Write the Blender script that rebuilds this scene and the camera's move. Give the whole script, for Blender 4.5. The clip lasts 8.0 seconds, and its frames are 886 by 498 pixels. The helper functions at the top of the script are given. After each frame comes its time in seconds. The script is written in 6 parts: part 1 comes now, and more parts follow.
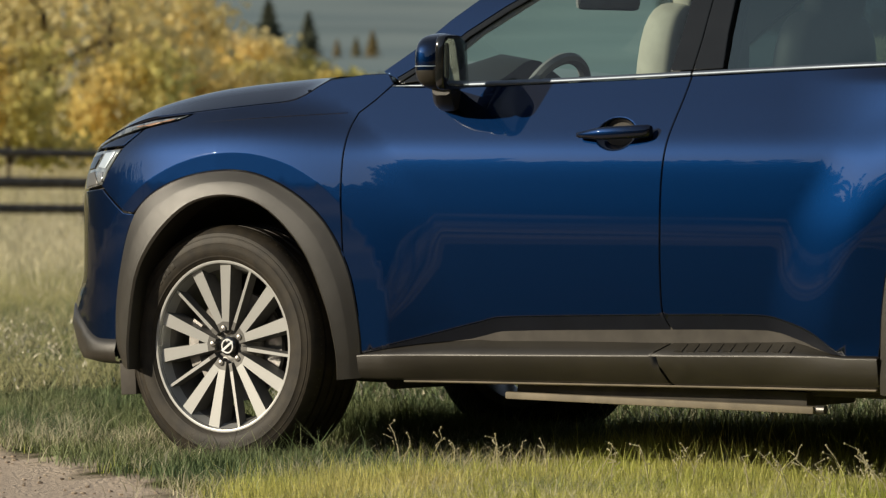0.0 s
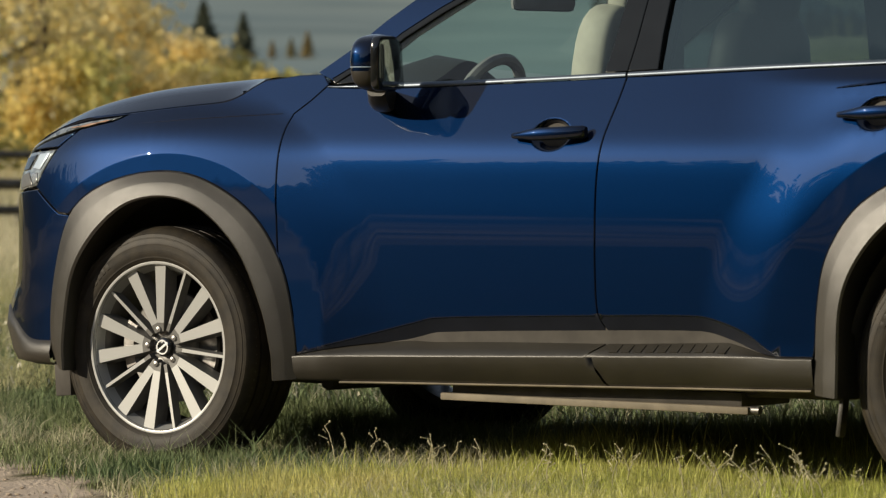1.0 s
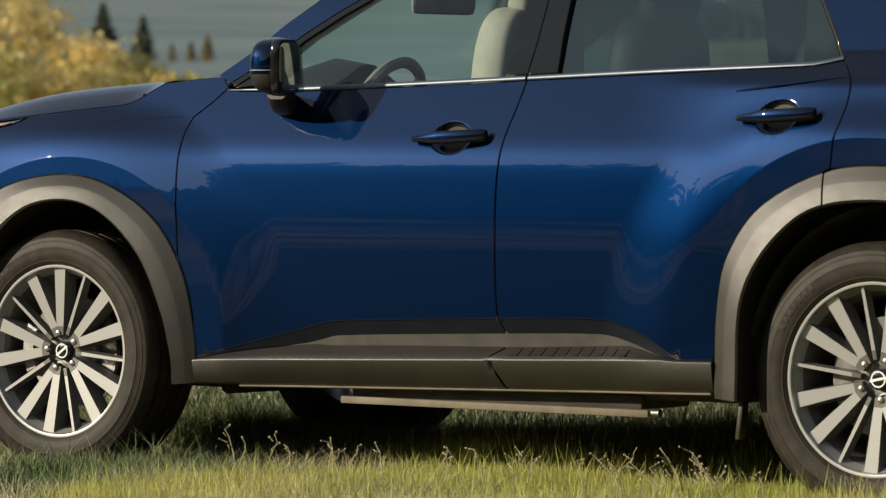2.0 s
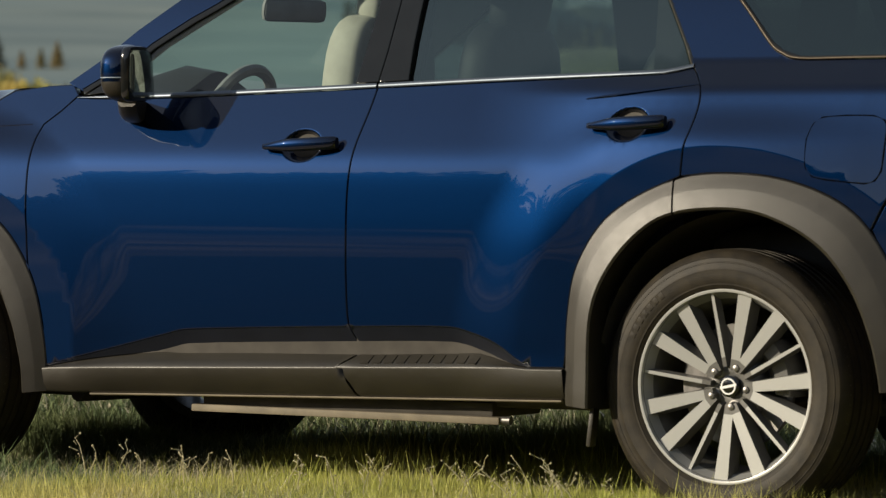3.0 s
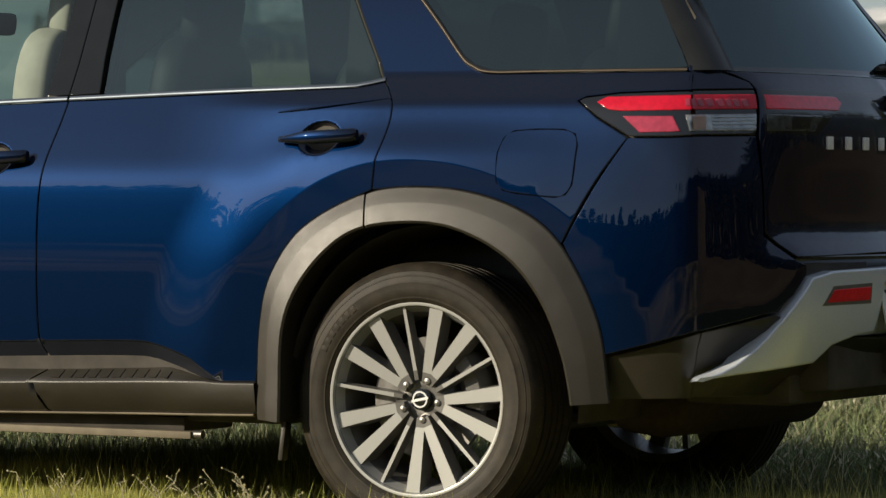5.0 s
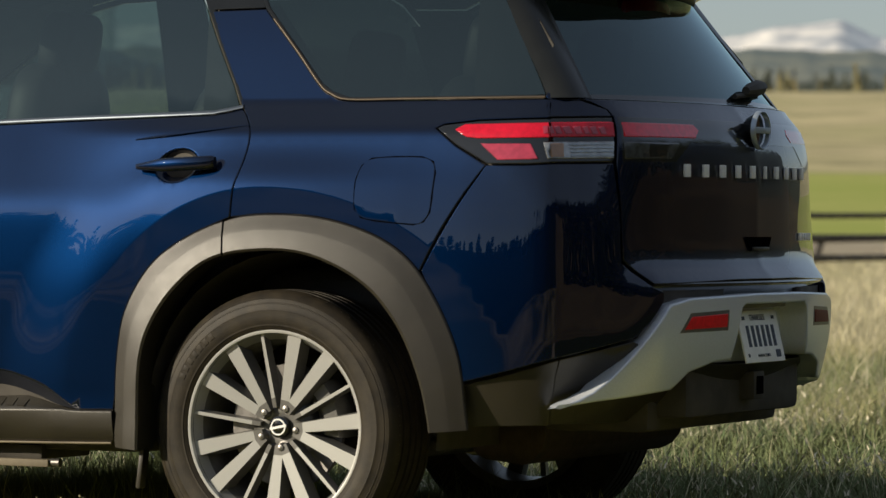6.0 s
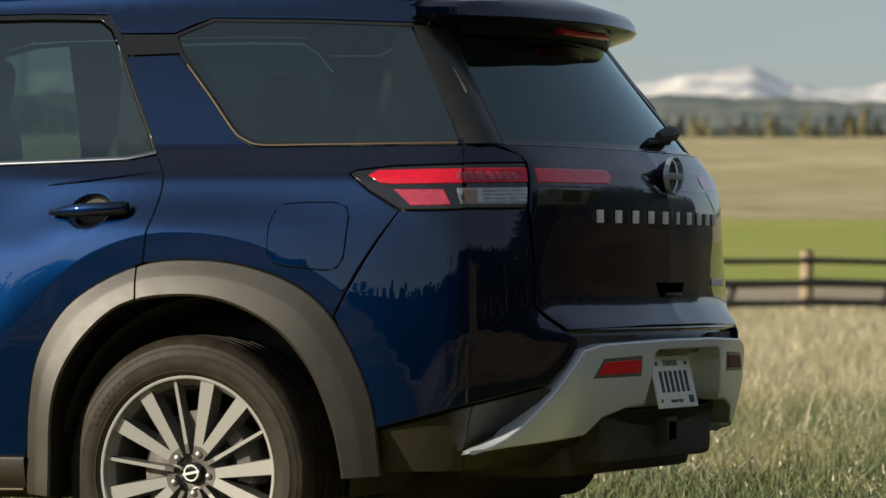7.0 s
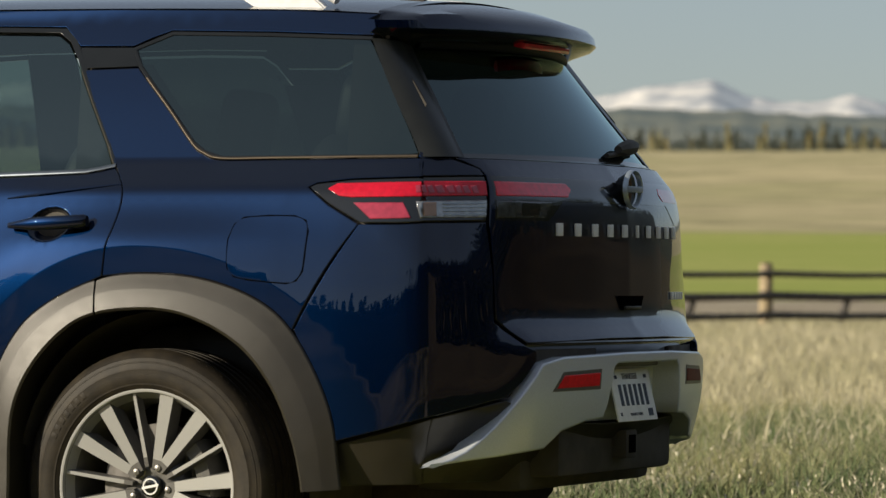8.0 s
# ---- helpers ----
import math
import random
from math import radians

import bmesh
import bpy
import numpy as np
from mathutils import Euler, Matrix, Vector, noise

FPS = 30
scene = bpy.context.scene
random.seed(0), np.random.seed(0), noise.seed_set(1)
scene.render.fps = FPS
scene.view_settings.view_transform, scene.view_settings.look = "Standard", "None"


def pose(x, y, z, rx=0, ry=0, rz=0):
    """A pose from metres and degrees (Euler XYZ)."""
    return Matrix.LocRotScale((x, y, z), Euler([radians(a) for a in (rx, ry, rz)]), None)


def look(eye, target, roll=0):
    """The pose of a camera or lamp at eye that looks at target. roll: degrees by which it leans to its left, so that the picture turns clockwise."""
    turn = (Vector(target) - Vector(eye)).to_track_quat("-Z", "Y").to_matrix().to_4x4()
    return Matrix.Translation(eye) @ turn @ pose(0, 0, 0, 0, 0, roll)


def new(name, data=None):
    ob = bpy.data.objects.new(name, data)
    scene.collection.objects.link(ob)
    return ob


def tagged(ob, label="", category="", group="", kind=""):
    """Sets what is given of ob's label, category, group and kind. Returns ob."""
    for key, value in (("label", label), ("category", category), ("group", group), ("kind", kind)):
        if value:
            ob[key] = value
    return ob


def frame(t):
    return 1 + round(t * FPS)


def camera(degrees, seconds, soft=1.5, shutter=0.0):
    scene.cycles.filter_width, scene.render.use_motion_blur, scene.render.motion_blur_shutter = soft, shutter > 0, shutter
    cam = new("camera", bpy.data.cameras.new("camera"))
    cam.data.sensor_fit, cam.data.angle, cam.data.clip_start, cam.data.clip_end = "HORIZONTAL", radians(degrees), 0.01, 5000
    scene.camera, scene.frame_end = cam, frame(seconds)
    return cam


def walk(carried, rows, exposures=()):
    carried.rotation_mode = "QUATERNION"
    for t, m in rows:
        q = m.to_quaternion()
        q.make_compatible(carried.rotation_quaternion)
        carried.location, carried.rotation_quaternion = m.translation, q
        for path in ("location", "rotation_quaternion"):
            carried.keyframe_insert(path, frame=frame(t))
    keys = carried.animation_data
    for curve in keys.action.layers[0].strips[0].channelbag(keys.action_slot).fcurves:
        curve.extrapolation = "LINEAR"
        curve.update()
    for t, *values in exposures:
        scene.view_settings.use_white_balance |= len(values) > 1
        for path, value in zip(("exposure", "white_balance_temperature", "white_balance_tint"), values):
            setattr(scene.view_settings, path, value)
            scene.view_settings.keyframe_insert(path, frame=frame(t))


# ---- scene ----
cam = camera(11.990, 8.0, soft=1.3)
EYE = (5.485, -11.321, 0.953)
LEAN = -0.24
# seconds, turn to the left of +y, tilt up
ROWS = [
    (0.0, 35.916, -1.164),
    (0.5, 35.518, -1.141),
    (1.0, 35.035, -1.148),
    (1.2, 34.835, -1.148),
    (2.3, 33.129, -1.050),
    (2.5, 32.738, -1.012),
    (3.0, 31.654, -0.987),
    (3.5, 30.557, -0.987),
    (4.0, 29.500, -0.964),
    (4.5, 28.426, -0.914),
    (4.7, 28.035, -0.868),
    (5.8, 25.942, -0.497),
    (6.0, 25.543, -0.405),
    (6.5, 24.800, -0.020),
    (7.0, 24.365, 0.220),
    (7.5, 24.006, 0.327),
    (8.0, 23.814, 0.403),
]
walk(cam, [(t, pose(*EYE, 90 + tilt, LEAN, turn)) for t, turn, tilt in ROWS])
cam.data.dof.use_dof = True
cam.data.dof.focus_distance = 13.2
cam.data.dof.aperture_fstop = 6.6

# ---- light ----
SUN_TURN, SUN_UP = 46.0, 18.5          # degrees from -y towards the car's nose, and above the ground
to_sun = Vector((-math.sin(radians(SUN_TURN)) * math.cos(radians(SUN_UP)), -math.cos(radians(SUN_TURN)) * math.cos(radians(SUN_UP)), math.sin(radians(SUN_UP))))
world = bpy.data.worlds.new("sky")
scene.world = world
world.use_nodes = True
wn = world.node_tree
sky = wn.nodes.new("ShaderNodeTexSky")
sky.sky_type, sky.sun_disc = "NISHITA", False
sky.sun_elevation = radians(SUN_UP)
sky.sun_rotation = math.atan2(to_sun.x, to_sun.y)
sky.altitude, sky.air_density, sky.dust_density, sky.ozone_density = 1500.0, 1.0, 2.0, 1.6
wn.nodes["Background"].inputs["Strength"].default_value = 0.107
haze = wn.nodes.new("ShaderNodeHueSaturation")
haze.inputs["Saturation"].default_value = 0.95
wn.links.new(sky.outputs[0], haze.inputs["Color"])
veil = wn.nodes.new("ShaderNodeMix")            # thin even cloud over the whole sky
veil.data_type = "RGBA"
veil.inputs["Factor"].default_value = 0.48
veil.inputs[7].default_value = (3.0, 3.2, 3.45, 1)
wn.links.new(haze.outputs[0], veil.inputs[6])
wn.links.new(veil.outputs[2], wn.nodes["Background"].inputs["Color"])
sun = new("sun", bpy.data.lights.new("sun", "SUN"))
sun.data.energy, sun.data.angle, sun.data.color = 5.0, radians(0.6), (1.0, 0.88, 0.68)
sun.matrix_world = look(to_sun * 50, (0, 0, 0))


# ---- materials ----
def material(name, colour, rough=0.5, metal=0.0, spec=0.5, coat=0.0, coat_rough=0.03, vary=0.0, scale=20.0, bump=0.0, bump_scale=120.0, rough_vary=0.0, per_island=0.0, second=None):
    m = bpy.data.materials.new(name)
    m.use_nodes = True
    nt = m.node_tree
    b = nt.nodes["Principled BSDF"]
    b.inputs["Base Color"].default_value = (*colour, 1)
    b.inputs["Roughness"].default_value = rough
    b.inputs["Metallic"].default_value = metal
    b.inputs["Specular IOR Level"].default_value = spec
    b.inputs["Coat Weight"].default_value = coat
    b.inputs["Coat Roughness"].default_value = coat_rough
    geo = nt.nodes.new("ShaderNodeTexCoord")
    if vary or second:
        n1 = nt.nodes.new("ShaderNodeTexNoise")
        n1.inputs["Scale"].default_value = scale
        n1.inputs["Detail"].default_value = 6
        nt.links.new(geo.outputs["Object"], n1.inputs["Vector"])
        ramp = nt.nodes.new("ShaderNodeMapRange")
        ramp.inputs["From Min"].default_value, ramp.inputs["From Max"].default_value = 0.35, 0.65
        nt.links.new(n1.outputs["Fac"], ramp.inputs["Value"])
        mix = nt.nodes.new("ShaderNodeMix")
        mix.data_type = "RGBA"
        nt.links.new(ramp.outputs[0], mix.inputs["Factor"])
        two = second or tuple(c * (1 - vary) for c in colour)
        one = colour if second else tuple(min(1, c * (1 + vary)) for c in colour)
        mix.inputs[6].default_value, mix.inputs[7].default_value = (*one, 1), (*two, 1)
        last = mix.outputs[2]
        if per_island:
            hsv = nt.nodes.new("ShaderNodeHueSaturation")
            g = nt.nodes.new("ShaderNodeNewGeometry")
            mr = nt.nodes.new("ShaderNodeMapRange")
            mr.inputs["To Min"].default_value, mr.inputs["To Max"].default_value = 1 - per_island, 1 + per_island
            nt.links.new(g.outputs["Random Per Island"], mr.inputs["Value"])
            nt.links.new(mr.outputs[0], hsv.inputs["Value"])
            nt.links.new(last, hsv.inputs["Color"])
            last = hsv.outputs[0]
        nt.links.new(last, b.inputs["Base Color"])
    if rough_vary:
        n2 = nt.nodes.new("ShaderNodeTexNoise")
        n2.inputs["Scale"].default_value = scale * 3
        nt.links.new(geo.outputs["Object"], n2.inputs["Vector"])
        mr = nt.nodes.new("ShaderNodeMapRange")
        mr.inputs["To Min"].default_value, mr.inputs["To Max"].default_value = max(0, rough - rough_vary), rough + rough_vary
        nt.links.new(n2.outputs["Fac"], mr.inputs["Value"])
        nt.links.new(mr.outputs[0], b.inputs["Roughness"])
    if bump:
        n3 = nt.nodes.new("ShaderNodeTexNoise")
        n3.inputs["Scale"].default_value = bump_scale
        n3.inputs["Detail"].default_value = 4
        nt.links.new(geo.outputs["Object"], n3.inputs["Vector"])
        bp = nt.nodes.new("ShaderNodeBump")
        bp.inputs["Strength"].default_value = bump
        bp.inputs["Distance"].default_value = 0.01
        nt.links.new(n3.outputs["Fac"], bp.inputs["Height"])
        nt.links.new(bp.outputs[0], b.inputs["Normal"])
    return m


def pane_material(name, tint, ior=1.5, shine=(1.0, 1.0, 1.0)):
    """Thin glass: what lies behind, tinted, and a clear reflection."""
    m = bpy.data.materials.new(name)
    m.use_nodes = True
    nt = m.node_tree
    nt.nodes.remove(nt.nodes["Principled BSDF"])
    clear, gloss = nt.nodes.new("ShaderNodeBsdfTransparent"), nt.nodes.new("ShaderNodeBsdfGlossy")
    clear.inputs[0].default_value = (*tint, 1)
    gloss.inputs["Roughness"].default_value = 0.015
    gloss.inputs["Color"].default_value = (*shine, 1)
    lw, mix = nt.nodes.new("ShaderNodeLayerWeight"), nt.nodes.new("ShaderNodeMixShader")
    lw.inputs["Blend"].default_value = 0.5
    power, scale, add = (nt.nodes.new("ShaderNodeMath") for _ in range(3))
    power.operation, scale.operation, add.operation = "POWER", "MULTIPLY", "ADD"
    base = ((ior - 1) / (ior + 1)) ** 2
    power.inputs[1].default_value, scale.inputs[1].default_value, add.inputs[1].default_value = 5.0, 1 - base, base
    nt.links.new(lw.outputs["Facing"], power.inputs[0])
    nt.links.new(power.outputs[0], scale.inputs[0])
    nt.links.new(scale.outputs[0], add.inputs[0])
    nt.links.new(add.outputs[0], mix.inputs[0])
    nt.links.new(clear.outputs[0], mix.inputs[1])
    nt.links.new(gloss.outputs[0], mix.inputs[2])
    nt.links.new(mix.outputs[0], nt.nodes["Material Output"].inputs["Surface"])
    return m


def clearcoat(m, ior):
    m.node_tree.nodes["Principled BSDF"].inputs["Coat IOR"].default_value = ior


PAINT = material("blue_metallic_paint", (0.0001, 0.0064, 0.0285), rough=0.42, metal=1.0, coat=1.0, coat_rough=0.02, vary=0.10, scale=900, bump=0.045, bump_scale=2.6)
clearcoat(PAINT, 1.57)
CLAD = material("grey_grained_plastic", (0.0200, 0.0168, 0.0108), rough=0.42, spec=0.62, vary=0.12, scale=9, bump=0.10, bump_scale=700, rough_vary=0.06)
BLACK = material("black_plastic", (0.060, 0.054, 0.046), rough=0.65, spec=0.25, vary=0.2, scale=14)
GLOSS = material("gloss_black_trim", (0.010, 0.011, 0.012), rough=0.12, coat=0.6, vary=0.1, scale=8)
TRIM = material("satin_black_pillar", (0.014, 0.016, 0.018), rough=0.10, spec=0.35, vary=0.1, scale=8)
CHROME = material("satin_chrome", (0.44, 0.51, 0.58), rough=0.42, metal=0.55, vary=0.04, scale=30)
SILVER = material("silver_bumper_paint", (0.70, 0.75, 0.82), rough=0.34, metal=0.30, coat=0.4, vary=0.05, scale=300)
RUBBER = material("tyre_rubber", (0.016, 0.0130, 0.0093), rough=0.58, spec=0.28, vary=0.25, scale=22, bump=0.08, bump_scale=240, second=(0.033, 0.026, 0.0165))
ALLOY = material("machined_alloy", (0.47, 0.475, 0.465), rough=0.32, metal=0.5, vary=0.02, scale=500)
POCKET = material("dark_grey_wheel_paint", (0.14, 0.137, 0.13), rough=0.38, metal=0.3, vary=0.1, scale=40)
HUBGREY = material("satin_hub_grey", (0.13, 0.127, 0.12), rough=0.4, metal=0.5, vary=0.1, scale=40)
DUST = material("dusty_grey_metal", (0.19, 0.16, 0.112), rough=0.7, vary=0.2, scale=12)
STEEL = material("brake_steel", (0.24, 0.23, 0.22), rough=0.42, metal=0.9, vary=0.2, scale=40)
RUST = material("rusty_steel", (0.045, 0.03, 0.022), rough=0.7, metal=0.3, vary=0.3, scale=30)
RED = material("red_lamp_lens", (0.60, 0.005, 0.026), rough=0.2, coat=0.25, vary=0.12, scale=60)
DEEPRED = material("dark_red_lens", (0.42, 0.035, 0.07), rough=0.10, coat=1.0, vary=0.15, scale=60)
CLEARLENS = material("ribbed_clear_lens", (0.34, 0.35, 0.35), rough=0.16, metal=0.55, coat=1.0, vary=0.3, scale=55)
AMBER = material("amber_lens", (0.34, 0.20, 0.12), rough=0.15, coat=1.0, vary=0.1, scale=30)
LAMPGLASS = material("headlamp_lens", (0.40, 0.43, 0.43), rough=0.12, metal=0.45, coat=0.8, second=(0.12, 0.135, 0.14), scale=34)
LETTER = material("bright_satin_letters", (0.93, 0.93, 0.92), rough=0.35, metal=0.05, vary=0.04, scale=40)
MIRROR = material("mirror_glass", (0.85, 0.87, 0.86), rough=0.02, metal=1.0)
PLATE = material("white_plate", (0.92, 0.93, 0.92), rough=0.35, vary=0.05, scale=30)
INK = material("dark_blue_print", (0.02, 0.03, 0.06), rough=0.5)
CREAM = material("cream_interior_trim", (0.33, 0.325, 0.28), rough=0.7, vary=0.06, scale=20, bump=0.05, bump_scale=300)
LINING = material("grey_headlining_cloth", (0.22, 0.21, 0.18), rough=0.9, vary=0.06, scale=30)
LEATHER = material("charcoal_seat_leather", (0.055, 0.056, 0.057), rough=0.5, vary=0.15, scale=20, bump=0.1, bump_scale=260)
DASH = material("dark_dashboard", (0.014, 0.015, 0.012), rough=0.6, vary=0.1, scale=20)
PILLAR = material("smoked_pillar_glass", (0.020, 0.021, 0.019), rough=0.28, spec=0.5, vary=0.15, scale=10)
REDBAND = material("smoked_red_lens", (0.78, 0.006, 0.028), rough=0.12, coat=0.8, vary=0.12, scale=60)
REFLEX = material("red_reflector_plastic", (0.80, 0.006, 0.02), rough=0.3, vary=0.1, scale=80)
# far reflector: same red, darkened for the dull brown that it mirrors
DIMREFLEX = material("dimmed_red_reflector_plastic", (0.16, 0.030, 0.016), rough=0.55, spec=0.2, vary=0.1, scale=80)
# dark reflection of the door foot as a colour; also black spoiler plastic
BAND = material("dark_reflection_and_plastic", (0.010, 0.012, 0.019), rough=0.5, spec=0.2, vary=0.1, scale=12)
GROOVE = material("unlit_joint", (0.002, 0.002, 0.0025), rough=1.0, spec=0.0, vary=0.1)
SMOKE = material("smoked_clear_lens", (0.07, 0.075, 0.078), rough=0.14, metal=0.3, coat=1.0, vary=0.3, scale=55)
GRIP = material("grey_wheel_grip", (0.17, 0.175, 0.18), rough=0.6, vary=0.1, scale=20)
PANE = pane_material("pale_green_glass", (0.82, 0.95, 0.91), 1.60)
DARKPANE = pane_material("privacy_glass", (0.11, 0.155, 0.15), 2.25, (0.80, 1.0, 0.95))
QUARTERPANE = pane_material("dark_quarter_glass", (0.050, 0.072, 0.068), 2.05, (0.80, 1.0, 0.95))
REARPANE = pane_material("dark_rear_glass", (0.035, 0.05, 0.055), 2.0, (0.75, 0.95, 1.0))
BELT = material("satin_belt_metal", (0.135, 0.16, 0.195), rough=0.38, metal=0.7, vary=0.05, scale=30)
BRONZE = material("bronze_window_trim", (0.085, 0.067, 0.048), rough=0.45, metal=0.5, vary=0.08, scale=30)
RAIL = material("bright_silver_rail", (0.78, 0.79, 0.80), rough=0.4, metal=0.2, vary=0.05, scale=40)


# ---- mesh helpers ----
from mathutils.geometry import delaunay_2d_cdt


def mesh_of(name, verts, faces, mats, indices=None, smooth=True, normals=None):
    me = bpy.data.meshes.new(name)
    me.from_pydata([tuple(v) for v in verts], [], faces)
    for m in mats:
        me.materials.append(m)
    if indices is not None:
        me.polygons.foreach_set("material_index", indices)
    me.polygons.foreach_set("use_smooth", [smooth] * len(me.polygons))
    me.update()
    if normals is not None:
        me.normals_split_custom_set_from_vertices(normals)
    return me


def child(name, me, parent, label=""):
    ob = new(name, me)
    ob.parent = parent
    if label:
        ob["label"] = label
    return ob


def part(name, bm, mat, parent, label="", smooth=True, sharp=40):
    me = bpy.data.meshes.new(name)
    bmesh.ops.recalc_face_normals(bm, faces=bm.faces)
    for e in bm.edges:
        if len(e.link_faces) == 2 and e.calc_face_angle(0) > radians(sharp):
            e.smooth = False
    for f in bm.faces:
        f.smooth = smooth
    bm.to_mesh(me)
    bm.free()
    for m in mat if isinstance(mat, (list, tuple)) else (mat,):
        me.materials.append(m)
    return child(name, me, parent, label)


def mirrored(ob, parent=None):
    """The same part on the far side."""
    me = ob.data.copy()
    me.transform(Matrix.Diagonal((1, -1, 1, 1)))
    me.flip_normals()
    o = child(ob.name.split(".")[0], me, parent or ob.parent)
    if "label" in ob:
        o["label"] = ob["label"]
    return o


def box(bm, lo, hi, bevel=0.0, turn=None):
    r = bmesh.ops.create_cube(bm, size=1)
    vs = r["verts"]
    c, d = [(a + b) / 2 for a, b in zip(lo, hi)], [b - a for a, b in zip(lo, hi)]
    bmesh.ops.transform(bm, matrix=Matrix.Diagonal((*d, 1)), verts=vs)
    if bevel:
        es = list({e for v in vs for e in v.link_edges})
        g = bmesh.ops.bevel(bm, geom=es, offset=bevel, segments=2, affect="EDGES", profile=0.6)
        vs = list({v for f in g["faces"] for v in f.verts} | {v for v in vs if v.is_valid})
    bmesh.ops.transform(bm, matrix=Matrix.Translation(c) @ (turn or Matrix.Identity(4)), verts=vs)
    return vs


def tube(bm, path, radius, sides=10, radii=None):
    """A round bar along a path, with closed ends."""
    rings = []
    P = [Vector(p) for p in path]
    for i, p in enumerate(P):
        d = (P[min(i + 1, len(P) - 1)] - P[max(i - 1, 0)]).normalized()
        q = d.to_track_quat("Z", "Y")
        r = radii[i] if radii else radius
        rings.append([bm.verts.new(p + q @ Vector((math.cos(k * math.tau / sides) * r, math.sin(k * math.tau / sides) * r, 0))) for k in range(sides)])
    for a, b in zip(rings, rings[1:]):
        for k in range(sides):
            bm.faces.new((a[k], a[(k + 1) % sides], b[(k + 1) % sides], b[k]))
    bm.faces.new(rings[0][::-1])
    bm.faces.new(rings[-1])


def lathe(bm, profile, centre, axis=(0, 1, 0), sides=64, close=False):
    """Turns (along, radius) pairs about an axis through centre."""
    q = Vector(axis).to_track_quat("Z", "Y")
    rings = [[bm.verts.new(Vector(centre) + q @ Vector((math.cos(k * math.tau / sides) * r, math.sin(k * math.tau / sides) * r, a))) for k in range(sides)] for a, r in profile]
    pairs = list(zip(rings, rings[1:])) + ([(rings[-1], rings[0])] if close else [])
    for a, b in pairs:
        for k in range(sides):
            bm.faces.new((a[k], a[(k + 1) % sides], b[(k + 1) % sides], b[k]))
    return rings


# ---- the car's skin ----
def spline(pts, n=8):
    """A smooth line through points of any dimension."""
    out = []
    P = [tuple(2 * a - b for a, b in zip(pts[0], pts[1]))] + list(pts) + [tuple(2 * a - b for a, b in zip(pts[-1], pts[-2]))]
    for i in range(1, len(P) - 2):
        for j in range(n):
            t = j / n
            out.append(tuple(0.5 * (2 * b + (c - a) * t + (2 * a - 5 * b + 4 * c - d) * t * t + (3 * b - a - 3 * c + d) * t ** 3) for a, b, c, d in zip(P[i - 1], P[i], P[i + 1], P[i + 2])))
    out.append(tuple(pts[-1]))
    return out


def smooth_table(pts):
    q = np.array(spline(pts, 12))
    xs = np.linspace(q[0, 0], q[-1, 0], 600)
    ys = np.interp(xs, q[:, 0], q[:, 1])
    ys = np.convolve(np.pad(ys, 8, mode="edge"), np.ones(17) / 17, "valid").tolist()
    lo, step = xs[0], xs[1] - xs[0]

    def value(x):
        k = min(max((x - lo) / step, 0.0), 598.999)
        i = int(k)
        return ys[i] + (ys[i + 1] - ys[i]) * (k - i)
    return value


def ease(a, b, x):
    x = min(1.0, max(0.0, (x - a) / (b - a)))
    return x * x * (3 - 2 * x)


REAR_PLAN = [(0.4, -0.955), (0.6, -0.952), (0.74, -0.941), (0.82, -0.928), (0.858, -0.907), (0.90, -0.862), (0.945, -0.808), (0.995, -0.71), (1.045, -0.52), (1.085, -0.26), (1.10, 0)]
FRONT_PLAN = [(-2.9, -0.955), (-3.2, -0.945), (-3.4, -0.910), (-3.53, -0.850), (-3.64, -0.740), (-3.74, -0.580), (-3.81, -0.35), (-3.84, 0)]


def by_length(plan, start, sign):
    pts = np.array(spline(plan, 10))
    s = start + sign * np.concatenate(([0], np.cumsum(np.hypot(*np.diff(pts, axis=0).T))))
    d = np.gradient(pts, axis=0)
    d /= np.linalg.norm(d, axis=1)[:, None]
    n = np.stack([d[:, 1], -d[:, 0]], 1) * sign
    grid = np.linspace(s[0], s[-1], 500)
    o = np.argsort(s)
    cols = [np.interp(grid, s[o], c[o]).tolist() for c in (pts[:, 0], pts[:, 1], n[:, 0], n[:, 1])]
    return list(zip(*cols)), float(s[0]), float(s[-1])


REAR_ROWS, _, S_REAR = by_length(REAR_PLAN, 0.4, 1)
FRONT_ROWS, _, S_FRONT = by_length(FRONT_PLAN, -2.9, -1)


def contour(s):
    if -2.9 <= s <= 0.4:
        return s, -0.955, 0.0, -1.0
    rows, a, b = (REAR_ROWS, 0.4, S_REAR) if s > 0.4 else (FRONT_ROWS, -2.9, S_FRONT)
    k = min(max((s - a) / (b - a) * 499, 0.0), 498.999)
    i = int(k)
    return tuple(p + (q - p) * (k - i) for p, q in zip(rows[i], rows[i + 1]))


side_off = smooth_table([(0.2, -0.06), (0.30, -0.009), (0.45, -0.0035), (0.52, -0.0014), (0.65, 0.0010), (0.78, 0.0015), (0.90, -0.0037), (0.965, -0.0090), (1.00, -0.0158), (1.03, -0.0258), (1.07, -0.0420), (1.12, -0.0625), (1.25, -0.116), (1.45, -0.196), (1.60, -0.262), (1.72, -0.318)])
shoulder = smooth_table([(0.88, -0.004), (0.965, -0.0085), (1.00, -0.0118), (1.05, -0.0172), (1.10, -0.0240), (1.15, -0.0320), (1.185, -0.0395), (1.205, -0.0510), (1.23, -0.0760), (1.26, -0.1065), (1.285, -0.1320), (1.30, -0.1400)])
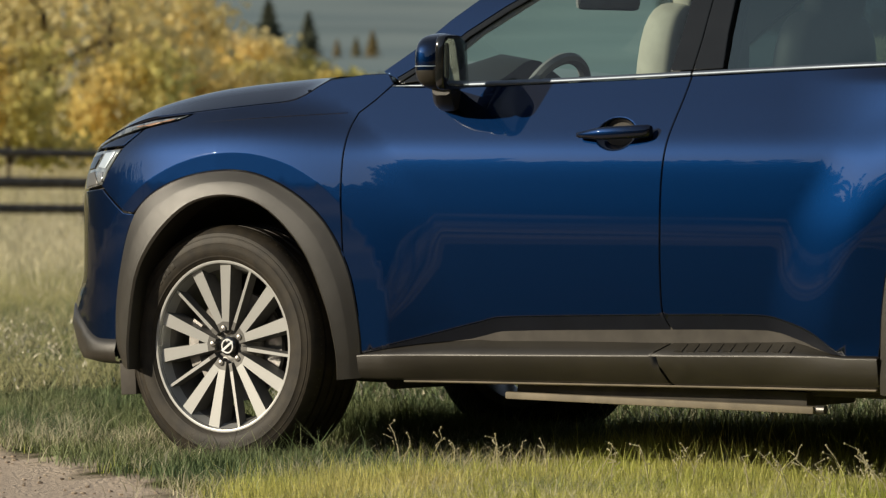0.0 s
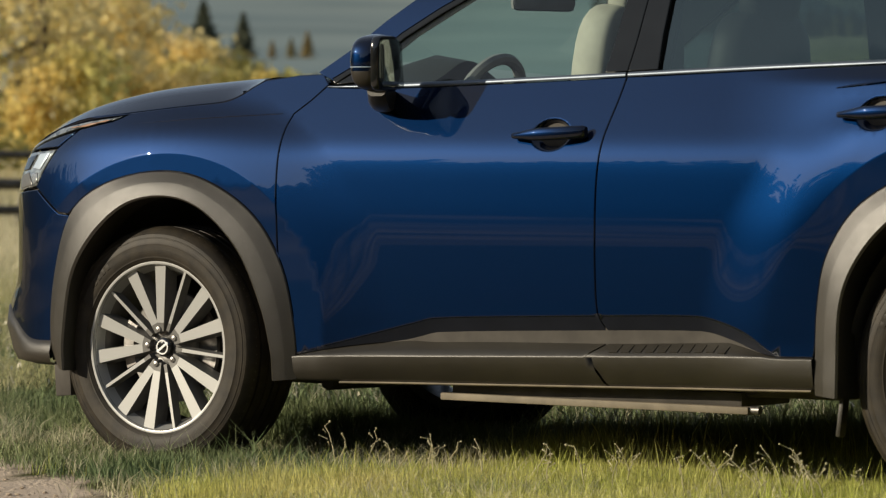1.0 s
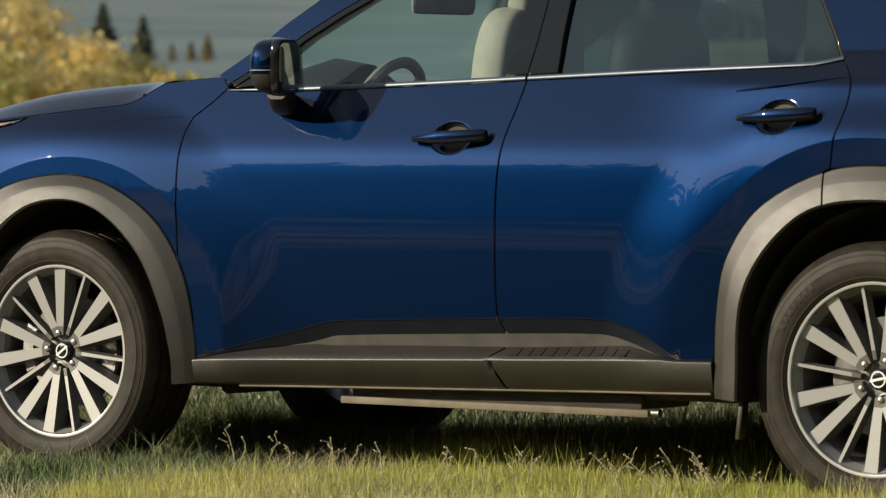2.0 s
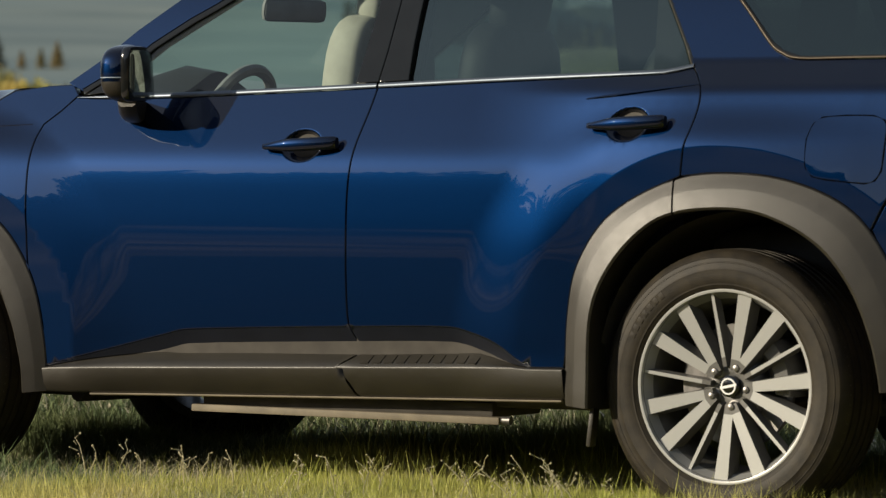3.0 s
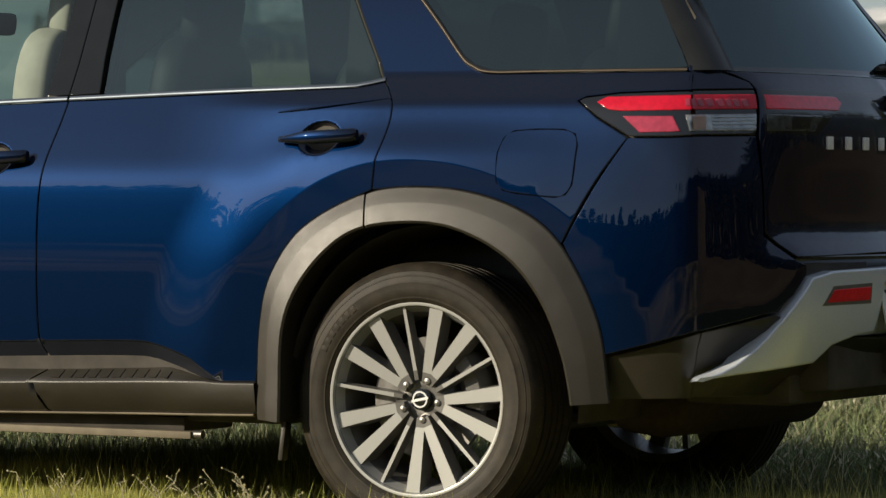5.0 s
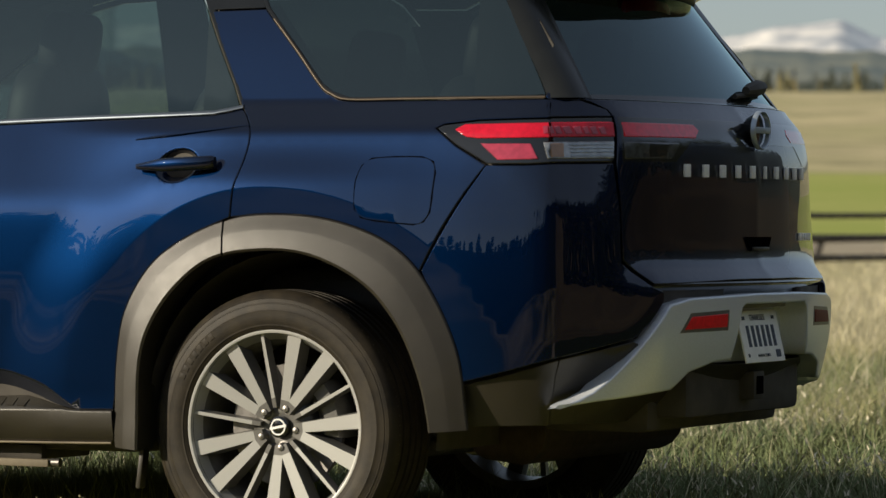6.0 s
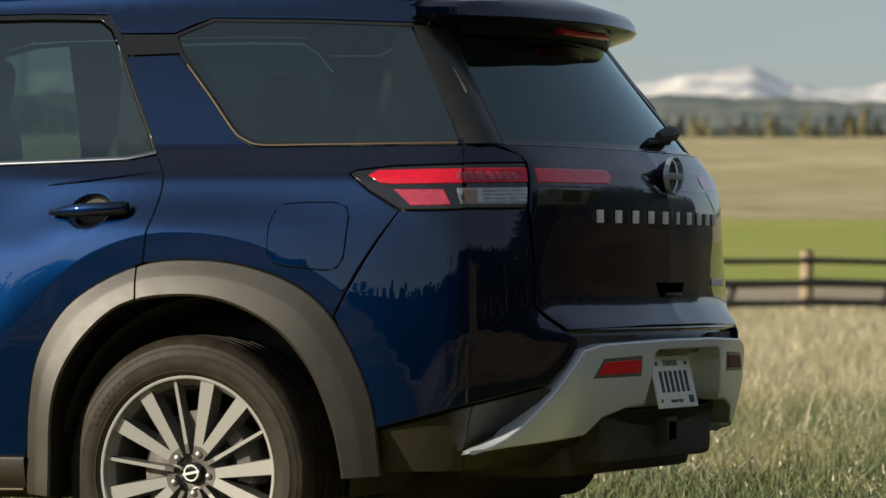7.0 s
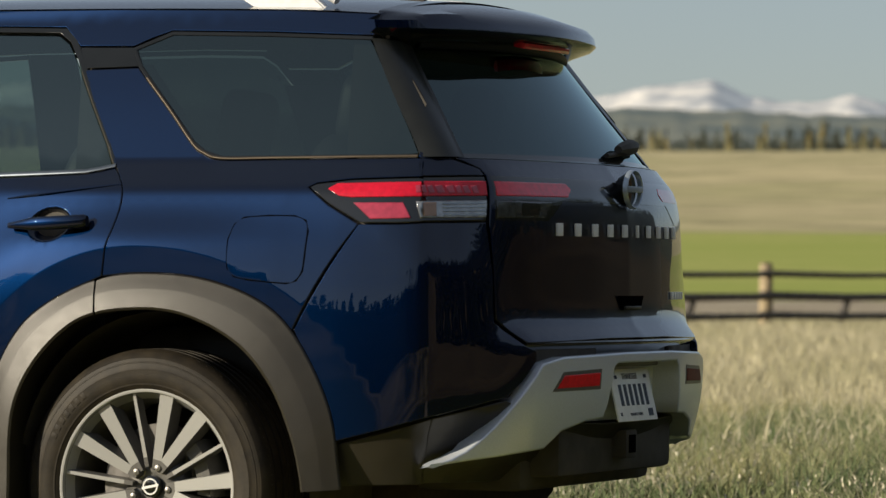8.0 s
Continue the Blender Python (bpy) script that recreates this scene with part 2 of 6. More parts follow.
rear_off = smooth_table([(0.2, -0.10), (0.36, -0.07), (0.45, -0.02), (0.60, 0.022), (0.74, 0.030), (0.785, 0.022), (0.83, -0.012), (0.88, -0.020), (1.05, -0.022), (1.15, -0.030), (1.22, -0.052), (1.28, -0.10), (1.35, -0.13)])
rear_plain = smooth_table([(0.2, -0.10), (0.36, -0.07), (0.45, -0.02), (0.60, 0.000), (0.74, -0.003), (0.83, -0.010), (0.95, -0.020), (1.05, -0.031), (1.15, -0.043), (1.22, -0.060), (1.28, -0.10), (1.35, -0.13)])
front_off = smooth_table([(0.2, -0.09), (0.30, -0.02), (0.42, 0.03), (0.50, 0.025), (0.58, 0.0), (0.75, 0.0), (0.88, -0.005), (0.98, -0.04), (1.06, -0.11), (1.12, -0.2)])
crease = smooth_table([(-2.40, 0.34), (-2.327, 0.369), (-2.109, 0.423), (-1.877, 0.478), (-1.774, 0.494), (-1.24, 0.512), (-0.911, 0.519), (-0.815, 0.506), (-0.719, 0.476), (-0.643, 0.430), (-0.55, 0.38)])
BOWLS = ((-1.415, 1.042, 0.072, 0.050), (-0.318, 1.101, 0.072, 0.050))


HAUNCHES = ((-2.83, 0.985, 0.64, 0.62), (-0.02, 1.042, 0.62, 0.76))


def haunch(s, z):
    """How far the wing swells out over a wheel: 1 inside its crease, fading outwards."""
    best = 0.0
    for hub, top, front, rear in HAUNCHES:
        r = math.hypot((s - hub) / (front if s < hub else rear), max(z - 0.42, 0) / (top - 0.42))
        t = min(1.0, max(0.0, (r - 1) * 0.5 / 0.20))
        w = (1 - t) ** 1.6
        ahead = ease(0.45, 0.9, (hub - s) / front / max(r, 0.01)) if hub > -1 else 0.0
        best = max(best, w * (1 - ahead) + (1 - ease(0, 1, t)) * ahead)
    return best


def haunch_lines(k, a0, a1):
    """Two close lines along a haunch's crease, from angle a0 to a1."""
    hub, top, front, rear = HAUNCHES[k]
    return [[(hub + r * (rear if math.cos(a) > 0 else front) * math.cos(a), 0.42 + r * (top - 0.42) * math.sin(a)) for a in np.radians(np.linspace(a0, a1, 90))] for r in (0.994, 1.006)]


SHELF = [[(s, z) for s in np.linspace(-0.88, 1.02, 130)] for z in (1.178, 1.190, 1.202, 1.214, 1.228, 1.268, 1.280, 1.292, 1.304)]


def body(s, z, off=0.0, bowls=False):
    """The skin at s along the plan outline and height z. Past the rear's middle it goes on round the far side."""
    flip = 1.0
    if s > S_REAR:
        s, flip = 2 * S_REAR - s, -1.0
    if s < S_FRONT:
        s, flip = 2 * S_FRONT - s, -1.0
    x, y, nx, ny = contour(s)
    o = side_off(z)
    r = ease(0.75, 1.15, s)
    if r > 0:
        k = ease(1.02, 1.20, s)
        o = o * (1 - r) + (rear_plain(z) * (1 - k) + rear_off(z) * k) * r
    f = ease(-3.2, -3.75, s)
    if f > 0:
        o = o * (1 - f) + front_off(z) * f
    lift = 0.0
    if 0.9 < z < 1.285 and -0.85 < s < 1.05:
        k = ease(-0.85, -0.15, s) * (1 - ease(0.70, 1.02, s))
        lift = max(0.0, shoulder(z) - side_off(z)) * k
    if z < 1.2:
        w = haunch(s, z) * (1 - ease(1.04, 1.19, z))
        lift *= 1 - w
        k = ease(-0.35, -0.60, s) * ease(-1.2, -1.0, s)
        o = o * (1 - w) + (max(o, 0.014 + (0.075 * min(0.06, max(-0.1, 0.95 - z)) if s < -1.6 else 0.0)) * (1 - k) + (o + 0.021) * k) * w
    if bowls:
        o -= 0.50 * max(0.0, crease(s) - z)
        for bs, bz, rs, rz in BOWLS:
            d = math.hypot((s - bs) / rs, (z - bz) / rz)
            if d < 1:
                o -= 0.030 * ease(1.0, 0.55, d)
    o += off
    return Vector((x + nx * o + 0.46 * lift, (y + ny * o - lift) * flip, z))


def resample(line, step):
    out = [line[0]]
    for a, b in zip(line, line[1:]):
        n = max(1, int(math.dist(a, b) / step))
        out += [(a[0] + (b[0] - a[0]) * k / n, a[1] + (b[1] - a[1]) * k / n) for k in range(1, n + 1)]
    return out


def inset(poly, d):
    """A closed counter-clockwise outline, moved inwards."""
    out, n = [], len(poly)
    for i in range(n):
        a, b, c = poly[i - 1], poly[i], poly[(i + 1) % n]
        u = Vector((b[0] - a[0], b[1] - a[1]))
        v = Vector((c[0] - b[0], c[1] - b[1]))
        u, v = u.normalized() if u.length else v.normalized(), v.normalized() if v.length else u.normalized()
        nrm = Vector((-u.y - v.y, u.x + v.x))
        nrm = nrm / max(nrm.length, 1e-6)
        k = d / max(0.45, nrm.dot(Vector((-v.y, v.x))))
        out.append((b[0] + nrm.x * k, b[1] + nrm.y * k))
    return out


def area(poly):
    return sum(a[0] * b[1] - b[0] * a[1] for a, b in zip(poly, poly[1:] + poly[:1])) / 2


def inside(p, poly):
    hit, n = False, len(poly)
    for i in range(n):
        (x1, y1), (x2, y2) = poly[i - 1], poly[i]
        if (y1 > p[1]) != (y2 > p[1]) and p[0] < (x2 - x1) * (p[1] - y1) / (y2 - y1) + x1:
            hit = not hit
    return hit


def panel(name, outline, mat, parent, off=0.0, gap=0.0013, depth=0.016, step=0.035, edge=0.0028, bowls=False, both=True, label="", skin=body, lines=()):
    """A sheet-metal piece on the skin: a smooth face, a rolled edge and a turned-in flange."""
    poly = [p for i, p in enumerate(outline) if math.dist(p, outline[i - 1]) > 1e-4]
    if area(poly) < 0:
        poly = poly[::-1]
    poly = resample(poly + poly[:1], step)[:-1]
    rim, top = inset(poly, gap), inset(poly, gap + edge)
    n = len(top)
    pts = [Vector(p) for p in top]
    tp = np.array(top)
    lo, hi = tp.min(0), tp.max(0)
    a = lo[0] + step * 0.5
    row = 0
    while a < hi[0]:
        b = lo[1] + step * (0.5 if row % 2 else 0.25)
        while b < hi[1]:
            if np.min((tp[:, 0] - a) ** 2 + (tp[:, 1] - b) ** 2) > (step * 0.45) ** 2 and inside((a, b), top):
                pts.append(Vector((a, b)))
            b += step
        a += step
        row += 1
    if bowls:
        for bs, bz, rs, rz in BOWLS:
            for ring in (1.06, 1.0, 0.94, 0.86, 0.76, 0.64, 0.5, 0.3, 0.1):
                for k in range(28):
                    p = (bs + rs * ring * math.cos(k * math.tau / 28), bz + rz * ring * math.sin(k * math.tau / 28))
                    if inside(p, top):
                        pts.append(Vector(p))
    edges = [(i, (i + 1) % n) for i in range(n)]
    if lines:
        keep = [np.array([(p.x, p.y) for p in pts[n:]])]
        near_line = np.zeros(len(pts) - n, bool)
        for line in lines:
            for q in line:
                near_line |= (keep[0][:, 0] - q[0]) ** 2 + (keep[0][:, 1] - q[1]) ** 2 < (step * 0.4) ** 2
        pts = pts[:n] + [p for p, bad in zip(pts[n:], near_line) if not bad]
        for line in lines:
            last = None
            for q in line:
                if inside(q, top) and np.min((tp[:, 0] - q[0]) ** 2 + (tp[:, 1] - q[1]) ** 2) > 0.008 ** 2:
                    pts.append(Vector(q))
                    if last is not None:
                        edges.append((last, len(pts) - 1))
                    last = len(pts) - 1
                else:
                    last = None
    v2, _, faces, origin, _, _ = delaunay_2d_cdt(pts, edges, [], 1, 1e-5)
    back = {}
    for i, o in enumerate(origin):
        for k in o:
            back.setdefault(k, i)

    def put(p, o):
        return skin(p[0], p[1], o, bowls) if skin is body else skin(p[0], p[1], o)

    def normal(p):
        h = 0.003
        du = put((p[0] + h, p[1]), off) - put((p[0] - h, p[1]), off)
        dv = put((p[0], p[1] + h), off) - put((p[0], p[1] - h), off)
        return du.cross(dv).normalized()
    verts = [put(p, off) for p in v2]
    norms = [normal(p) for p in v2]
    fs = [tuple(f) for f in faces]
    ids = [back.get(i, i) for i in range(n)]
    base = len(verts)
    for i in range(n):
        nr = norms[ids[i]]
        out2 = Vector((rim[i][0] - top[i][0], rim[i][1] - top[i][1]))
        h = 0.002
        tang = (put((rim[i][0], rim[i][1]), off) - put(top[i], off))
        verts.append(put(rim[i], off - 0.003))
        norms.append((nr + (tang.normalized() if tang.length > 1e-7 else nr) * 0.9).normalized())
    for i in range(n):
        j = (i + 1) % n
        fs.append((ids[i], base + i, base + j, ids[j]))
    wall = len(verts)
    for i in range(n):
        tang = put(rim[i], off) - put(top[i], off)
        t = tang.normalized() if tang.length > 1e-7 else norms[ids[i]]
        verts.append(put(rim[i], off - 0.003))
        norms.append(t)
        verts.append(put(rim[i], off - 0.003 - depth))
        norms.append(t)
    for i in range(n):
        j = (i + 1) % n
        fs.append((wall + 2 * i, wall + 2 * i + 1, wall + 2 * j + 1, wall + 2 * j))
    me = mesh_of(name, verts, fs, [mat], normals=[tuple(v) for v in norms])
    ob = child(name, me, parent, label)
    if both:
        other = mirrored(ob)
        return ob, other
    return ob


def loft(name, rows, mat, parent, label="", both=False, flip=False):
    """A sheet through rows of points."""
    nr, nc = len(rows), len(rows[0])
    verts = [p for r in rows for p in r]
    fs = [(i * nc + j, i * nc + j + 1, (i + 1) * nc + j + 1, (i + 1) * nc + j) for i in range(nr - 1) for j in range(nc - 1)]
    if flip:
        fs = [f[::-1] for f in fs]
    ob = child(name, mesh_of(name, verts, fs, [mat]), parent, label)
    return (ob, mirrored(ob)) if both else ob


# ---- the car ----
car = tagged(new("car"), "dark blue mid-size SUV with grey plastic cladding parked on grass", "car")

# lines that neighbouring panels share: along the outline, height
GAP_A = spline([(-2.325, 0.375), (-2.343, 0.444), (-2.366, 0.513), (-2.390, 0.669), (-2.397, 0.791), (-2.405, 0.912), (-2.407, 0.985), (-2.404, 1.061), (-2.388, 1.108)], 4)
GAP_A_TOP = [(-2.388, 1.108), (-2.335, 1.148), (-2.280, 1.198)]
GAP_B = spline([(-1.194, 1.214), (-1.206, 1.143), (-1.226, 1.051), (-1.234, 0.976), (-1.239, 0.885), (-1.239, 0.769), (-1.238, 0.637), (-1.230, 0.520), (-1.200, 0.446), (-1.199, 0.437)], 4)
GAP_C = spline([(-0.122, 0.955), (-0.113, 1.034), (-0.105, 1.097), (-0.110, 1.185), (-0.130, 1.233), (-0.156, 1.268)], 4)
ARCH_F = spline([(-3.285, 0.300), (-3.322, 0.386), (-3.312, 0.567), (-3.238, 0.785), (-3.081, 0.888), (-2.86, 0.928), (-2.671, 0.899), (-2.487, 0.795), (-2.374, 0.638), (-2.325, 0.450), (-2.312, 0.292)], 5)
ARCH_F_IN = spline([(-3.225, 0.290), (-3.226, 0.400), (-3.180, 0.620), (-3.029, 0.787), (-2.865, 0.846), (-2.689, 0.819), (-2.529, 0.690), (-2.435, 0.515), (-2.400, 0.400), (-2.390, 0.350), (-2.386, 0.285)], 5)
ARCH_R = spline([(-0.487, 0.305), (-0.487, 0.380), (-0.478, 0.571), (-0.443, 0.716), (-0.338, 0.852), (-0.127, 0.950), (0.086, 0.963), (0.263, 0.932), (0.405, 0.866), (0.500, 0.759), (0.581, 0.591), (0.606, 0.430), (0.613, 0.380)], 5)
ARCH_R_IN = spline([(-0.396, 0.300), (-0.394, 0.370), (-0.388, 0.550), (-0.345, 0.670), (-0.250, 0.782), (-0.135, 0.848), (0.057, 0.864), (0.200, 0.832), (0.330, 0.758), (0.420, 0.650), (0.478, 0.520), (0.503, 0.420), (0.510, 0.372)], 5)
HOOD_GAP = spline([(-3.56, 1.010), (-3.469, 1.039), (-3.259, 1.091), (-3.047, 1.112), (-2.809, 1.134), (-2.677, 1.146), (-2.616, 1.166), (-2.569, 1.194), (-2.530, 1.214)], 5)
BELT_LOW = spline([(-2.272, 1.189), (-2.026, 1.187), (-1.65, 1.197), (-1.192, 1.213), (-0.75, 1.229), (-0.30, 1.244), (-0.222, 1.249), (-0.152, 1.263)], 6)
BELT_TOP = spline([(-2.266, 1.193), (-2.030, 1.201), (-1.65, 1.211), (-1.196, 1.227), (-0.75, 1.243), (-0.30, 1.256), (-0.224, 1.260), (-0.158, 1.274)], 6)
CLAD_TOP = spline([(-2.327, 0.364), (-2.196, 0.387), (-2.067, 0.4045), (-1.876, 0.4218), (-1.566, 0.432), (-1.199, 0.4385), (-0.851, 0.4484), (-0.756, 0.4376), (-0.640, 0.411), (-0.514, 0.410), (-0.488, 0.410)], 6)


def between(line, a, b):
    """The stretch of a line from s = a to s = b."""
    lo, hi = min(a, b), max(a, b)
    got = [p for p in line if lo - 1e-6 <= p[0] <= hi + 1e-6]
    return got if (got[-1][0] - got[0][0]) * (b - a) >= 0 else got[::-1]


arch_f_over = [p for p in ARCH_F if p[1] > 0.79 or p[0] > -2.7]
fender = [(-3.424, 0.871), (-3.287, 0.793), (-3.242, 0.789)] + [p for p in arch_f_over if p[0] > -3.24 and p[1] > 0.46] + GAP_A[3:] + GAP_A_TOP + [(-2.310, 1.232), (-2.40, 1.229)] + HOOD_GAP[::-1][:-11] + [(-3.04, 1.108), (-3.099, 1.087), (-3.245, 1.061), (-3.338, 0.999), (-3.401, 0.920), (-3.431, 0.874)]
panel("front_fender", fender, PAINT, car, step=0.026, lines=haunch_lines(0, 20, 160))
front_door = [p for p in GAP_A[::-1]][:] + between(CLAD_TOP, -2.327, -1.199) + GAP_B[::-1][1:] + between(BELT_LOW, -1.2, -2.27) + GAP_A_TOP[::-1]
CREASE = [[(s, crease(s) + d) for s in np.linspace(-2.3, -0.6, 110)] for d in (0.003, -0.003)]
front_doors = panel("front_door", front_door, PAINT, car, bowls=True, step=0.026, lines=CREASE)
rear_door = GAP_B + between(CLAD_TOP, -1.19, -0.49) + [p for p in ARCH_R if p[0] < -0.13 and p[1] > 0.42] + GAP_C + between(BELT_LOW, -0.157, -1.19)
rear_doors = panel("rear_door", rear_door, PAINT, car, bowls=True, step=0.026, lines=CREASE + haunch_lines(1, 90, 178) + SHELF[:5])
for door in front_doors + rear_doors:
    # the door's turned-under foot: its dark reflection is put in as darker paint
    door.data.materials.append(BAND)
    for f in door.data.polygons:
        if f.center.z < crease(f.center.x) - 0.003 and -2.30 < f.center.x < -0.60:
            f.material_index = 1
QUARTER_GLASS = [(-0.170, 1.605), (-0.120, 1.632), (-0.060, 1.650), (0.258, 1.640), (0.576, 1.624)]
QG_LOW = spline([(0.806, 1.285), (0.35, 1.283), (0.175, 1.283), (0.117, 1.300), (0.076, 1.327), (-0.017, 1.425), (-0.143, 1.549)], 4)
quarter = GAP_C + [(-0.195, 1.338), (-0.267, 1.452), (-0.318, 1.546)] + QG_LOW[::-1] + [(0.987, 1.281), (1.081, 1.256), (1.089, 1.236), (0.738, 1.229), (0.592, 1.225), (0.486, 1.214), (0.463, 1.202), (0.532, 1.154), (0.634, 1.101), (0.588, 1.027), (0.528, 0.926), (0.470, 0.818)] + [p for p in ARCH_R[::-1] if p[0] < 0.468 and p[0] > -0.118 and p[1] > 0.8]
panel("quarter_panel", quarter, PAINT, car, step=0.026, lines=haunch_lines(1, 30, 100) + SHELF)
bumper_side = [(0.634, 1.101), (0.470, 0.812)] + [p for p in ARCH_R if p[0] > 0.472 and p[1] > 0.51] + [(0.592, 0.508), (0.731, 0.543), (0.842, 0.574), (0.980, 0.604), (1.095, 0.628), (1.150, 0.672), (1.200, 0.728), (1.200, 0.757), (1.162, 0.770), (1.069, 0.834), (1.072, 0.975), (1.062, 1.108), (0.858, 1.105), (0.75, 1.101)]
panel("rear_bumper_corner", bumper_side, PAINT, car, step=0.03)

# tailgate, all the way across
def across(half):
    return half + [(2 * S_REAR - s, z) for s, z in half[::-1]]


gate = across([(1.000, 1.284), (1.085, 1.254), (1.096, 1.236), (1.073, 1.110), (1.076, 0.975), (1.074, 0.842), (1.168, 0.776), (1.344, 0.779), (1.60, 0.785)])
tailgate = panel("tailgate", gate, PAINT, car, both=False, step=0.028)

# lower cladding with a folded ridge along the doors
def clad_dip(s, top):
    """How deep the door skin lies at the cladding's upper edge."""
    return -0.50 * max(0.0, crease(s) - top)


def clad_rows(a, b, n):
    rows = []
    for k in range(n + 1):
        s = a + (b - a) * k / n
        top = float(np.interp(s, [p[0] for p in CLAD_TOP], [p[1] for p in CLAD_TOP]))
        ridge = 0.363 + (s + 2.321) * 0.0272
        low = 0.288 + (s + 2.336) * 0.0175
        ridge = min(ridge, top - 0.004)
        bulge = 0.016 * ease(0, 0.06, top - ridge)
        dip = clad_dip(s, top)
        rows.append([body(s, top, dip - 0.020), body(s, top, dip + 0.004), body(s, top - 0.003, dip + 0.007), body(s, (top + ridge) / 2, (dip + 0.025 + bulge) / 2), body(s, ridge + 0.003, 0.016 + bulge), body(s, ridge - 0.003, 0.017 + bulge), body(s, (ridge + low) / 2, 0.010), body(s, low + 0.008, 0.004), body(s, low, -0.004), body(s, low, -0.05)])
    return rows


def slanted(rows, at_end, shift):
    """Cuts one end of the cladding along the folded joint between the doors."""
    r = rows[-1] if at_end else rows[0]
    for p, d in zip(r, shift):
        p.x += d
    return rows


JOINT = [0, 0, -0.003, -0.028, -0.054, -0.055, -0.028, -0.004, 0.004, 0.004]
front_clad = loft("door_cladding", slanted(clad_rows(-2.322, -1.2045, 40), True, JOINT), CLAD, front_doors[0], "grey grained plastic sill cladding", flip=True)
mirrored(front_clad, front_doors[1])
rear_clad = loft("door_cladding", slanted(clad_rows(-1.1945, -0.489, 26), False, JOINT), CLAD, rear_doors[0], "grey grained plastic sill cladding with raised bars", flip=True)
mirrored(rear_clad, rear_doors[1])
for i in range(10):
    bm = bmesh.new()
    ring = []
    for s in (-1.178 + i * 0.0415, -1.152 + i * 0.0415):
        zt = float(np.interp(s, [q[0] for q in CLAD_TOP], [q[1] for q in CLAD_TOP]))
        zr = 0.363 + (s + 2.321) * 0.0272
        dip = clad_dip(s, zt)
        upper, mid, lower = body(s, zt - 0.003, dip + 0.007), body(s, (zt + zr) / 2, (dip + 0.041) / 2), body(s, zr + 0.003, 0.032)
        out = (lower - upper).cross(Vector((1, 0, 0))).normalized()
        out = out if out.y < 0 else -out
        for base in (upper.lerp(mid, 0.45), mid.lerp(lower, 0.55)):
            ring.append((bm.verts.new(base - out * 0.002), bm.verts.new(base + out * 0.0014)))
    q = [ring[0], ring[1], ring[3], ring[2]]
    bm.faces.new([v[1] for v in q])
    for j in range(4):
        bm.faces.new((q[j][0], q[(j + 1) % 4][0], q[(j + 1) % 4][1], q[j][1]))
    part("raised_bar", bm, CLAD, rear_doors[0])

# bright seam under the sill
strip = loft("sill_seam", [[body(s, 0.287 + (s + 2.336) * 0.0175, -0.012), body(s, 0.2865 + (s + 2.336) * 0.0175, 0.001), body(s, 0.2815 + (s + 2.336) * 0.0175, 0.001), body(s, 0.2785 + (s + 2.336) * 0.0175, -0.02)] for s in np.linspace(-2.16, -0.50, 30)], DUST, car, "pale metal seam under the sill", both=True, flip=True)

# wheel arch flares
def flare(name, outer, inner, parent):
    rows = []
    n = max(len(outer), len(inner))
    for k in range(n):
        a, b = outer[k], inner[k]
        mid = lambda t: (a[0] + (b[0] - a[0]) * t, a[1] + (b[1] - a[1]) * t)
        row = []
        for t, o in ((-0.01, -0.012), (0.0, 0.000), (0.03, 0.006), (0.22, 0.0175), (0.41, 0.0300), (0.45, 0.0320), (0.70, 0.0425), (0.93, 0.0520), (1.0, 0.046), (1.0, -0.03), (0.98, -0.09)):
            s, z = mid(t)
            row.append(body(s, z, o * 0.72))
        rows.append(row)
    ob = loft(name, rows, CLAD, parent, "grey grained plastic wheel arch flare")
    me = ob.data
    bm = bmesh.new()
    bm.from_mesh(me)
    bmesh.ops.recalc_face_normals(bm, faces=bm.faces)
    for e in bm.edges:
        if len(e.link_faces) == 2 and e.calc_face_angle(0) > radians(17):
            e.smooth = False
    bm.to_mesh(me)
    bm.free()
    return ob


def same_count(line, n):
    d = np.array(line)
    s = np.concatenate(([0], np.cumsum(np.hypot(*np.diff(d, axis=0).T))))
    t = np.linspace(0, s[-1], n)
    return list(zip(np.interp(t, s, d[:, 0]).tolist(), np.interp(t, s, d[:, 1]).tolist()))


fo, fi = same_count(ARCH_F, 60), same_count(ARCH_F_IN, 60)
mirrored(flare("wheel_arch_flare", fo, fi, car))
ro, ri = same_count(ARCH_R, 70), same_count(ARCH_R_IN, 70)
cut = min(range(70), key=lambda k: abs(ro[k][0] + 0.124))
f1 = flare("wheel_arch_flare", ro[:cut], ri[:cut], rear_doors[0])
mirrored(f1, rear_doors[1])
ro2, ri2 = ro[cut - 1:], ri[cut - 1:]
ro2[0] = (ro2[0][0] + 0.006, ro2[0][1])
ri2[0] = (ri2[0][0] + 0.006, ri2[0][1])
mirrored(flare("wheel_arch_flare", ro2, ri2, car))

# bright belt strip
def strip_rows(a, b):
    n = 24
    lo, hi = ([(s, float(np.interp(s, [p[0] for p in line], [p[1] for p in line]))) for s in np.linspace(a, b, n)] for line in (BELT_LOW, BELT_TOP))
    return [[body(p[0], p[1], -0.01), body(p[0], p[1], 0.004), body(p[0], p[1] + 0.0015, 0.0065), body(q[0], q[1] - 0.002, 0.0060), body(q[0], q[1], 0.003), body(q[0], q[1], -0.012)] for p, q in zip(lo, hi)]


for a, b, doors in ((-2.28, -1.198, front_doors), (-1.19, -0.15, rear_doors)):
    st = loft("belt_strip", strip_rows(a, b), BELT, doors[0], "satin chrome window strip")
    mirrored(st, doors[1])

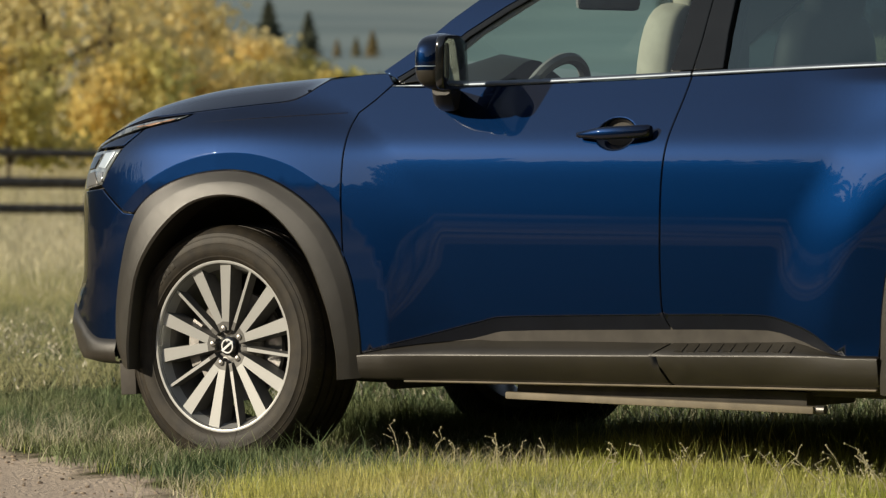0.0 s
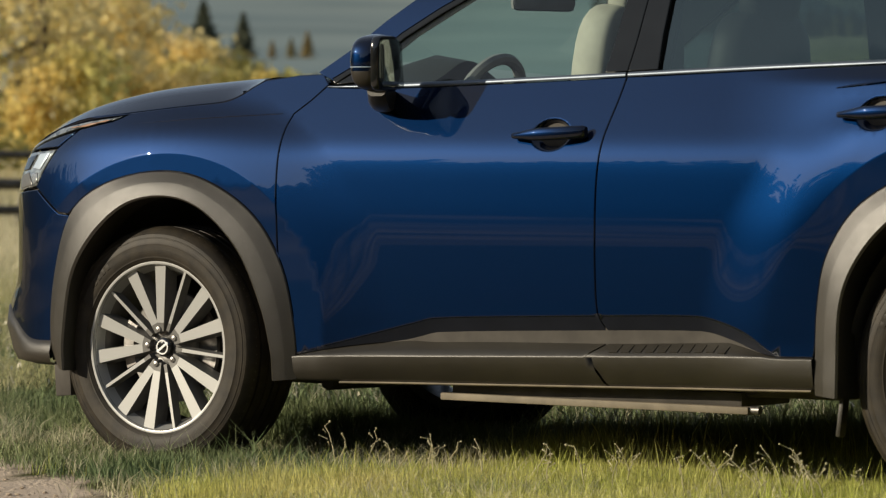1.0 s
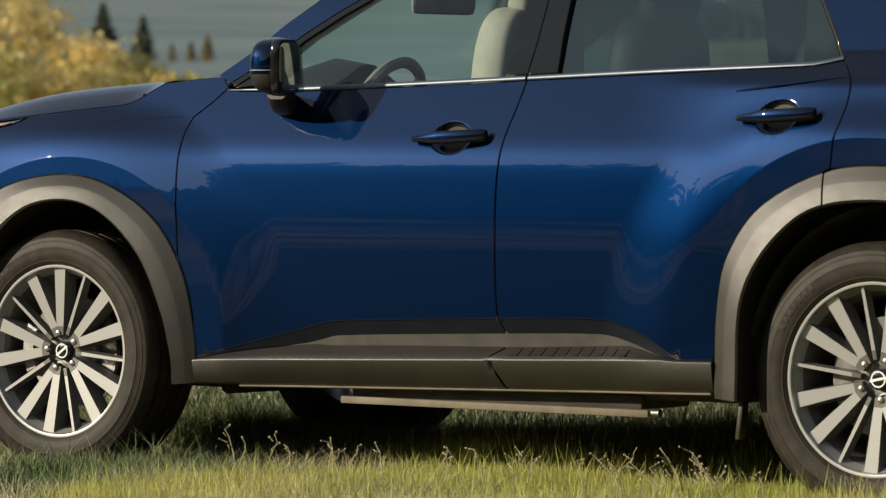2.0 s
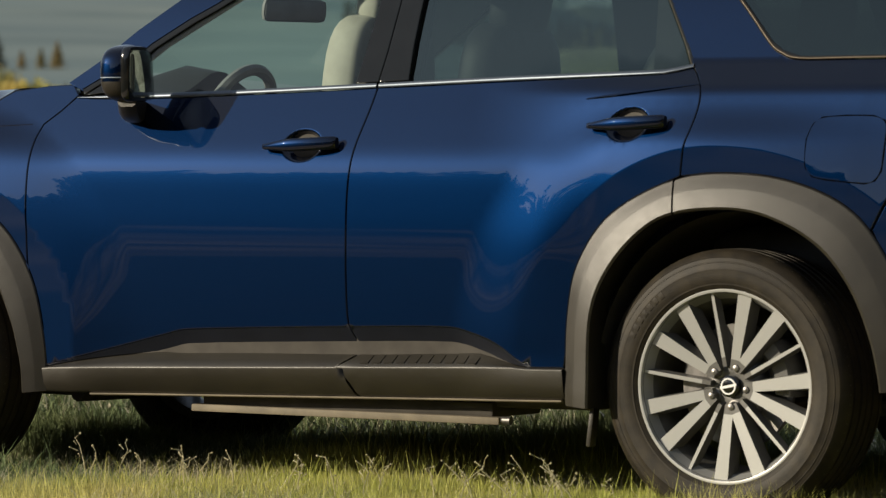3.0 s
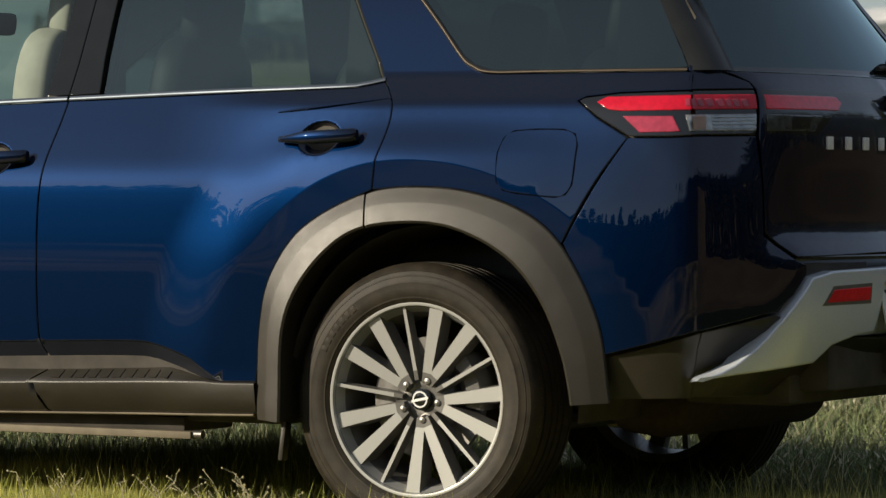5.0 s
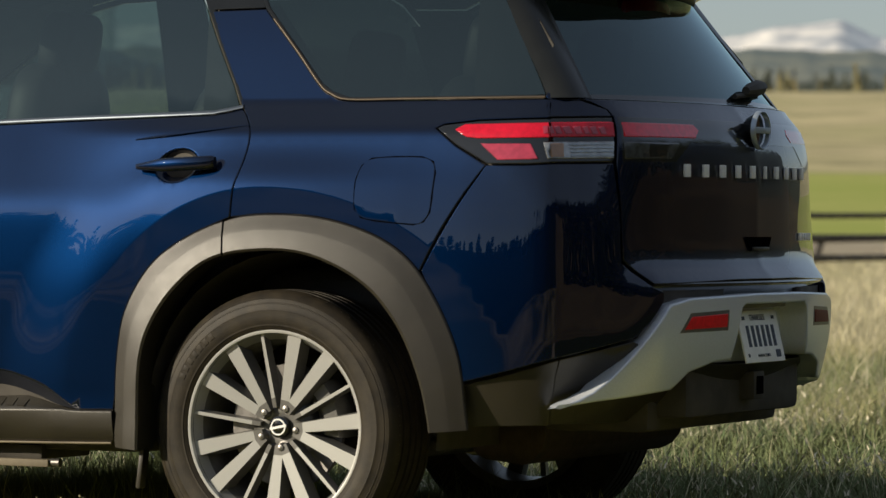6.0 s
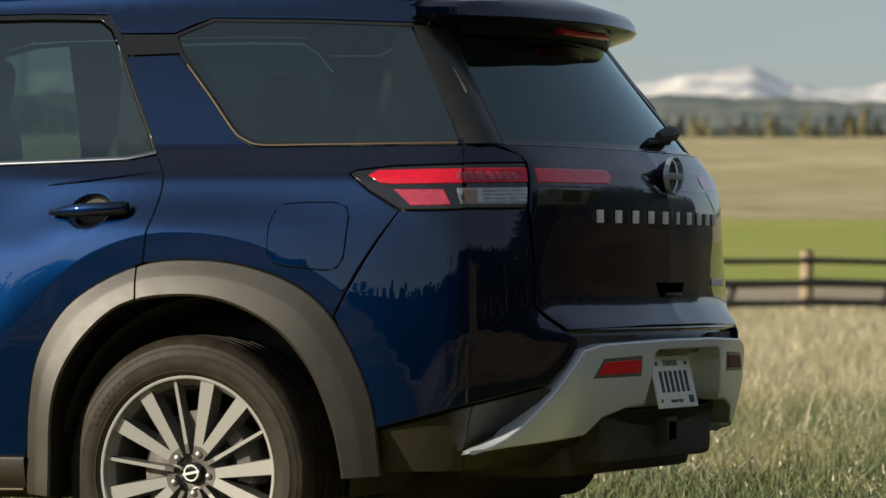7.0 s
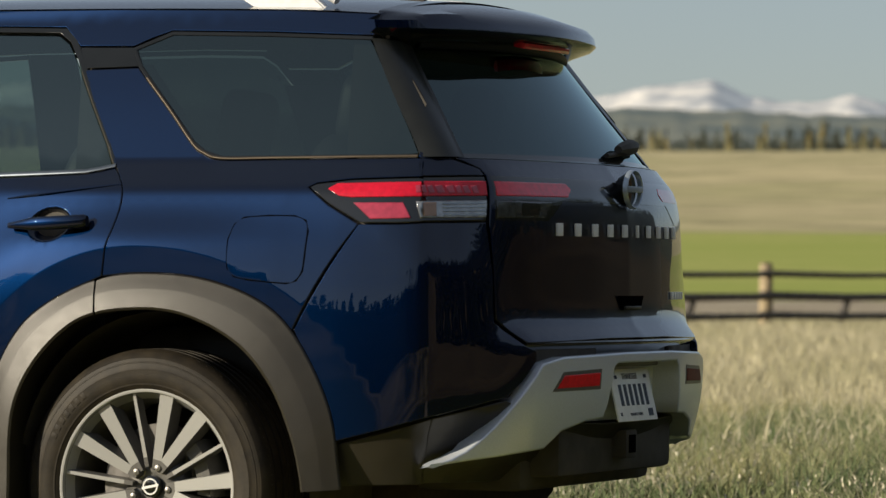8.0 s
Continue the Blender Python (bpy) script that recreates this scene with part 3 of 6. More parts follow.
# window panes and their dark surrounds
A_IN = [(-2.20, 1.200), (-2.088, 1.292), (-2.037, 1.335), (-1.912, 1.412), (-1.829, 1.456), (-1.66, 1.556), (-1.52, 1.622), (-1.40, 1.648), (-1.247, 1.655)]
front_pane_line = [(-2.085, 1.190), (-2.085, 1.288)] + A_IN[2:-1] + [(-1.249, 1.655), (-1.256, 1.44), (-1.266, 1.331), (-1.276, 1.208), (-1.65, 1.193)]
fp = panel("window_pane", front_pane_line, PANE, front_doors[0], off=-0.008, gap=0, depth=0.004, both=False, label="pale green clear door glass", step=0.06)
fp.visible_shadow = False
fq = mirrored(fp, front_doors[1])
fq.visible_shadow = False
sail = panel("mirror_sail", [(-2.262, 1.197), (-2.205, 1.202), (-2.085, 1.206), (-2.085, 1.292), (-2.19, 1.206 + 0.035)], TRIM, front_doors[0], off=-0.002, both=False)
mirrored(sail, front_doors[1])
seal = panel("window_frame", [(-2.085, 1.296), (-2.037, 1.339), (-1.912, 1.416), (-1.829, 1.460), (-1.66, 1.560), (-1.52, 1.626), (-1.40, 1.652), (-1.247, 1.659), (-1.247, 1.672), (-1.41, 1.666), (-1.53, 1.641), (-1.67, 1.575), (-1.84, 1.474), (-1.925, 1.430), (-2.05, 1.353), (-2.10, 1.311), (-2.27, 1.215), (-2.262, 1.200), (-2.19, 1.243)], TRIM, front_doors[0], off=0.002, gap=0.0, both=False, step=0.05)
mirrored(seal, front_doors[1])
bt = panel("pillar_trim", [(-1.278, 1.226), (-1.198, 1.229), (-1.188, 1.321), (-1.181, 1.439), (-1.172, 1.672), (-1.246, 1.672), (-1.256, 1.44), (-1.266, 1.331)], TRIM, front_doors[0], both=False)
mirrored(bt, front_doors[1])
bt = panel("pillar_trim", [(-1.198, 1.229), (-1.093, 1.233), (-1.101, 1.337), (-1.102, 1.437), (-1.10, 1.672), (-1.172, 1.672), (-1.181, 1.439), (-1.188, 1.321)], TRIM, rear_doors[0], both=False)
mirrored(bt, rear_doors[1])
R_EDGE = [(-0.162, 1.274), (-0.195, 1.334), (-0.267, 1.448), (-0.339, 1.566), (-0.382, 1.627), (-0.425, 1.655)]
rear_pane_line = [(-1.090, 1.205), (-0.75, 1.218), (-0.30, 1.234), (-0.226, 1.240), (-0.150, 1.255)] + R_EDGE + [(-0.62, 1.661), (-1.096, 1.659), (-1.098, 1.437), (-1.097, 1.337)]
rp = panel("window_pane", rear_pane_line, DARKPANE, rear_doors[0], off=-0.008, gap=0.008, depth=0.004, both=False, label="dark tinted privacy glass", step=0.06)
rp.visible_shadow = False
rq = mirrored(rp, rear_doors[1])
rq.visible_shadow = False
seal = panel("window_frame", R_EDGE + [(-0.62, 1.661), (-1.096, 1.659), (-1.096, 1.672), (-0.62, 1.675), (-0.405, 1.668), (-0.362, 1.635), (-0.318, 1.566), (-0.252, 1.448), (-0.182, 1.334), (-0.152, 1.276)], TRIM, rear_doors[0], off=0.0, gap=0.0, both=False, step=0.05)
mirrored(seal, rear_doors[1])
panel("pillar_bar", [(-0.318, 1.548), (-0.143, 1.551), (-0.172, 1.609), (-0.348, 1.612)], TRIM, car, off=-0.001)
qp = panel("quarter_pane", QUARTER_GLASS + [(0.668, 1.503), (0.800, 1.289)] + QG_LOW[1:], QUARTERPANE, car, off=-0.004, gap=0.006, depth=0.004, label="dark tinted quarter glass", step=0.06)
QW_LINE = spline([(0.79, 1.285), (0.35, 1.283), (0.175, 1.283), (0.117, 1.300), (0.076, 1.327), (-0.017, 1.425), (-0.143, 1.549)], 4)
panel("window_seal", QW_LINE + [(-0.175, 1.606), (-0.06, 1.652), (0.258, 1.642), (0.58, 1.626), (0.58, 1.616), (0.258, 1.632), (-0.055, 1.642), (-0.16, 1.600), (-0.130, 1.552), (-0.008, 1.429), (0.083, 1.334), (0.121, 1.309), (0.177, 1.292), (0.35, 1.292), (0.79, 1.294)], TRIM, car, off=0.001, gap=0, step=0.05, depth=0.01)
rows = []
for a, b in zip(QW_LINE, QW_LINE[1:]):
    u = Vector((b[0] - a[0], b[1] - a[1])).normalized()
    w = (a[0] + u.y * 0.007, a[1] - u.x * 0.007)
    rows.append([body(a[0], a[1], -0.006), body(a[0], a[1], 0.003), body((a[0] + w[0]) / 2, (a[1] + w[1]) / 2, 0.0048), body(w[0], w[1], 0.003), body(w[0], w[1], -0.006)])
loft("window_trim", rows, BRONZE, car, "thin bronze trim along the quarter window", both=True)
for o in qp:
    o.visible_shadow = False

# pillars, roof edge and roof
A_OUT = [(-2.335, 1.236), (-2.223, 1.311), (-2.12, 1.396), (-2.031, 1.458), (-1.86, 1.575), (-1.70, 1.660), (-1.55, 1.702), (-1.40, 1.712)]
panel("front_pillar", [(-2.262, 1.206)] + [(-2.27, 1.217), (-2.10, 1.313), (-2.05, 1.355), (-1.925, 1.432), (-1.84, 1.476), (-1.67, 1.577), (-1.53, 1.643), (-1.41, 1.668), (-1.40, 1.712)] + A_OUT[::-1][1:] + [(-2.31, 1.225)], PAINT, car, step=0.04)
panel("roof_side", [(-1.40, 1.670), (-1.247, 1.674), (-0.62, 1.677), (-0.41, 1.671), (-0.348, 1.614), (-0.174, 1.611), (-0.115, 1.636), (-0.06, 1.654), (0.258, 1.644), (0.582, 1.628), (0.610, 1.690), (0.30, 1.708), (-0.25, 1.722), (-0.9, 1.728), (-1.40, 1.713)], PAINT, car, step=0.045)
ROOF_EDGE = [(-1.70, 1.662), (-1.55, 1.704), (-1.40, 1.714), (-0.9, 1.729), (-0.25, 1.723), (0.30, 1.709), (0.61, 1.691)]
roof_rows = []
for s, z in same_count(spline(ROOF_EDGE, 6), 40):
    e = body(s, z, -0.001)
    crown = 0.055 * ease(-1.95, -1.2, s) + 0.005
    row = []
    for k in range(-12, 13):
        v = k / 12
        row.append((e.x - 0.10 * (1 - v * v) * ease(-1.2, -1.7, s) + 0.05 * (1 - v * v) * ease(0.2, 0.61, s), -e.y * v, e.z + crown * (1 - abs(v) ** 2.6)))
    roof_rows.append(row)
loft("roof", roof_rows, PAINT, car, flip=True)
shield_rows = []
for s, z in same_count(spline(A_OUT[:6], 5), 24):
    e = body(s, z, -0.012)
    row = []
    for k in range(-10, 11):
        v = k / 10
        row.append((e.x - (0.30 - 0.12 * ease(1.24, 1.66, z)) * (1 - v * v), -e.y * v * 0.97, e.z + 0.055 * (1 - v * v)))
    shield_rows.append(row)
ws = loft("windscreen", shield_rows, PANE, car, "clear windscreen", flip=True)
ws.visible_shadow = False

# bonnet
hood_rows = []
gap_line = same_count(HOOD_GAP, 40)
centre_z = smooth_table([(-3.86, 1.012), (-3.82, 1.052), (-3.74, 1.092), (-3.60, 1.138), (-3.28, 1.196), (-2.92, 1.228), (-2.74, 1.234), (-2.5, 1.236)])
for k, (s, z) in enumerate(gap_line):
    e = body(s, z, 0.0)
    u = k / 39
    cx = -3.87 + 1.13 * u
    row = []
    for j in range(-14, 15):
        v = j / 14
        w = math.sin((1 - abs(v)) * math.pi / 2)
        x = e.x + (cx - e.x) * w
        zz = e.z + (centre_z(cx) - 0.008 - e.z) * (1 - (1 - w) ** (3.2 + 2.8 * ease(0.1, 0.6, u)))
        row.append((x, -(e.y + 0.003) * v, zz + 0.002))
    hood_rows.append(row)
loft("bonnet", hood_rows, PAINT, car, flip=True)
edge_rows = [[body(s, z, 0.0) + Vector((0, 0.003, 0.002)), body(s, z - 0.012, -0.012), body(s, z - 0.03, -0.05)] for s, z in gap_line]
loft("bonnet_edge", edge_rows, PAINT, car, both=True, flip=True)
cowl = [[(-2.76 + 0.14 * (v * v), 0.86 * v, 1.180 + 0.006 * (1 - v * v)) for v in np.linspace(-1, 1, 15)], [(-2.40 - 0.28 * (1 - v * v), 0.86 * v, 1.196 + 0.012 * (1 - v * v)) for v in np.linspace(-1, 1, 15)]]
loft("scuttle", cowl, BLACK, car)

# nose: lamps, grille and bumper
panel("daytime_lamp", [(-3.72, 0.992), (-3.54, 1.020), (-3.45, 1.038), (-3.373, 1.066), (-3.202, 1.090), (-3.050, 1.106), (-3.099, 1.088), (-3.245, 1.064), (-3.401, 1.033), (-3.54, 1.003), (-3.72, 0.975)], LAMPGLASS, car, off=0.001, gap=0.003, label="slim clear daytime lamp", step=0.03)
panel("indicator_lens", [(-3.31, 1.064), (-3.20, 1.083), (-3.10, 1.092), (-3.22, 1.067)], AMBER, car, off=0.004, gap=0.002, step=0.03)
panel("lamp_brow", [(-3.75, 0.972), (-3.54, 1.000), (-3.401, 1.030), (-3.250, 1.058), (-3.338, 1.003), (-3.52, 0.994), (-3.75, 0.955)], PAINT, car, gap=0.002, step=0.03)
headlamps = panel("headlamp", [(-3.80, 0.950), (-3.60, 0.986), (-3.52, 0.991), (-3.342, 0.998), (-3.401, 0.921), (-3.429, 0.876), (-3.58, 0.858), (-3.80, 0.850)], LAMPGLASS, car, gap=0.004, label="clear faceted headlamp", step=0.03)
for mat, line in ((GLOSS, [(-3.56, 0.972), (-3.46, 0.980), (-3.50, 0.930), (-3.57, 0.925)]), (CHROME, [(-3.44, 0.984), (-3.37, 0.988), (-3.415, 0.930), (-3.47, 0.935)]), (POCKET, [(-3.57, 0.915), (-3.50, 0.922), (-3.45, 0.880), (-3.56, 0.868)]), (CLEARLENS, [(-3.49, 0.920), (-3.43, 0.922), (-3.425, 0.888), (-3.445, 0.884)])):
    mirrored(panel("lamp_facet", line, mat, headlamps[0], off=0.005, gap=0.001, depth=0.004, step=0.03, both=False), headlamps[1])
bumper_f = [(-3.424, 0.867), (-3.289, 0.790), (-3.236, 0.786)] + [p for p in ARCH_F[::-1] if p[0] < -3.24 and p[1] > 0.375] + [(-3.345, 0.372), (-3.448, 0.384), (-3.53, 0.40), (-3.60, 0.43), (-3.66, 0.470), (-3.66, 0.60), (-3.65, 0.74), (-3.62, 0.855)]
panel("front_bumper", bumper_f, PAINT, car, step=0.03)
loft("grille_surround", [[body(s, z, -0.016 + 0.010 * math.sin((z - 0.4) * 6)) for z in np.linspace(0.45, 0.87, 12)] for s in np.linspace(-3.60, 2 * S_FRONT + 3.60, 60)], BLACK, car, "black grille surround")


def lip_top(s):
    """Height of the lip's upper edge; it climbs towards the nose."""
    s = s if s > S_FRONT else 2 * S_FRONT - s
    return 0.382 + 0.105 * ease(-3.40, -3.66, s)


loft("front_lip", [[body(s, z, o) for z, o in ((lip_top(s) + 0.004, -0.02), (lip_top(s), 0.003), (lip_top(s) * 0.6 + 0.13, 0.008), (0.345, 0.012), (0.314, 0.006), (0.300, -0.05))] for s in np.linspace(-3.318, 2 * S_FRONT + 3.318, 90)], CLAD, car, "grey plastic front lip")
for k in range(5):
    bm = bmesh.new()
    z = 0.60 + k * 0.052
    tube(bm, [body(s, z, 0.004) for s in np.linspace(-3.95, 2 * S_FRONT + 3.95, 20)], 0.008, 6)
    part("grille_bar", bm, CHROME, car)

# dark structure behind the panel joints
shell = [(-3.60, 0.33)] + [(-3.30, 0.33)] + [p for p in ARCH_F if p[1] > 0.32] + [(-2.28, 0.30), (-0.50, 0.32)] + [p for p in ARCH_R if p[1] > (0.52 if p[0] > 0.4 else 0.33)] + [(0.64, 0.535), (0.86, 0.580), (1.10, 0.620), (1.30, 0.58), (1.55, 0.57), (1.55, 1.20), (1.05, 1.24), (0.98, 1.27), (-0.2, 1.24), (-1.2, 1.20), (-2.2, 1.175), (-2.45, 1.17), (-2.70, 1.12), (-3.10, 1.085), (-3.40, 1.02), (-3.60, 0.96)]
panel("inner_body", shell, BLACK, car, off=-0.022, gap=0.012, depth=0.02, step=0.06)

# door handles
for (bs, bz, rs, rz), doors, tilt in ((BOWLS[0], front_doors, 1.2), (BOWLS[1], rear_doors, 1.5)):
    rows = []
    for k in range(25):
        u = k / 24
        s = bs - 0.122 + 0.254 * u
        lift = 0.040 * math.sin(math.pi * min(1, max(0, 0.06 + u * 0.90))) ** 0.45
        half = 0.020 * (0.45 + 0.55 * ease(0, 0.45, u)) * (1 if u < 0.97 else 0.8)
        zc = bz + 0.002 + (u - 0.5) * 0.012
        c = body(s, zc, lift)
        n = (body(s, zc, lift + 0.01) - c).normalized()
        row = []
        for j in range(11):
            a = j / 10 * math.tau
            row.append(c + Vector((0, 0, math.copysign(abs(math.sin(a)) ** 0.7, math.sin(a)) * half)) + n * (math.copysign(abs(math.cos(a)) ** 0.8, math.cos(a)) * 0.010))
        rows.append(row)
    hb = loft("door_handle", rows, PAINT, doors[0], "dark blue pull handle in a round bowl")
    bm = bmesh.new()
    bm.from_mesh(hb.data)
    for row in (0, 24):
        bm.verts.ensure_lookup_table()
        bm.faces.new([bm.verts[row * 11 + j] for j in range(10)])
    bmesh.ops.remove_doubles(bm, verts=bm.verts, dist=0.0003)
    bmesh.ops.recalc_face_normals(bm, faces=bm.faces)
    bm.to_mesh(hb.data)
    bm.free()
    mirrored(hb, doors[1])
    for e in (-0.100, 0.082):
        bm = bmesh.new()
        p = body(bs + e, bz + 0.002, 0.0)
        box(bm, (p.x - 0.011, p.y - 0.022, p.z - 0.006), (p.x + 0.008, p.y + 0.01, p.z + 0.006), 0.003)
        mirrored(part("handle_foot", bm, PAINT, doors[0]), doors[1])

# small crease over the rear handle
bm = bmesh.new()
tube(bm, [body(s, 1.176 + (s + 0.46) * 0.11, -0.0015) for s in np.linspace(-0.475, -0.115, 12)], 0.004, 6, radii=[0.0018 + 0.005 * math.sin(math.pi * (0.08 + 0.9 * k / 11)) for k in range(12)])
mirrored(part("body_crease", bm, PAINT, rear_doors[0]), rear_doors[1])

# crease along the wing under the bonnet line
bm = bmesh.new()
tube(bm, [body(s, z, -0.0012) for s, z in same_count([(-3.02, 1.078), (-2.80, 1.092), (-2.60, 1.102), (-2.43, 1.108)], 14)], 0.003, 6, radii=[0.0008 + 0.003 * math.sin(math.pi * (0.05 + 0.75 * k / 13)) for k in range(14)])
mirrored(part("wing_crease", bm, PAINT, car), car)

# fuel flap
FLAP = [(0.262, 1.060), (0.268, 1.100), (0.290, 1.119), (0.360, 1.124), (0.440, 1.123), (0.476, 1.110), (0.490, 1.080), (0.494, 1.010), (0.492, 0.972), (0.475, 0.946), (0.445, 0.938), (0.330, 0.948), (0.288, 0.957), (0.268, 0.980)]
panel("fuel_flap_seal", FLAP, GROOVE, car, off=0.0006, gap=-0.0026, edge=0.0003, both=False, step=0.02, depth=0.001)
panel("fuel_flap", spline(FLAP + FLAP[:1], 3)[:-1], PAINT, car, off=0.0032, edge=0.0012, both=False, step=0.03, depth=0.003, label="rounded fuel filler flap")

# tail lamps
LAMP = [(0.466, 1.202), (0.486, 1.212), (0.592, 1.223), (0.738, 1.227), (1.086, 1.234), (1.062, 1.111), (0.858, 1.107), (0.75, 1.103), (0.638, 1.103), (0.532, 1.156)]
lamps = panel("tail_lamp", LAMP, GLOSS, car, off=0.001, label="angular tail lamp with red and clear lenses", step=0.03)


def lens(name, line, mat, off=0.006, label=""):
    o = panel(name, line, mat, lamps[0], off=off, gap=0.001, depth=0.006, step=0.025, both=False, label=label)
    mirrored(o, lamps[1])


lens("red_lens", [(0.522, 1.198), (0.552, 1.214), (0.738, 1.217), (1.080, 1.222), (1.075, 1.180), (0.80, 1.175), (0.60, 1.173), (0.562, 1.177)], RED, label="bright red lens bar")
lens("red_lens", [(0.608, 1.160), (0.760, 1.160), (0.792, 1.116), (0.668, 1.114)], DEEPRED)
lens("clear_lens", [(0.800, 1.163), (1.070, 1.169), (1.060, 1.120), (0.822, 1.117)], CLEARLENS, label="ribbed clear lens")
lens("amber_lens", [(0.846, 1.160), (0.905, 1.162), (0.900, 1.122), (0.852, 1.121)], AMBER, off=0.009)
for k in range(4):
    z = 1.126 + k * 0.010
    o = panel("lens_rib", [(0.92, z), (1.058, z + 0.002), (1.058, z + 0.005), (0.92, z + 0.003)], CHROME, lamps[0], off=0.0095, gap=0, depth=0.003, edge=0.0005, both=False)
for k in range(9):
    s = 0.80 + k * 0.028
    o = panel("lens_facet", [(s, 1.186), (s + 0.020, 1.187), (s + 0.014, 1.208), (s - 0.006, 1.207)], DEEPRED, lamps[0], off=0.0085, gap=0, depth=0.002, edge=0.002, both=False)


def gate_lens(name, line, mat, off, label=""):
    panel(name, line, mat, tailgate, off=off, gap=0.001, depth=0.006, step=0.03, both=False, label=label)
    if mat is REDBAND:
        panel(name, [(2 * S_REAR - s, z) for s, z in line], mat, tailgate, off=0.0025, gap=0.001, edge=0.001, depth=0.002, step=0.03, both=False, label=label)


panel("lamp_band", across([(1.104, 1.238), (1.092, 1.112), (1.33, 1.112), (1.42, 1.168), (1.70, 1.168)])[:5] + [(2 * S_REAR - s, z) for s, z in [(1.70, 1.168), (1.42, 1.168), (1.33, 1.112), (1.092, 1.112), (1.104, 1.238)]], GLOSS, tailgate, off=0.0012, edge=0.0012, both=False, step=0.03, label="gloss black band between the tail lamps")
gate_lens("gate_lens", [(1.112, 1.222), (1.46, 1.222), (1.48, 1.204), (1.45, 1.181), (1.108, 1.180)], REDBAND, 0.004, "dark red lens on the tailgate")
gate_lens("gate_lens", [(1.106, 1.168), (1.36, 1.168), (1.31, 1.122), (1.100, 1.120)], SMOKE, 0.004)
gate_lens("gate_lens", [(1.200, 1.166), (1.30, 1.166), (1.28, 1.126), (1.195, 1.124)], GLOSS, 0.006)

# badge and lettering, as plain shapes
bm = bmesh.new()
bc = body(S_REAR, 1.212, 0.038)
rings = []
for k in range(40):
    a = k / 40 * math.tau
    rings.append([bm.verts.new((bc.x + dx, bc.y + math.cos(a) * (r * 1.12), bc.z + math.sin(a) * r)) for dx, r in ((-0.012, 0.0560), (0.000, 0.0555), (0.003, 0.053), (0.000, 0.0500), (-0.012, 0.0495))])
for k in range(40):
    a, b = rings[k], rings[(k + 1) % 40]
    for j in range(4):
        bm.faces.new((a[j], a[j + 1], b[j + 1], b[j]))
badge = part("badge", bm, CHROME, tailgate, "chrome ring badge with a cross bar")
bm = bmesh.new()
box(bm, (bc.x - 0.014, -0.060, bc.z - 0.009), (bc.x + 0.003, 0.060, bc.z + 0.009), 0.003)
part("badge_bar", bm, CHROME, badge)
bm = bmesh.new()
lathe(bm, [(-0.010, 0.0), (-0.010, 0.046), (-0.016, 0.048), (-0.040, 0.036)], (bc.x - 0.004, 0, bc.z), (1, 0, 0), 40)
part("badge_plinth", bm, GLOSS, badge)
for i in range(10):
    s = 1.375 + i * (2 * (S_REAR - 1.375)) / 9
    bm = bmesh.new()
    p, q = body(s - 0.018, 1.091, 0.006), body(s + 0.018, 1.091, 0.006)
    turn = math.degrees(math.atan2(q.y - p.y, q.x - p.x))
    c = (p + q) / 2
    wide = 0.006 if i == 5 else 0.0145
    box(bm, tuple(c + Vector((-wide, -0.004, -0.018))), tuple(c + Vector((wide, 0.004, 0.018))), 0.002, pose(0, 0, 0, 0, 0, turn))
    part("letter_bar", bm, LETTER, tailgate)
for i in range(5):
    s = 2 * S_REAR - 1.40 + i * 0.042
    bm = bmesh.new()
    p, q = body(s - 0.012, 0.905, 0.004), body(s + 0.012, 0.905, 0.004)
    c = (p + q) / 2
    box(bm, tuple(c + Vector((-0.013, -0.003, -0.011))), tuple(c + Vector((0.013, 0.003, 0.011))), 0.0015, pose(0, 0, 0, 0, 0, math.degrees(math.atan2(q.y - p.y, q.x - p.x))))
    part("trim_bar", bm, LETTER, tailgate)
bm = bmesh.new()
g = body(S_REAR, 0.885, 0.0)
# solid block whose black face stands in for the unlit recess
hull = [[bm.verts.new((g.x + dx, y, z)) for y, z in ((-0.095, 0.906), (0.095, 0.906), (0.068, 0.866), (-0.068, 0.866))] for dx in (-0.03, 0.003)]
bm.faces.new(hull[1])
for j in range(4):
    bm.faces.new((hull[0][j], hull[0][(j + 1) % 4], hull[1][(j + 1) % 4], hull[1][j]))
bmesh.ops.recalc_face_normals(bm, faces=bm.faces)
grip = part("gate_handle", bm, GROOVE, tailgate, "tailgate grip with its dark recess as a flat black face")
bm = bmesh.new()
box(bm, (g.x - 0.012, -0.062, 0.867), (g.x + 0.010, 0.062, 0.877), 0.003)
part("grip_lip", bm, CLAD, grip)

# rear bumper
sil = [(1.299, 0.739), (1.204, 0.722), (1.160, 0.672), (1.107, 0.612), (1.060, 0.563), (1.014, 0.523), (0.960, 0.487), (0.917, 0.467), (0.831, 0.441), (0.972, 0.459), (1.126, 0.472), (1.260, 0.484), (1.300, 0.512), (1.326, 0.531), (1.448, 0.557), (1.540, 0.562), (1.562, 0.640), (1.578, 0.704), (1.60, 0.716)]
full = sil[::-1] + [(1.658, 0.748)] + [(2 * S_REAR - 1.658, 0.748)] + [(2 * S_REAR - s, z) for s, z in sil]
rear_bumper = panel("rear_bumper", full, SILVER, car, off=0.018, both=False, step=0.028, depth=0.085, edge=0.007, label="satin silver rear bumper trim")
loft("bumper_band", [[body(s, z, o) for z, o in ((0.786, -0.05), (0.780, -0.004), (0.762, -0.020), (0.742, -0.040), (0.722, -0.055))] for s in np.linspace(1.17, 2 * S_REAR - 1.17, 50)], GLOSS, car, "gloss black band under the tailgate")
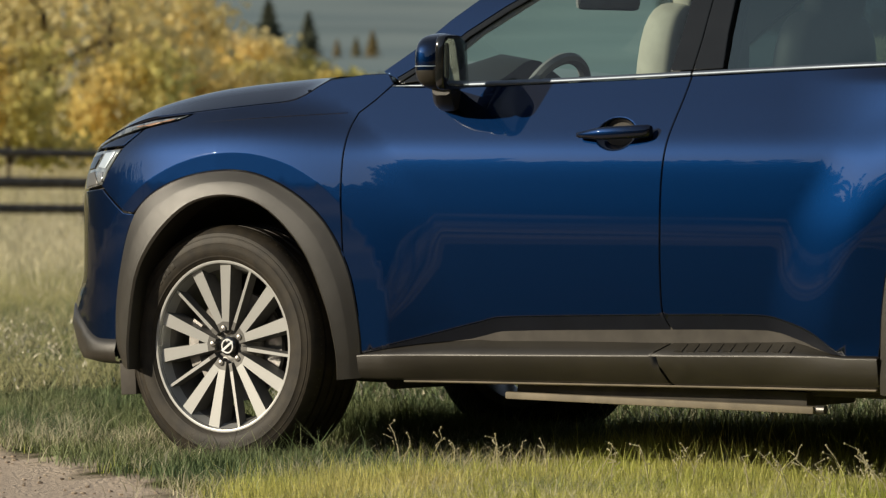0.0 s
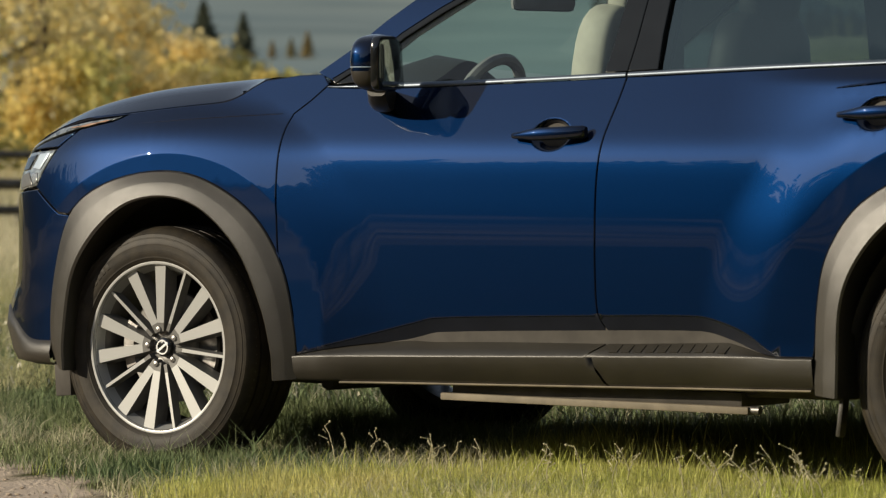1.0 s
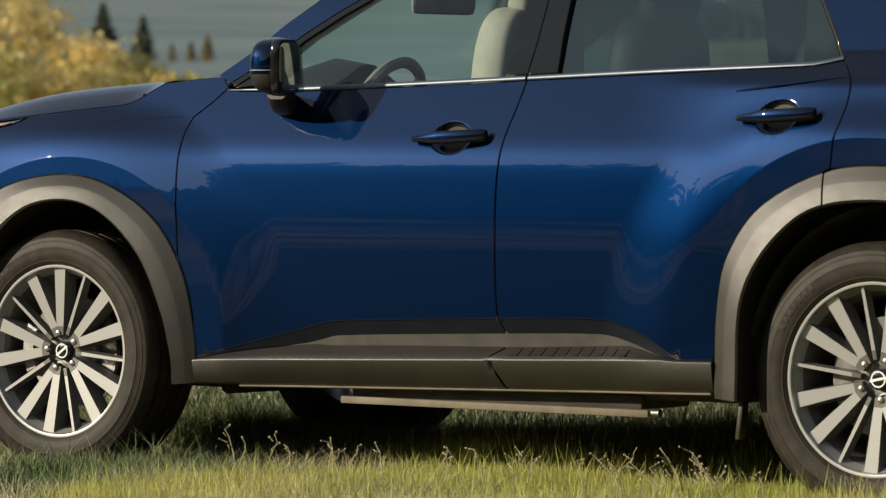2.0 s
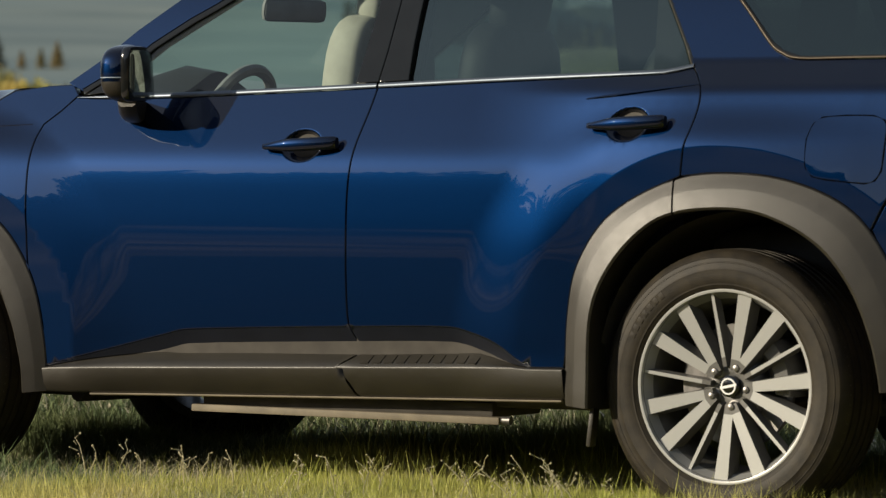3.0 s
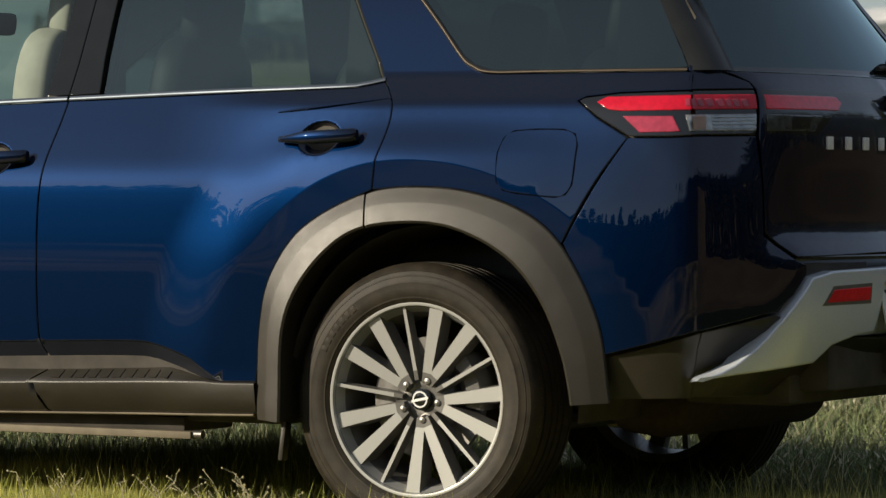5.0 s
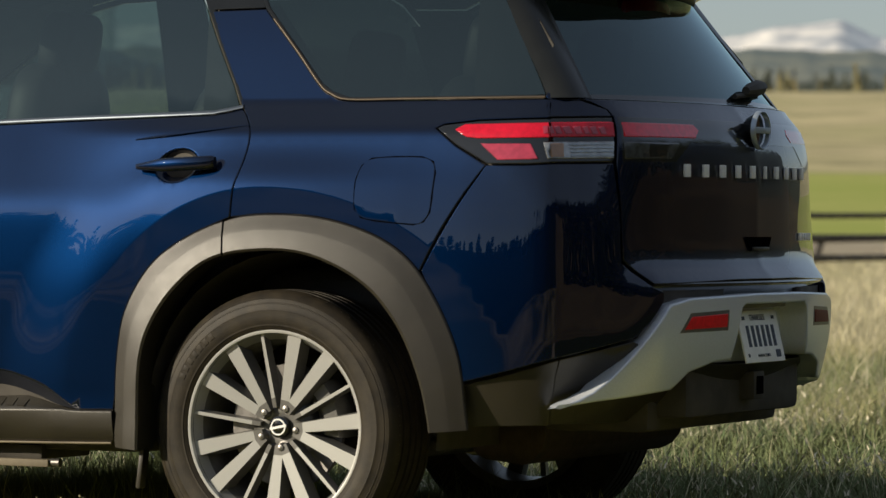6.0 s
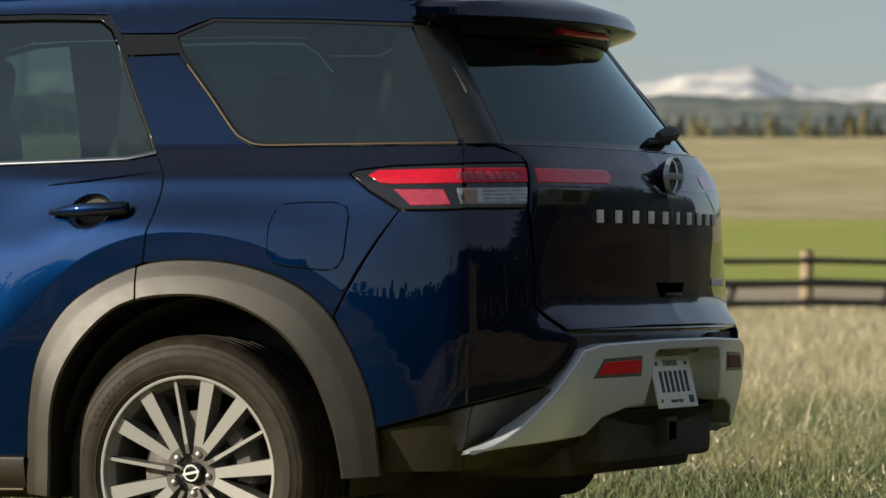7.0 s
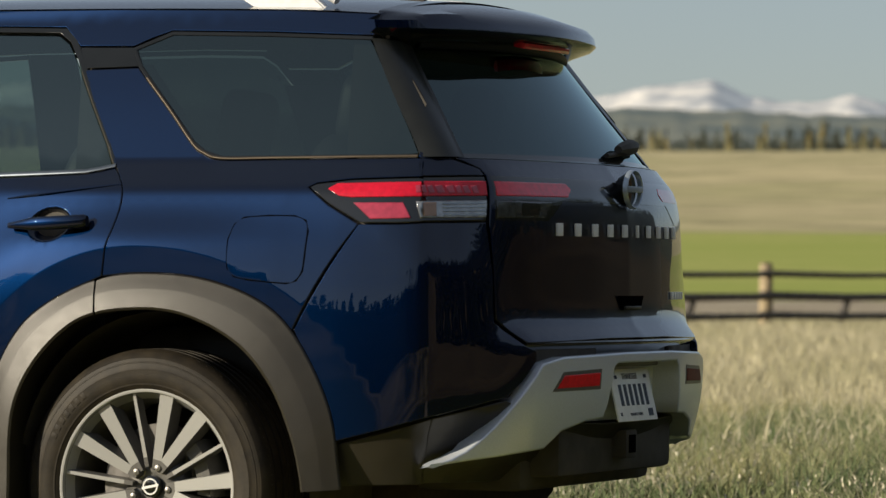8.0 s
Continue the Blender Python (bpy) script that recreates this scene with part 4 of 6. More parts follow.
low_line = [(0.568, 0.496), (0.731, 0.537), (0.842, 0.568), (0.980, 0.598), (1.095, 0.622), (1.15, 0.60), (1.30, 0.555), (1.65, 0.545)]
bot = [(1.65, 0.410), (1.617, 0.402), (1.248, 0.388), (0.90, 0.393)]
def tucked(s, z, off=0.0, bowls=False):
    """The skin, leaning in towards its lower edge."""
    return body(s, z, off - (0.26 + 0.28 * ease(0.60, 1.25, s)) * max(0.0, 0.60 - z) - 0.12 * min(0.29, max(0.0, s - 0.60)) * (1 - ease(0.95, 1.15, s)) * ease(0.62, 0.52, z))


side_low = [p for p in low_line if p[0] < 0.86] + [(0.872, 0.575)]
panel("rear_valance", side_low + [(0.872, 0.392), (0.763, 0.390), (0.585, 0.386)], CLAD, car, off=0.004, step=0.04, depth=0.05, label="grey plastic lower bumper", skin=tucked)
mid_low = [(0.872, 0.575)] + [p for p in low_line if p[0] > 0.9]
mid_bot = [p for p in bot if p[0] > 0.88] + [(0.872, 0.392)]
panel("lower_valance", mid_low + [(2 * S_REAR - s, z) for s, z in mid_low[::-1]] + [(2 * S_REAR - s, z) for s, z in mid_bot[::-1]] + mid_bot, CLAD, car, off=0.003, both=False, step=0.04, depth=0.05, label="dark grey plastic lower valance", skin=tucked)
bm = bmesh.new()
box(bm, (0.86, -0.44, 0.398), (1.040, 0.44, 0.545), 0.025)
part("tow_cover", bm, BLACK, car, "black tow bar cover")
bm = bmesh.new()
box(bm, (1.03, -0.042, 0.440), (1.085, 0.042, 0.522), 0.008)
tow = part("tow_receiver", bm, BLACK, car)
# small raised black block in place of the receiver's dark hole
bm = bmesh.new()
box(bm, (1.080, -0.026, 0.455), (1.088, 0.026, 0.507), 0.003)
part("receiver_hole", bm, GROOVE, tow)
for line in ([(1.268, 0.651), (1.302, 0.687), (1.488, 0.693), (1.486, 0.655)],):
    for flip_side in (False, True):
        l2 = [(2 * S_REAR - s, z) for s, z in line] if flip_side else line
        pocket = inset(l2 if area(l2) > 0 else l2[::-1], -0.011)
        # silver pocket coloured dark grey, its shadow rim put into the colour
        panel("reflector_shade_rim", pocket, POCKET, rear_bumper, off=0.0195, gap=0, both=False, step=0.03, depth=0.004)
        panel("reflector", l2, DIMREFLEX if flip_side else REFLEX, rear_bumper, off=0.022, gap=0, both=False, step=0.03, depth=0.006, label="red rear reflector")
# number plate in its recess
recess = [(1.53, 0.55), (2 * S_REAR - 1.53, 0.55), (2 * S_REAR - 1.55, 0.73), (1.55, 0.73)]
panel("plate_recess", recess, SILVER, rear_bumper, off=-0.064, gap=0, both=False, step=0.04, depth=0.004)
bm = bmesh.new()
box(bm, (1.060, -0.17, 0.704), (1.100, 0.17, 0.720), 0.006)
part("plate_lamp_hood", bm, POCKET, rear_bumper)
plate = new("number_plate")
plate.parent = car
plate.matrix_basis = pose(1.094, -0.020, 0.622, 0, -13, 0)
plate.empty_display_size = 0.1
bm = bmesh.new()
box(bm, (-0.003, -0.1525, -0.076), (0.003, 0.1525, 0.076), 0.002)
part("plate_sheet", bm, PLATE, plate, "white number plate with dark printed bars")
for i in range(6):
    bm = bmesh.new()
    y = -0.098 + i * 0.039
    box(bm, (0.0028, y - 0.0105, -0.031), (0.0042, y + 0.0105, 0.031), 0)
    part("plate_bar", bm, INK, plate)
for words, size, z in (("TENNESSEE", 0.024, 0.046), ("MANUFACTURER", 0.0125, -0.061)):
    cu = bpy.data.curves.new("plate_words", "FONT")
    cu.body, cu.size, cu.align_x, cu.extrude = words, size, "CENTER", 0.0004
    tmp = bpy.data.objects.new("plate_words", cu)
    me = bpy.data.meshes.new_from_object(tmp)
    bpy.data.objects.remove(tmp)
    me.transform(pose(0.0038, -0.008, z, 90, 0, 90))
    me.materials.clear()
    me.materials.append(INK)
    child("plate_words", me, plate)
for y0, y1, z0, z1 in ((0.09, 0.125, -0.064, -0.042), (-0.125, -0.105, 0.048, 0.058), (0.105, 0.125, 0.048, 0.058), (-0.13, -0.118, -0.060, -0.050)):
    bm = bmesh.new()
    box(bm, (0.0028, y0, z0), (0.0042, y1, z1), 0)
    part("plate_bar", bm, INK, plate)

# rear window, spoiler, wiper
def rear_glass(u, v, off=0.0):
    """u across from -1 to 1, v from the bottom up."""
    half = 0.735 - 0.125 * v
    bow = 1 - u * u
    x = 0.850 + 0.122 * bow - (0.195 - 0.01 * bow) * v
    n = Vector((0.80, 0.25 * u, 0.58)).normalized()
    return Vector((x, half * u, 1.285 + 0.275 * v + 0.006 * bow)) + n * off


rg = loft("rear_window", [[rear_glass(u, v) for u in np.linspace(-0.965, 0.97, 33)] for v in np.linspace(0.02, 1.19, 13)], REARPANE, tailgate, "dark tinted rear window")
rg.visible_shadow = False
frame_rows = lambda u0, u1: [[rear_glass(u, v, 0.003) for u in np.linspace(u0, u1, 5)] for v in np.linspace(0, 1.17, 11)]
loft("window_border", frame_rows(-0.985, -0.958), PILLAR, tailgate)
loft("window_border", frame_rows(0.962, 0.985), PILLAR, tailgate)
loft("window_border", [[rear_glass(u, v, 0.003) for u in np.linspace(-1, 1, 25)] for v in (-0.01, 0.035)], GLOSS, tailgate)
# gloss black corner between quarter glass and rear window
rows = []
for v in np.linspace(0, 1, 12):
    a = body(0.800 - 0.222 * v, 1.286 + 0.335 * v, 0.0)
    b = rear_glass(-0.975, v * 1.18, 0.004)
    mid = (a + b) / 2 + Vector((0.035, -0.03, 0.0))
    rows.append([a * (1 - t) ** 2 + mid * 2 * t * (1 - t) + b * t * t for t in np.linspace(0, 1, 9)])
loft("rear_pillar", rows, PILLAR, car, "smoked black rear pillar", both=True)
# painted ledge from the quarter panel to the tailgate, under the rear glass
rows = []
for u in np.linspace(-1, 1, 31):
    a = rear_glass(u, 0.0, 0.0)
    s = 1.0 + (S_REAR - 1.0) * (1 - abs(u)) if u < 0 else 2 * S_REAR - (1.0 + (S_REAR - 1.0) * (1 - abs(u)))
    b = body(s, 1.284, -0.002)
    rows.append([a + Vector((0, 0, -0.004)), (a + b) / 2 + Vector((0, 0, 0.002)), b])
loft("tailgate_ledge", rows, PAINT, tailgate)
panel("shoulder_filler", [(0.78, 1.282), (0.99, 1.279), (0.99, 1.30), (0.80, 1.30)], PAINT, car, off=-0.004, gap=0)

edge_line = spline([(0.586, -0.700), (0.685, -0.628), (0.765, -0.50), (0.826, -0.30), (0.862, 0.0), (0.826, 0.30), (0.765, 0.50), (0.685, 0.628), (0.586, 0.700)], 6)
rows = []
for x, y in edge_line:
    k = ease(0.60, 0.76, x)
    zt = 1.694 + 0.058 * (1 - (abs(y) / 0.70) ** 2.4)
    tip = 1.644 - 0.004 * abs(y)
    rows.append([Vector(p) for p in ((0.585, y * 0.955, zt + 0.003), (0.60 + (x - 0.60) * 0.5, y * 0.96, zt - 0.004 - 0.014 * k), (x - 0.02, y * 1.0, tip + 0.052 - 0.02 * (1 - k)), (x, y, tip + 0.030), (x + 0.004, y, tip + 0.008), (x - 0.012, y, tip - 0.006), (0.60 + (x - 0.60) * 0.5, y * 0.97, tip - 0.012 - 0.014 * k), (0.60, y * 0.95, tip - 0.022 - 0.045 * k))])
sp = loft("spoiler", rows, PAINT, tailgate, "dark blue roof spoiler with a stop lamp")
sp.data.materials.append(GLOSS)
for i, p in enumerate(sp.data.polygons):
    if i % 7 >= 5:
        p.material_index = 1
bm = bmesh.new()
bm.from_mesh(sp.data)
bm.verts.ensure_lookup_table()
for end in (bm.verts[:8], bm.verts[-8:]):
    bm.faces.new(end)
bmesh.ops.recalc_face_normals(bm, faces=bm.faces)
for e in bm.edges:
    if len(e.link_faces) == 2 and e.calc_face_angle(0) > radians(35):
        e.smooth = False
bm.to_mesh(sp.data)
bm.free()
rows = []
for x, y in edge_line[6:-6]:
    u = max(-0.92, min(0.92, y / 0.66))
    g0, g1 = rear_glass(u, 1.13, 0.004), rear_glass(u, 1.15, 0.014)
    rows.append([Vector((x - 0.060, y * 0.97, 1.634)), Vector((0.5 * (x - 0.06 + g1.x), 0.5 * (y + g1.y), 1.626)), g1 + Vector((0, 0, 0.010)), g1, g0, rear_glass(u, 1.17, -0.01)])
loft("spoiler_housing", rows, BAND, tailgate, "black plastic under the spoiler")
bm = bmesh.new()
box(bm, (0.782, -0.17, 1.616), (0.818, 0.17, 1.634), 0.004, pose(0, 0, 0, 0, 12, 0))
part("stop_lamp", bm, REDBAND, tailgate, "dark red high stop lamp")
bm = bmesh.new()
wp = [rear_glass(0.22 + 0.44 * t, 0.085 + 0.09 * t, 0.030) for t in np.linspace(0, 1, 8)]
tube(bm, wp, 0.02, 8, radii=[0.012, 0.018, 0.023, 0.025, 0.023, 0.020, 0.015, 0.008])
wiper = part("rear_wiper", bm, BLACK, tailgate, "black rear wiper arm")
bm = bmesh.new()
tube(bm, [rear_glass(0.10 + 0.60 * t, 0.045 + 0.11 * t, 0.014) for t in np.linspace(0, 1, 6)], 0.008, 6)
part("wiper_blade", bm, BLACK, wiper)
# roof rails
for side in (-1, 1):
    path = [(-1.45, 1.745), (-1.40, 1.778), (-1.2, 1.800), (-0.5, 1.806), (0.15, 1.798), (0.33, 1.782), (0.42, 1.738)]
    bm = bmesh.new()
    pts = spline([(x, 0.585 * side, z) for x, z in path], 5)
    tube(bm, pts, 0.017, 10)
    rail = part("roof_rail", bm, RAIL, car, "silver roof rail")
    for x0 in (-1.40, 0.36):
        bm = bmesh.new()
        sgn, xm = (1, 0) if x0 > 0 else (-1, -1.04)
        prof = [(0.06, 1.808), (0.13, 1.743), (0.20, 1.700), (0.41, 1.698), (0.356, 1.743), (0.30, 1.790), (0.20, 1.812)]
        ring = [[bm.verts.new((xm + sgn * x, 0.585 * side + dy, z)) for x, z in prof] for dy in (-0.021, 0.021)]
        bm.faces.new(ring[0])
        bm.faces.new(ring[1][::-1])
        for j in range(7):
            bm.faces.new((ring[0][j], ring[1][j], ring[1][(j + 1) % 7], ring[0][(j + 1) % 7]))
        bmesh.ops.recalc_face_normals(bm, faces=bm.faces)
        bmesh.ops.bevel(bm, geom=bm.edges[:], offset=0.005, segments=2, affect="EDGES")
        part("rail_foot", bm, RAIL, rail)
bm = bmesh.new()
fin = [[bm.verts.new((x, side * w, z)) for x, w, z in ((0.26, 0.004, 1.748), (0.30, 0.018, 1.778), (0.37, 0.014, 1.800), (0.425, 0.008, 1.806), (0.432, 0.012, 1.748))] for side in (-1, 1)]
bm.faces.new(fin[0])
bm.faces.new(fin[1][::-1])
for j in range(5):
    bm.faces.new((fin[0][j], fin[1][j], fin[1][(j + 1) % 5], fin[0][(j + 1) % 5]))
bmesh.ops.recalc_face_normals(bm, faces=bm.faces)
part("roof_aerial", bm, BLACK, car, "black shark fin aerial")

# door mirrors
def super_shape(bm, c, r, e1=0.55, e2=0.6, nu=28, nv=16, squeeze=0.0):
    rows = []
    for i in range(nv + 1):
        v = -math.pi / 2 + math.pi * i / nv
        ring = []
        for k in range(nu):
            u = math.tau * k / nu
            cp = lambda w, e: math.copysign(abs(math.cos(w)) ** e, math.cos(w))
            sp2 = lambda w, e: math.copysign(abs(math.sin(w)) ** e, math.sin(w))
            x, y, z = cp(v, e1) * cp(u, e2), cp(v, e1) * sp2(u, e2), sp2(v, e1)
            z2 = z * (1 - squeeze * (-y))
            ring.append(bm.verts.new((c[0] + r[0] * x, c[1] + r[1] * y, c[2] + r[2] * z2)))
        rows.append(ring)
    for a, b in zip(rows, rows[1:]):
        for k in range(nu):
            bm.faces.new((a[k], a[(k + 1) % nu], b[(k + 1) % nu], b[k]))
    bmesh.ops.remove_doubles(bm, verts=bm.verts, dist=0.0004)


bm = bmesh.new()
super_shape(bm, (-1.995, -1.028, 1.258), (0.054, 0.078, 0.084), 0.62, 0.7, squeeze=0.14)
for f in bm.faces:
    c = f.calc_center_median()
    f.material_index = 1 if c.z < 1.243 else 0
mirror_ob = part("door_mirror", bm, [PAINT, CLAD], car, "dark blue door mirror with black base", sharp=60)
pieces = []
bm = bmesh.new()
super_shape(bm, (-1.953, -1.026, 1.256), (0.017, 0.076, 0.084), 0.4, 0.35)
pieces.append(part("mirror_rim", bm, GLOSS, mirror_ob))
bm = bmesh.new()
gl = [(-0.948, 1.188), (-0.975, 1.180), (-1.060, 1.184), (-1.086, 1.205), (-1.094, 1.250), (-1.088, 1.312), (-1.070, 1.324), (-0.985, 1.326), (-0.962, 1.312), (-0.956, 1.25)]
vs = [bm.verts.new((-1.9345, (y + 1.026) * 1.04 - 1.026, (z - 1.256) * 1.03 + 1.256)) for y, z in gl]
bm.faces.new(vs)
bmesh.ops.solidify(bm, geom=bm.faces[:], thickness=0.003)
pieces.append(part("mirror_glass", bm, MIRROR, mirror_ob, "mirror glass reflecting the grass"))
bm = bmesh.new()
super_shape(bm, (-1.995, -1.028, 1.244), (0.0550, 0.0790, 0.0032), 0.5, 0.7)
pieces.append(part("mirror_strip", bm, CHROME, mirror_ob))
bm = bmesh.new()
rows = []
for y, x0, x1, z0, z1 in ((-1.040, -2.010, -1.930, 1.158, 1.210), (-1.000, -2.035, -1.952, 1.132, 1.196), (-0.960, -2.055, -1.975, 1.118, 1.186), (-0.915, -2.075, -1.995, 1.112, 1.178), (-0.86, -2.10, -2.02, 1.112, 1.172)):
    rows.append([bm.verts.new((x, y, z)) for x, z in ((x0, z1), (x0 + 0.008, z0 + 0.008), (x0 + 0.02, z0), (x1 - 0.02, z0), (x1 - 0.006, z0 + 0.008), (x1, z1))])
for a, b in zip(rows, rows[1:]):
    for j in range(6):
        bm.faces.new((a[j], a[(j + 1) % 6], b[(j + 1) % 6], b[j]))
bm.faces.new(rows[0])
bm.faces.new(rows[-1][::-1])
pieces.append(part("mirror_foot", bm, CLAD, mirror_ob))
swing = Matrix.Translation((-1.965, -1.0, 0)) @ Matrix.Rotation(radians(9), 4, "Z") @ Matrix.Translation((1.965, 1.0, 0))
for o in [mirror_ob] + pieces[:3]:
    o.data.transform(swing)
glass_turn = Matrix.Translation((-1.93, -1.03, 0)) @ Matrix.Rotation(radians(-3.5), 4, "Z") @ Matrix.Translation((1.93, 1.03, 0))
pieces[1].data.transform(glass_turn)
far = mirrored(mirror_ob, car)
for p in pieces:
    mirrored(p, far)

# ---- wheels ----
def wheel(hx, side, turn, mark=0.0):
    """One wheel: hub at hx, side -1 near and 1 far; turn: degrees of its pattern."""
    cy, cz = 0.812 * side, 0.371
    T = Matrix.Translation((hx, cy, cz)) @ Matrix.Diagonal((1.01, 1, 1.01, 1)) @ (Matrix.Identity(4) if side < 0 else Matrix.Diagonal((1, -1, 1, 1)))

    def put(bm, name, mat, parent, label=""):
        bmesh.ops.transform(bm, matrix=T, verts=bm.verts)
        return part(name, bm, mat, parent, label)
    # outer face looks to -y
    bm = bmesh.new()
    lathe(bm, [(-0.105, 0.274), (-0.1165, 0.2735), (-0.1190, 0.2715), (-0.1195, 0.2665), (-0.1185, 0.2615), (-0.106, 0.2580), (-0.080, 0.243), (-0.03, 0.228), (0.10, 0.236), (0.12, 0.262)], (0, 0, 0), (0, 1, 0), 96)
    hub = put(bm, "wheel", [ALLOY], car, "alloy wheel with paired machined spokes and grey pockets")
    hub.data.materials.append(POCKET)
    for p in hub.data.polygons:
        r = math.hypot(p.center.x - hx, p.center.z - cz)
        if r < 0.252:
            p.material_index = 1
    bm = bmesh.new()
    prof = [(-0.108, 0.258), (-0.118, 0.268), (-0.1245, 0.277), (-0.1262, 0.2805), (-0.1276, 0.2810), (-0.1282, 0.2830), (-0.1280, 0.2845), (-0.1290, 0.287), (-0.1318, 0.298), (-0.1330, 0.310), (-0.1328, 0.322), (-0.1330, 0.3235), (-0.1318, 0.325), (-0.1300, 0.336), (-0.1285, 0.3415), (-0.1292, 0.3425), (-0.1288, 0.3445), (-0.1272, 0.3455), (-0.1268, 0.348), (-0.1240, 0.3555), (-0.1246, 0.3565), (-0.1225, 0.359), (-0.114, 0.3700), (-0.102, 0.3772)]
    for y0, y1 in ((-0.086, -0.076), (-0.042, -0.030), (-0.006, 0.006), (0.030, 0.042), (0.076, 0.086)):
        prof += [(y0 - 0.001, 0.3805), (y0, 0.3735), (y1, 0.3735), (y1 + 0.001, 0.3805)]
    prof += [(0.102, 0.3775), (0.114, 0.3705), (0.124, 0.3585), (0.1335, 0.318), (0.124, 0.277), (0.108, 0.258)]
    lathe(bm, prof, (0, 0, 0), (0, 1, 0), 128)
    tyre = put(bm, "tyre", RUBBER, hub, "dusty black road tyre")
    # shoulder sipes
    bm = bmesh.new()
    for k in range(90):
        a = k / 90 * math.tau
        m = Matrix.Rotation(a, 4, "Y")
        for y0 in (-0.104, 0.092):
            vs = box(bm, (-0.0016, y0, 0.3660), (0.0016, y0 + 0.012, 0.3775))
            bmesh.ops.transform(bm, matrix=m @ Matrix.Rotation(0.25, 4, "Z"), verts=vs)
    put(bm, "tread_pattern", BLACK, tyre)["kind"] = "stuff"
    # raised marks on the sidewall
    for k in range(7):
        a = radians(154 - k * 4.4)
        bm = bmesh.new()
        vs = box(bm, (-0.0075, -0.1336, 0.303), (0.0075, -0.130, 0.321), 0.0008)
        bmesh.ops.transform(bm, matrix=Matrix.Rotation(radians(90) - a, 4, "Y"), verts=vs)
        put(bm, "sidewall_bar", RUBBER, tyre)
    # spokes
    def spoke(angle, r0, r1, w0, w1, skew, face, mat_side, name, depth0=0.052, dish=0.030):
        bm = bmesh.new()
        prev = None
        for k in range(9):
            u = k / 8
            r = r0 + (r1 - r0) * u
            w = w0 + (w1 - w0) * u
            off = skew * (1 - u)
            yf = -0.085 - 0.018 * ease(0, 1, u) if r > 0.1 else -0.085
            yf = -0.094 - 0.012 * u
            ch = min(0.006, w * 0.25)
            ring = [bm.verts.new((off + x, y, r)) for x, y in ((-w - 0.004, yf + depth0), (-w, yf + 0.010), (-w + ch * 0.3, yf), (w - ch * 0.3, yf), (w, yf + 0.010), (w + 0.004, yf + depth0))]
            if prev:
                for j in range(5):
                    f = bm.faces.new((prev[j], prev[j + 1], ring[j + 1], ring[j]))
                    f.material_index = 0 if j == 2 and r > 0.085 else 1
                f = bm.faces.new((prev[5], prev[0], ring[0], ring[5]))
                f.material_index = 1
            else:
                bm.faces.new(ring[::-1]).material_index = 1
            prev = ring
        bm.faces.new(prev).material_index = 1
        bmesh.ops.transform(bm, matrix=Matrix.Rotation(radians(90) - angle, 4, "Y"), verts=bm.verts)
        put(bm, name, [face, mat_side], hub)
    for k in range(5):
        c = radians(turn + 72 * k)
        for sgn in (-1, 1):
            spoke(c - sgn * radians(13.4), 0.050, 0.266, 0.0135, 0.0232, -sgn * 0.007, ALLOY, POCKET, "spoke")
        spoke(c + radians(36), 0.055, 0.265, 0.0065, 0.0048, 0, ALLOY, POCKET, "thin_spoke", 0.03)
    bm = bmesh.new()
    lathe(bm, [(-0.074, 0.030), (-0.076, 0.040), (-0.074, 0.060), (-0.066, 0.082), (-0.050, 0.098), (-0.02, 0.102)], (0, 0, 0), (0, 1, 0), 48)
    put(bm, "hub_plate", HUBGREY, hub)
    bm = bmesh.new()
    lathe(bm, [(-0.092, 0.0), (-0.092, 0.026), (-0.089, 0.030), (-0.070, 0.032)], (0, 0, 0), (0, 1, 0), 32)
    put(bm, "centre_cap", GLOSS, hub, "gloss black centre cap")
    bm = bmesh.new()
    lathe(bm, [(-0.0915, 0.0185), (-0.0945, 0.0190), (-0.0945, 0.0230), (-0.0915, 0.0235)], (0, 0, 0), (0, 1, 0), 32)
    vs = box(bm, (-0.026, -0.0946, -0.0035), (0.026, -0.0915, 0.0035))
    bmesh.ops.transform(bm, matrix=Matrix.Rotation(radians(-mark), 4, "Y"), verts=vs)
    put(bm, "cap_ring", LETTER, hub)
    for k in range(5):
        a = radians(turn + 72 * k)
        x, z = math.cos(a) * 0.0572, math.sin(a) * 0.0572
        bm = bmesh.new()
        lathe(bm, [(-0.050, 0.0190), (-0.0765, 0.0190), (-0.0770, 0.0150), (-0.090, 0.0125), (-0.099, 0.0085), (-0.101, 0.0)], (x, 0, z), (0, 1, 0), 12)
        put(bm, "wheel_nut", STEEL, hub)
    bm = bmesh.new()
    lathe(bm, [(-0.028, 0.05), (-0.030, 0.09), (-0.034, 0.172), (-0.020, 0.174), (-0.018, 0.06)], (0, 0, 0), (0, 1, 0), 48)
    put(bm, "brake_disc", STEEL, hub)
    bm = bmesh.new()
    rows = []
    a0 = radians(178 if hx < -1 else 18)
    for k in range(9):
        a = a0 - radians(26) + radians(52) * k / 8
        rows.append([bm.verts.new((math.cos(a) * r, y, math.sin(a) * r)) for r, y in ((0.118, -0.048), (0.135, -0.070), (0.175, -0.068), (0.192, -0.040), (0.185, 0.03), (0.12, 0.03))])
    for a, b in zip(rows, rows[1:]):
        for j in range(6):
            bm.faces.new((a[j], a[(j + 1) % 6], b[(j + 1) % 6], b[j]))
    bm.faces.new(rows[0])
    bm.faces.new(rows[-1][::-1])
    put(bm, "brake_caliper", STEEL if hx < -1 else POCKET, hub, "grey brake caliper")
    return hub


wheel(0.0, -1, 64.0, 12.0)
wheel(-2.9, -1, 31.0, 36.0)
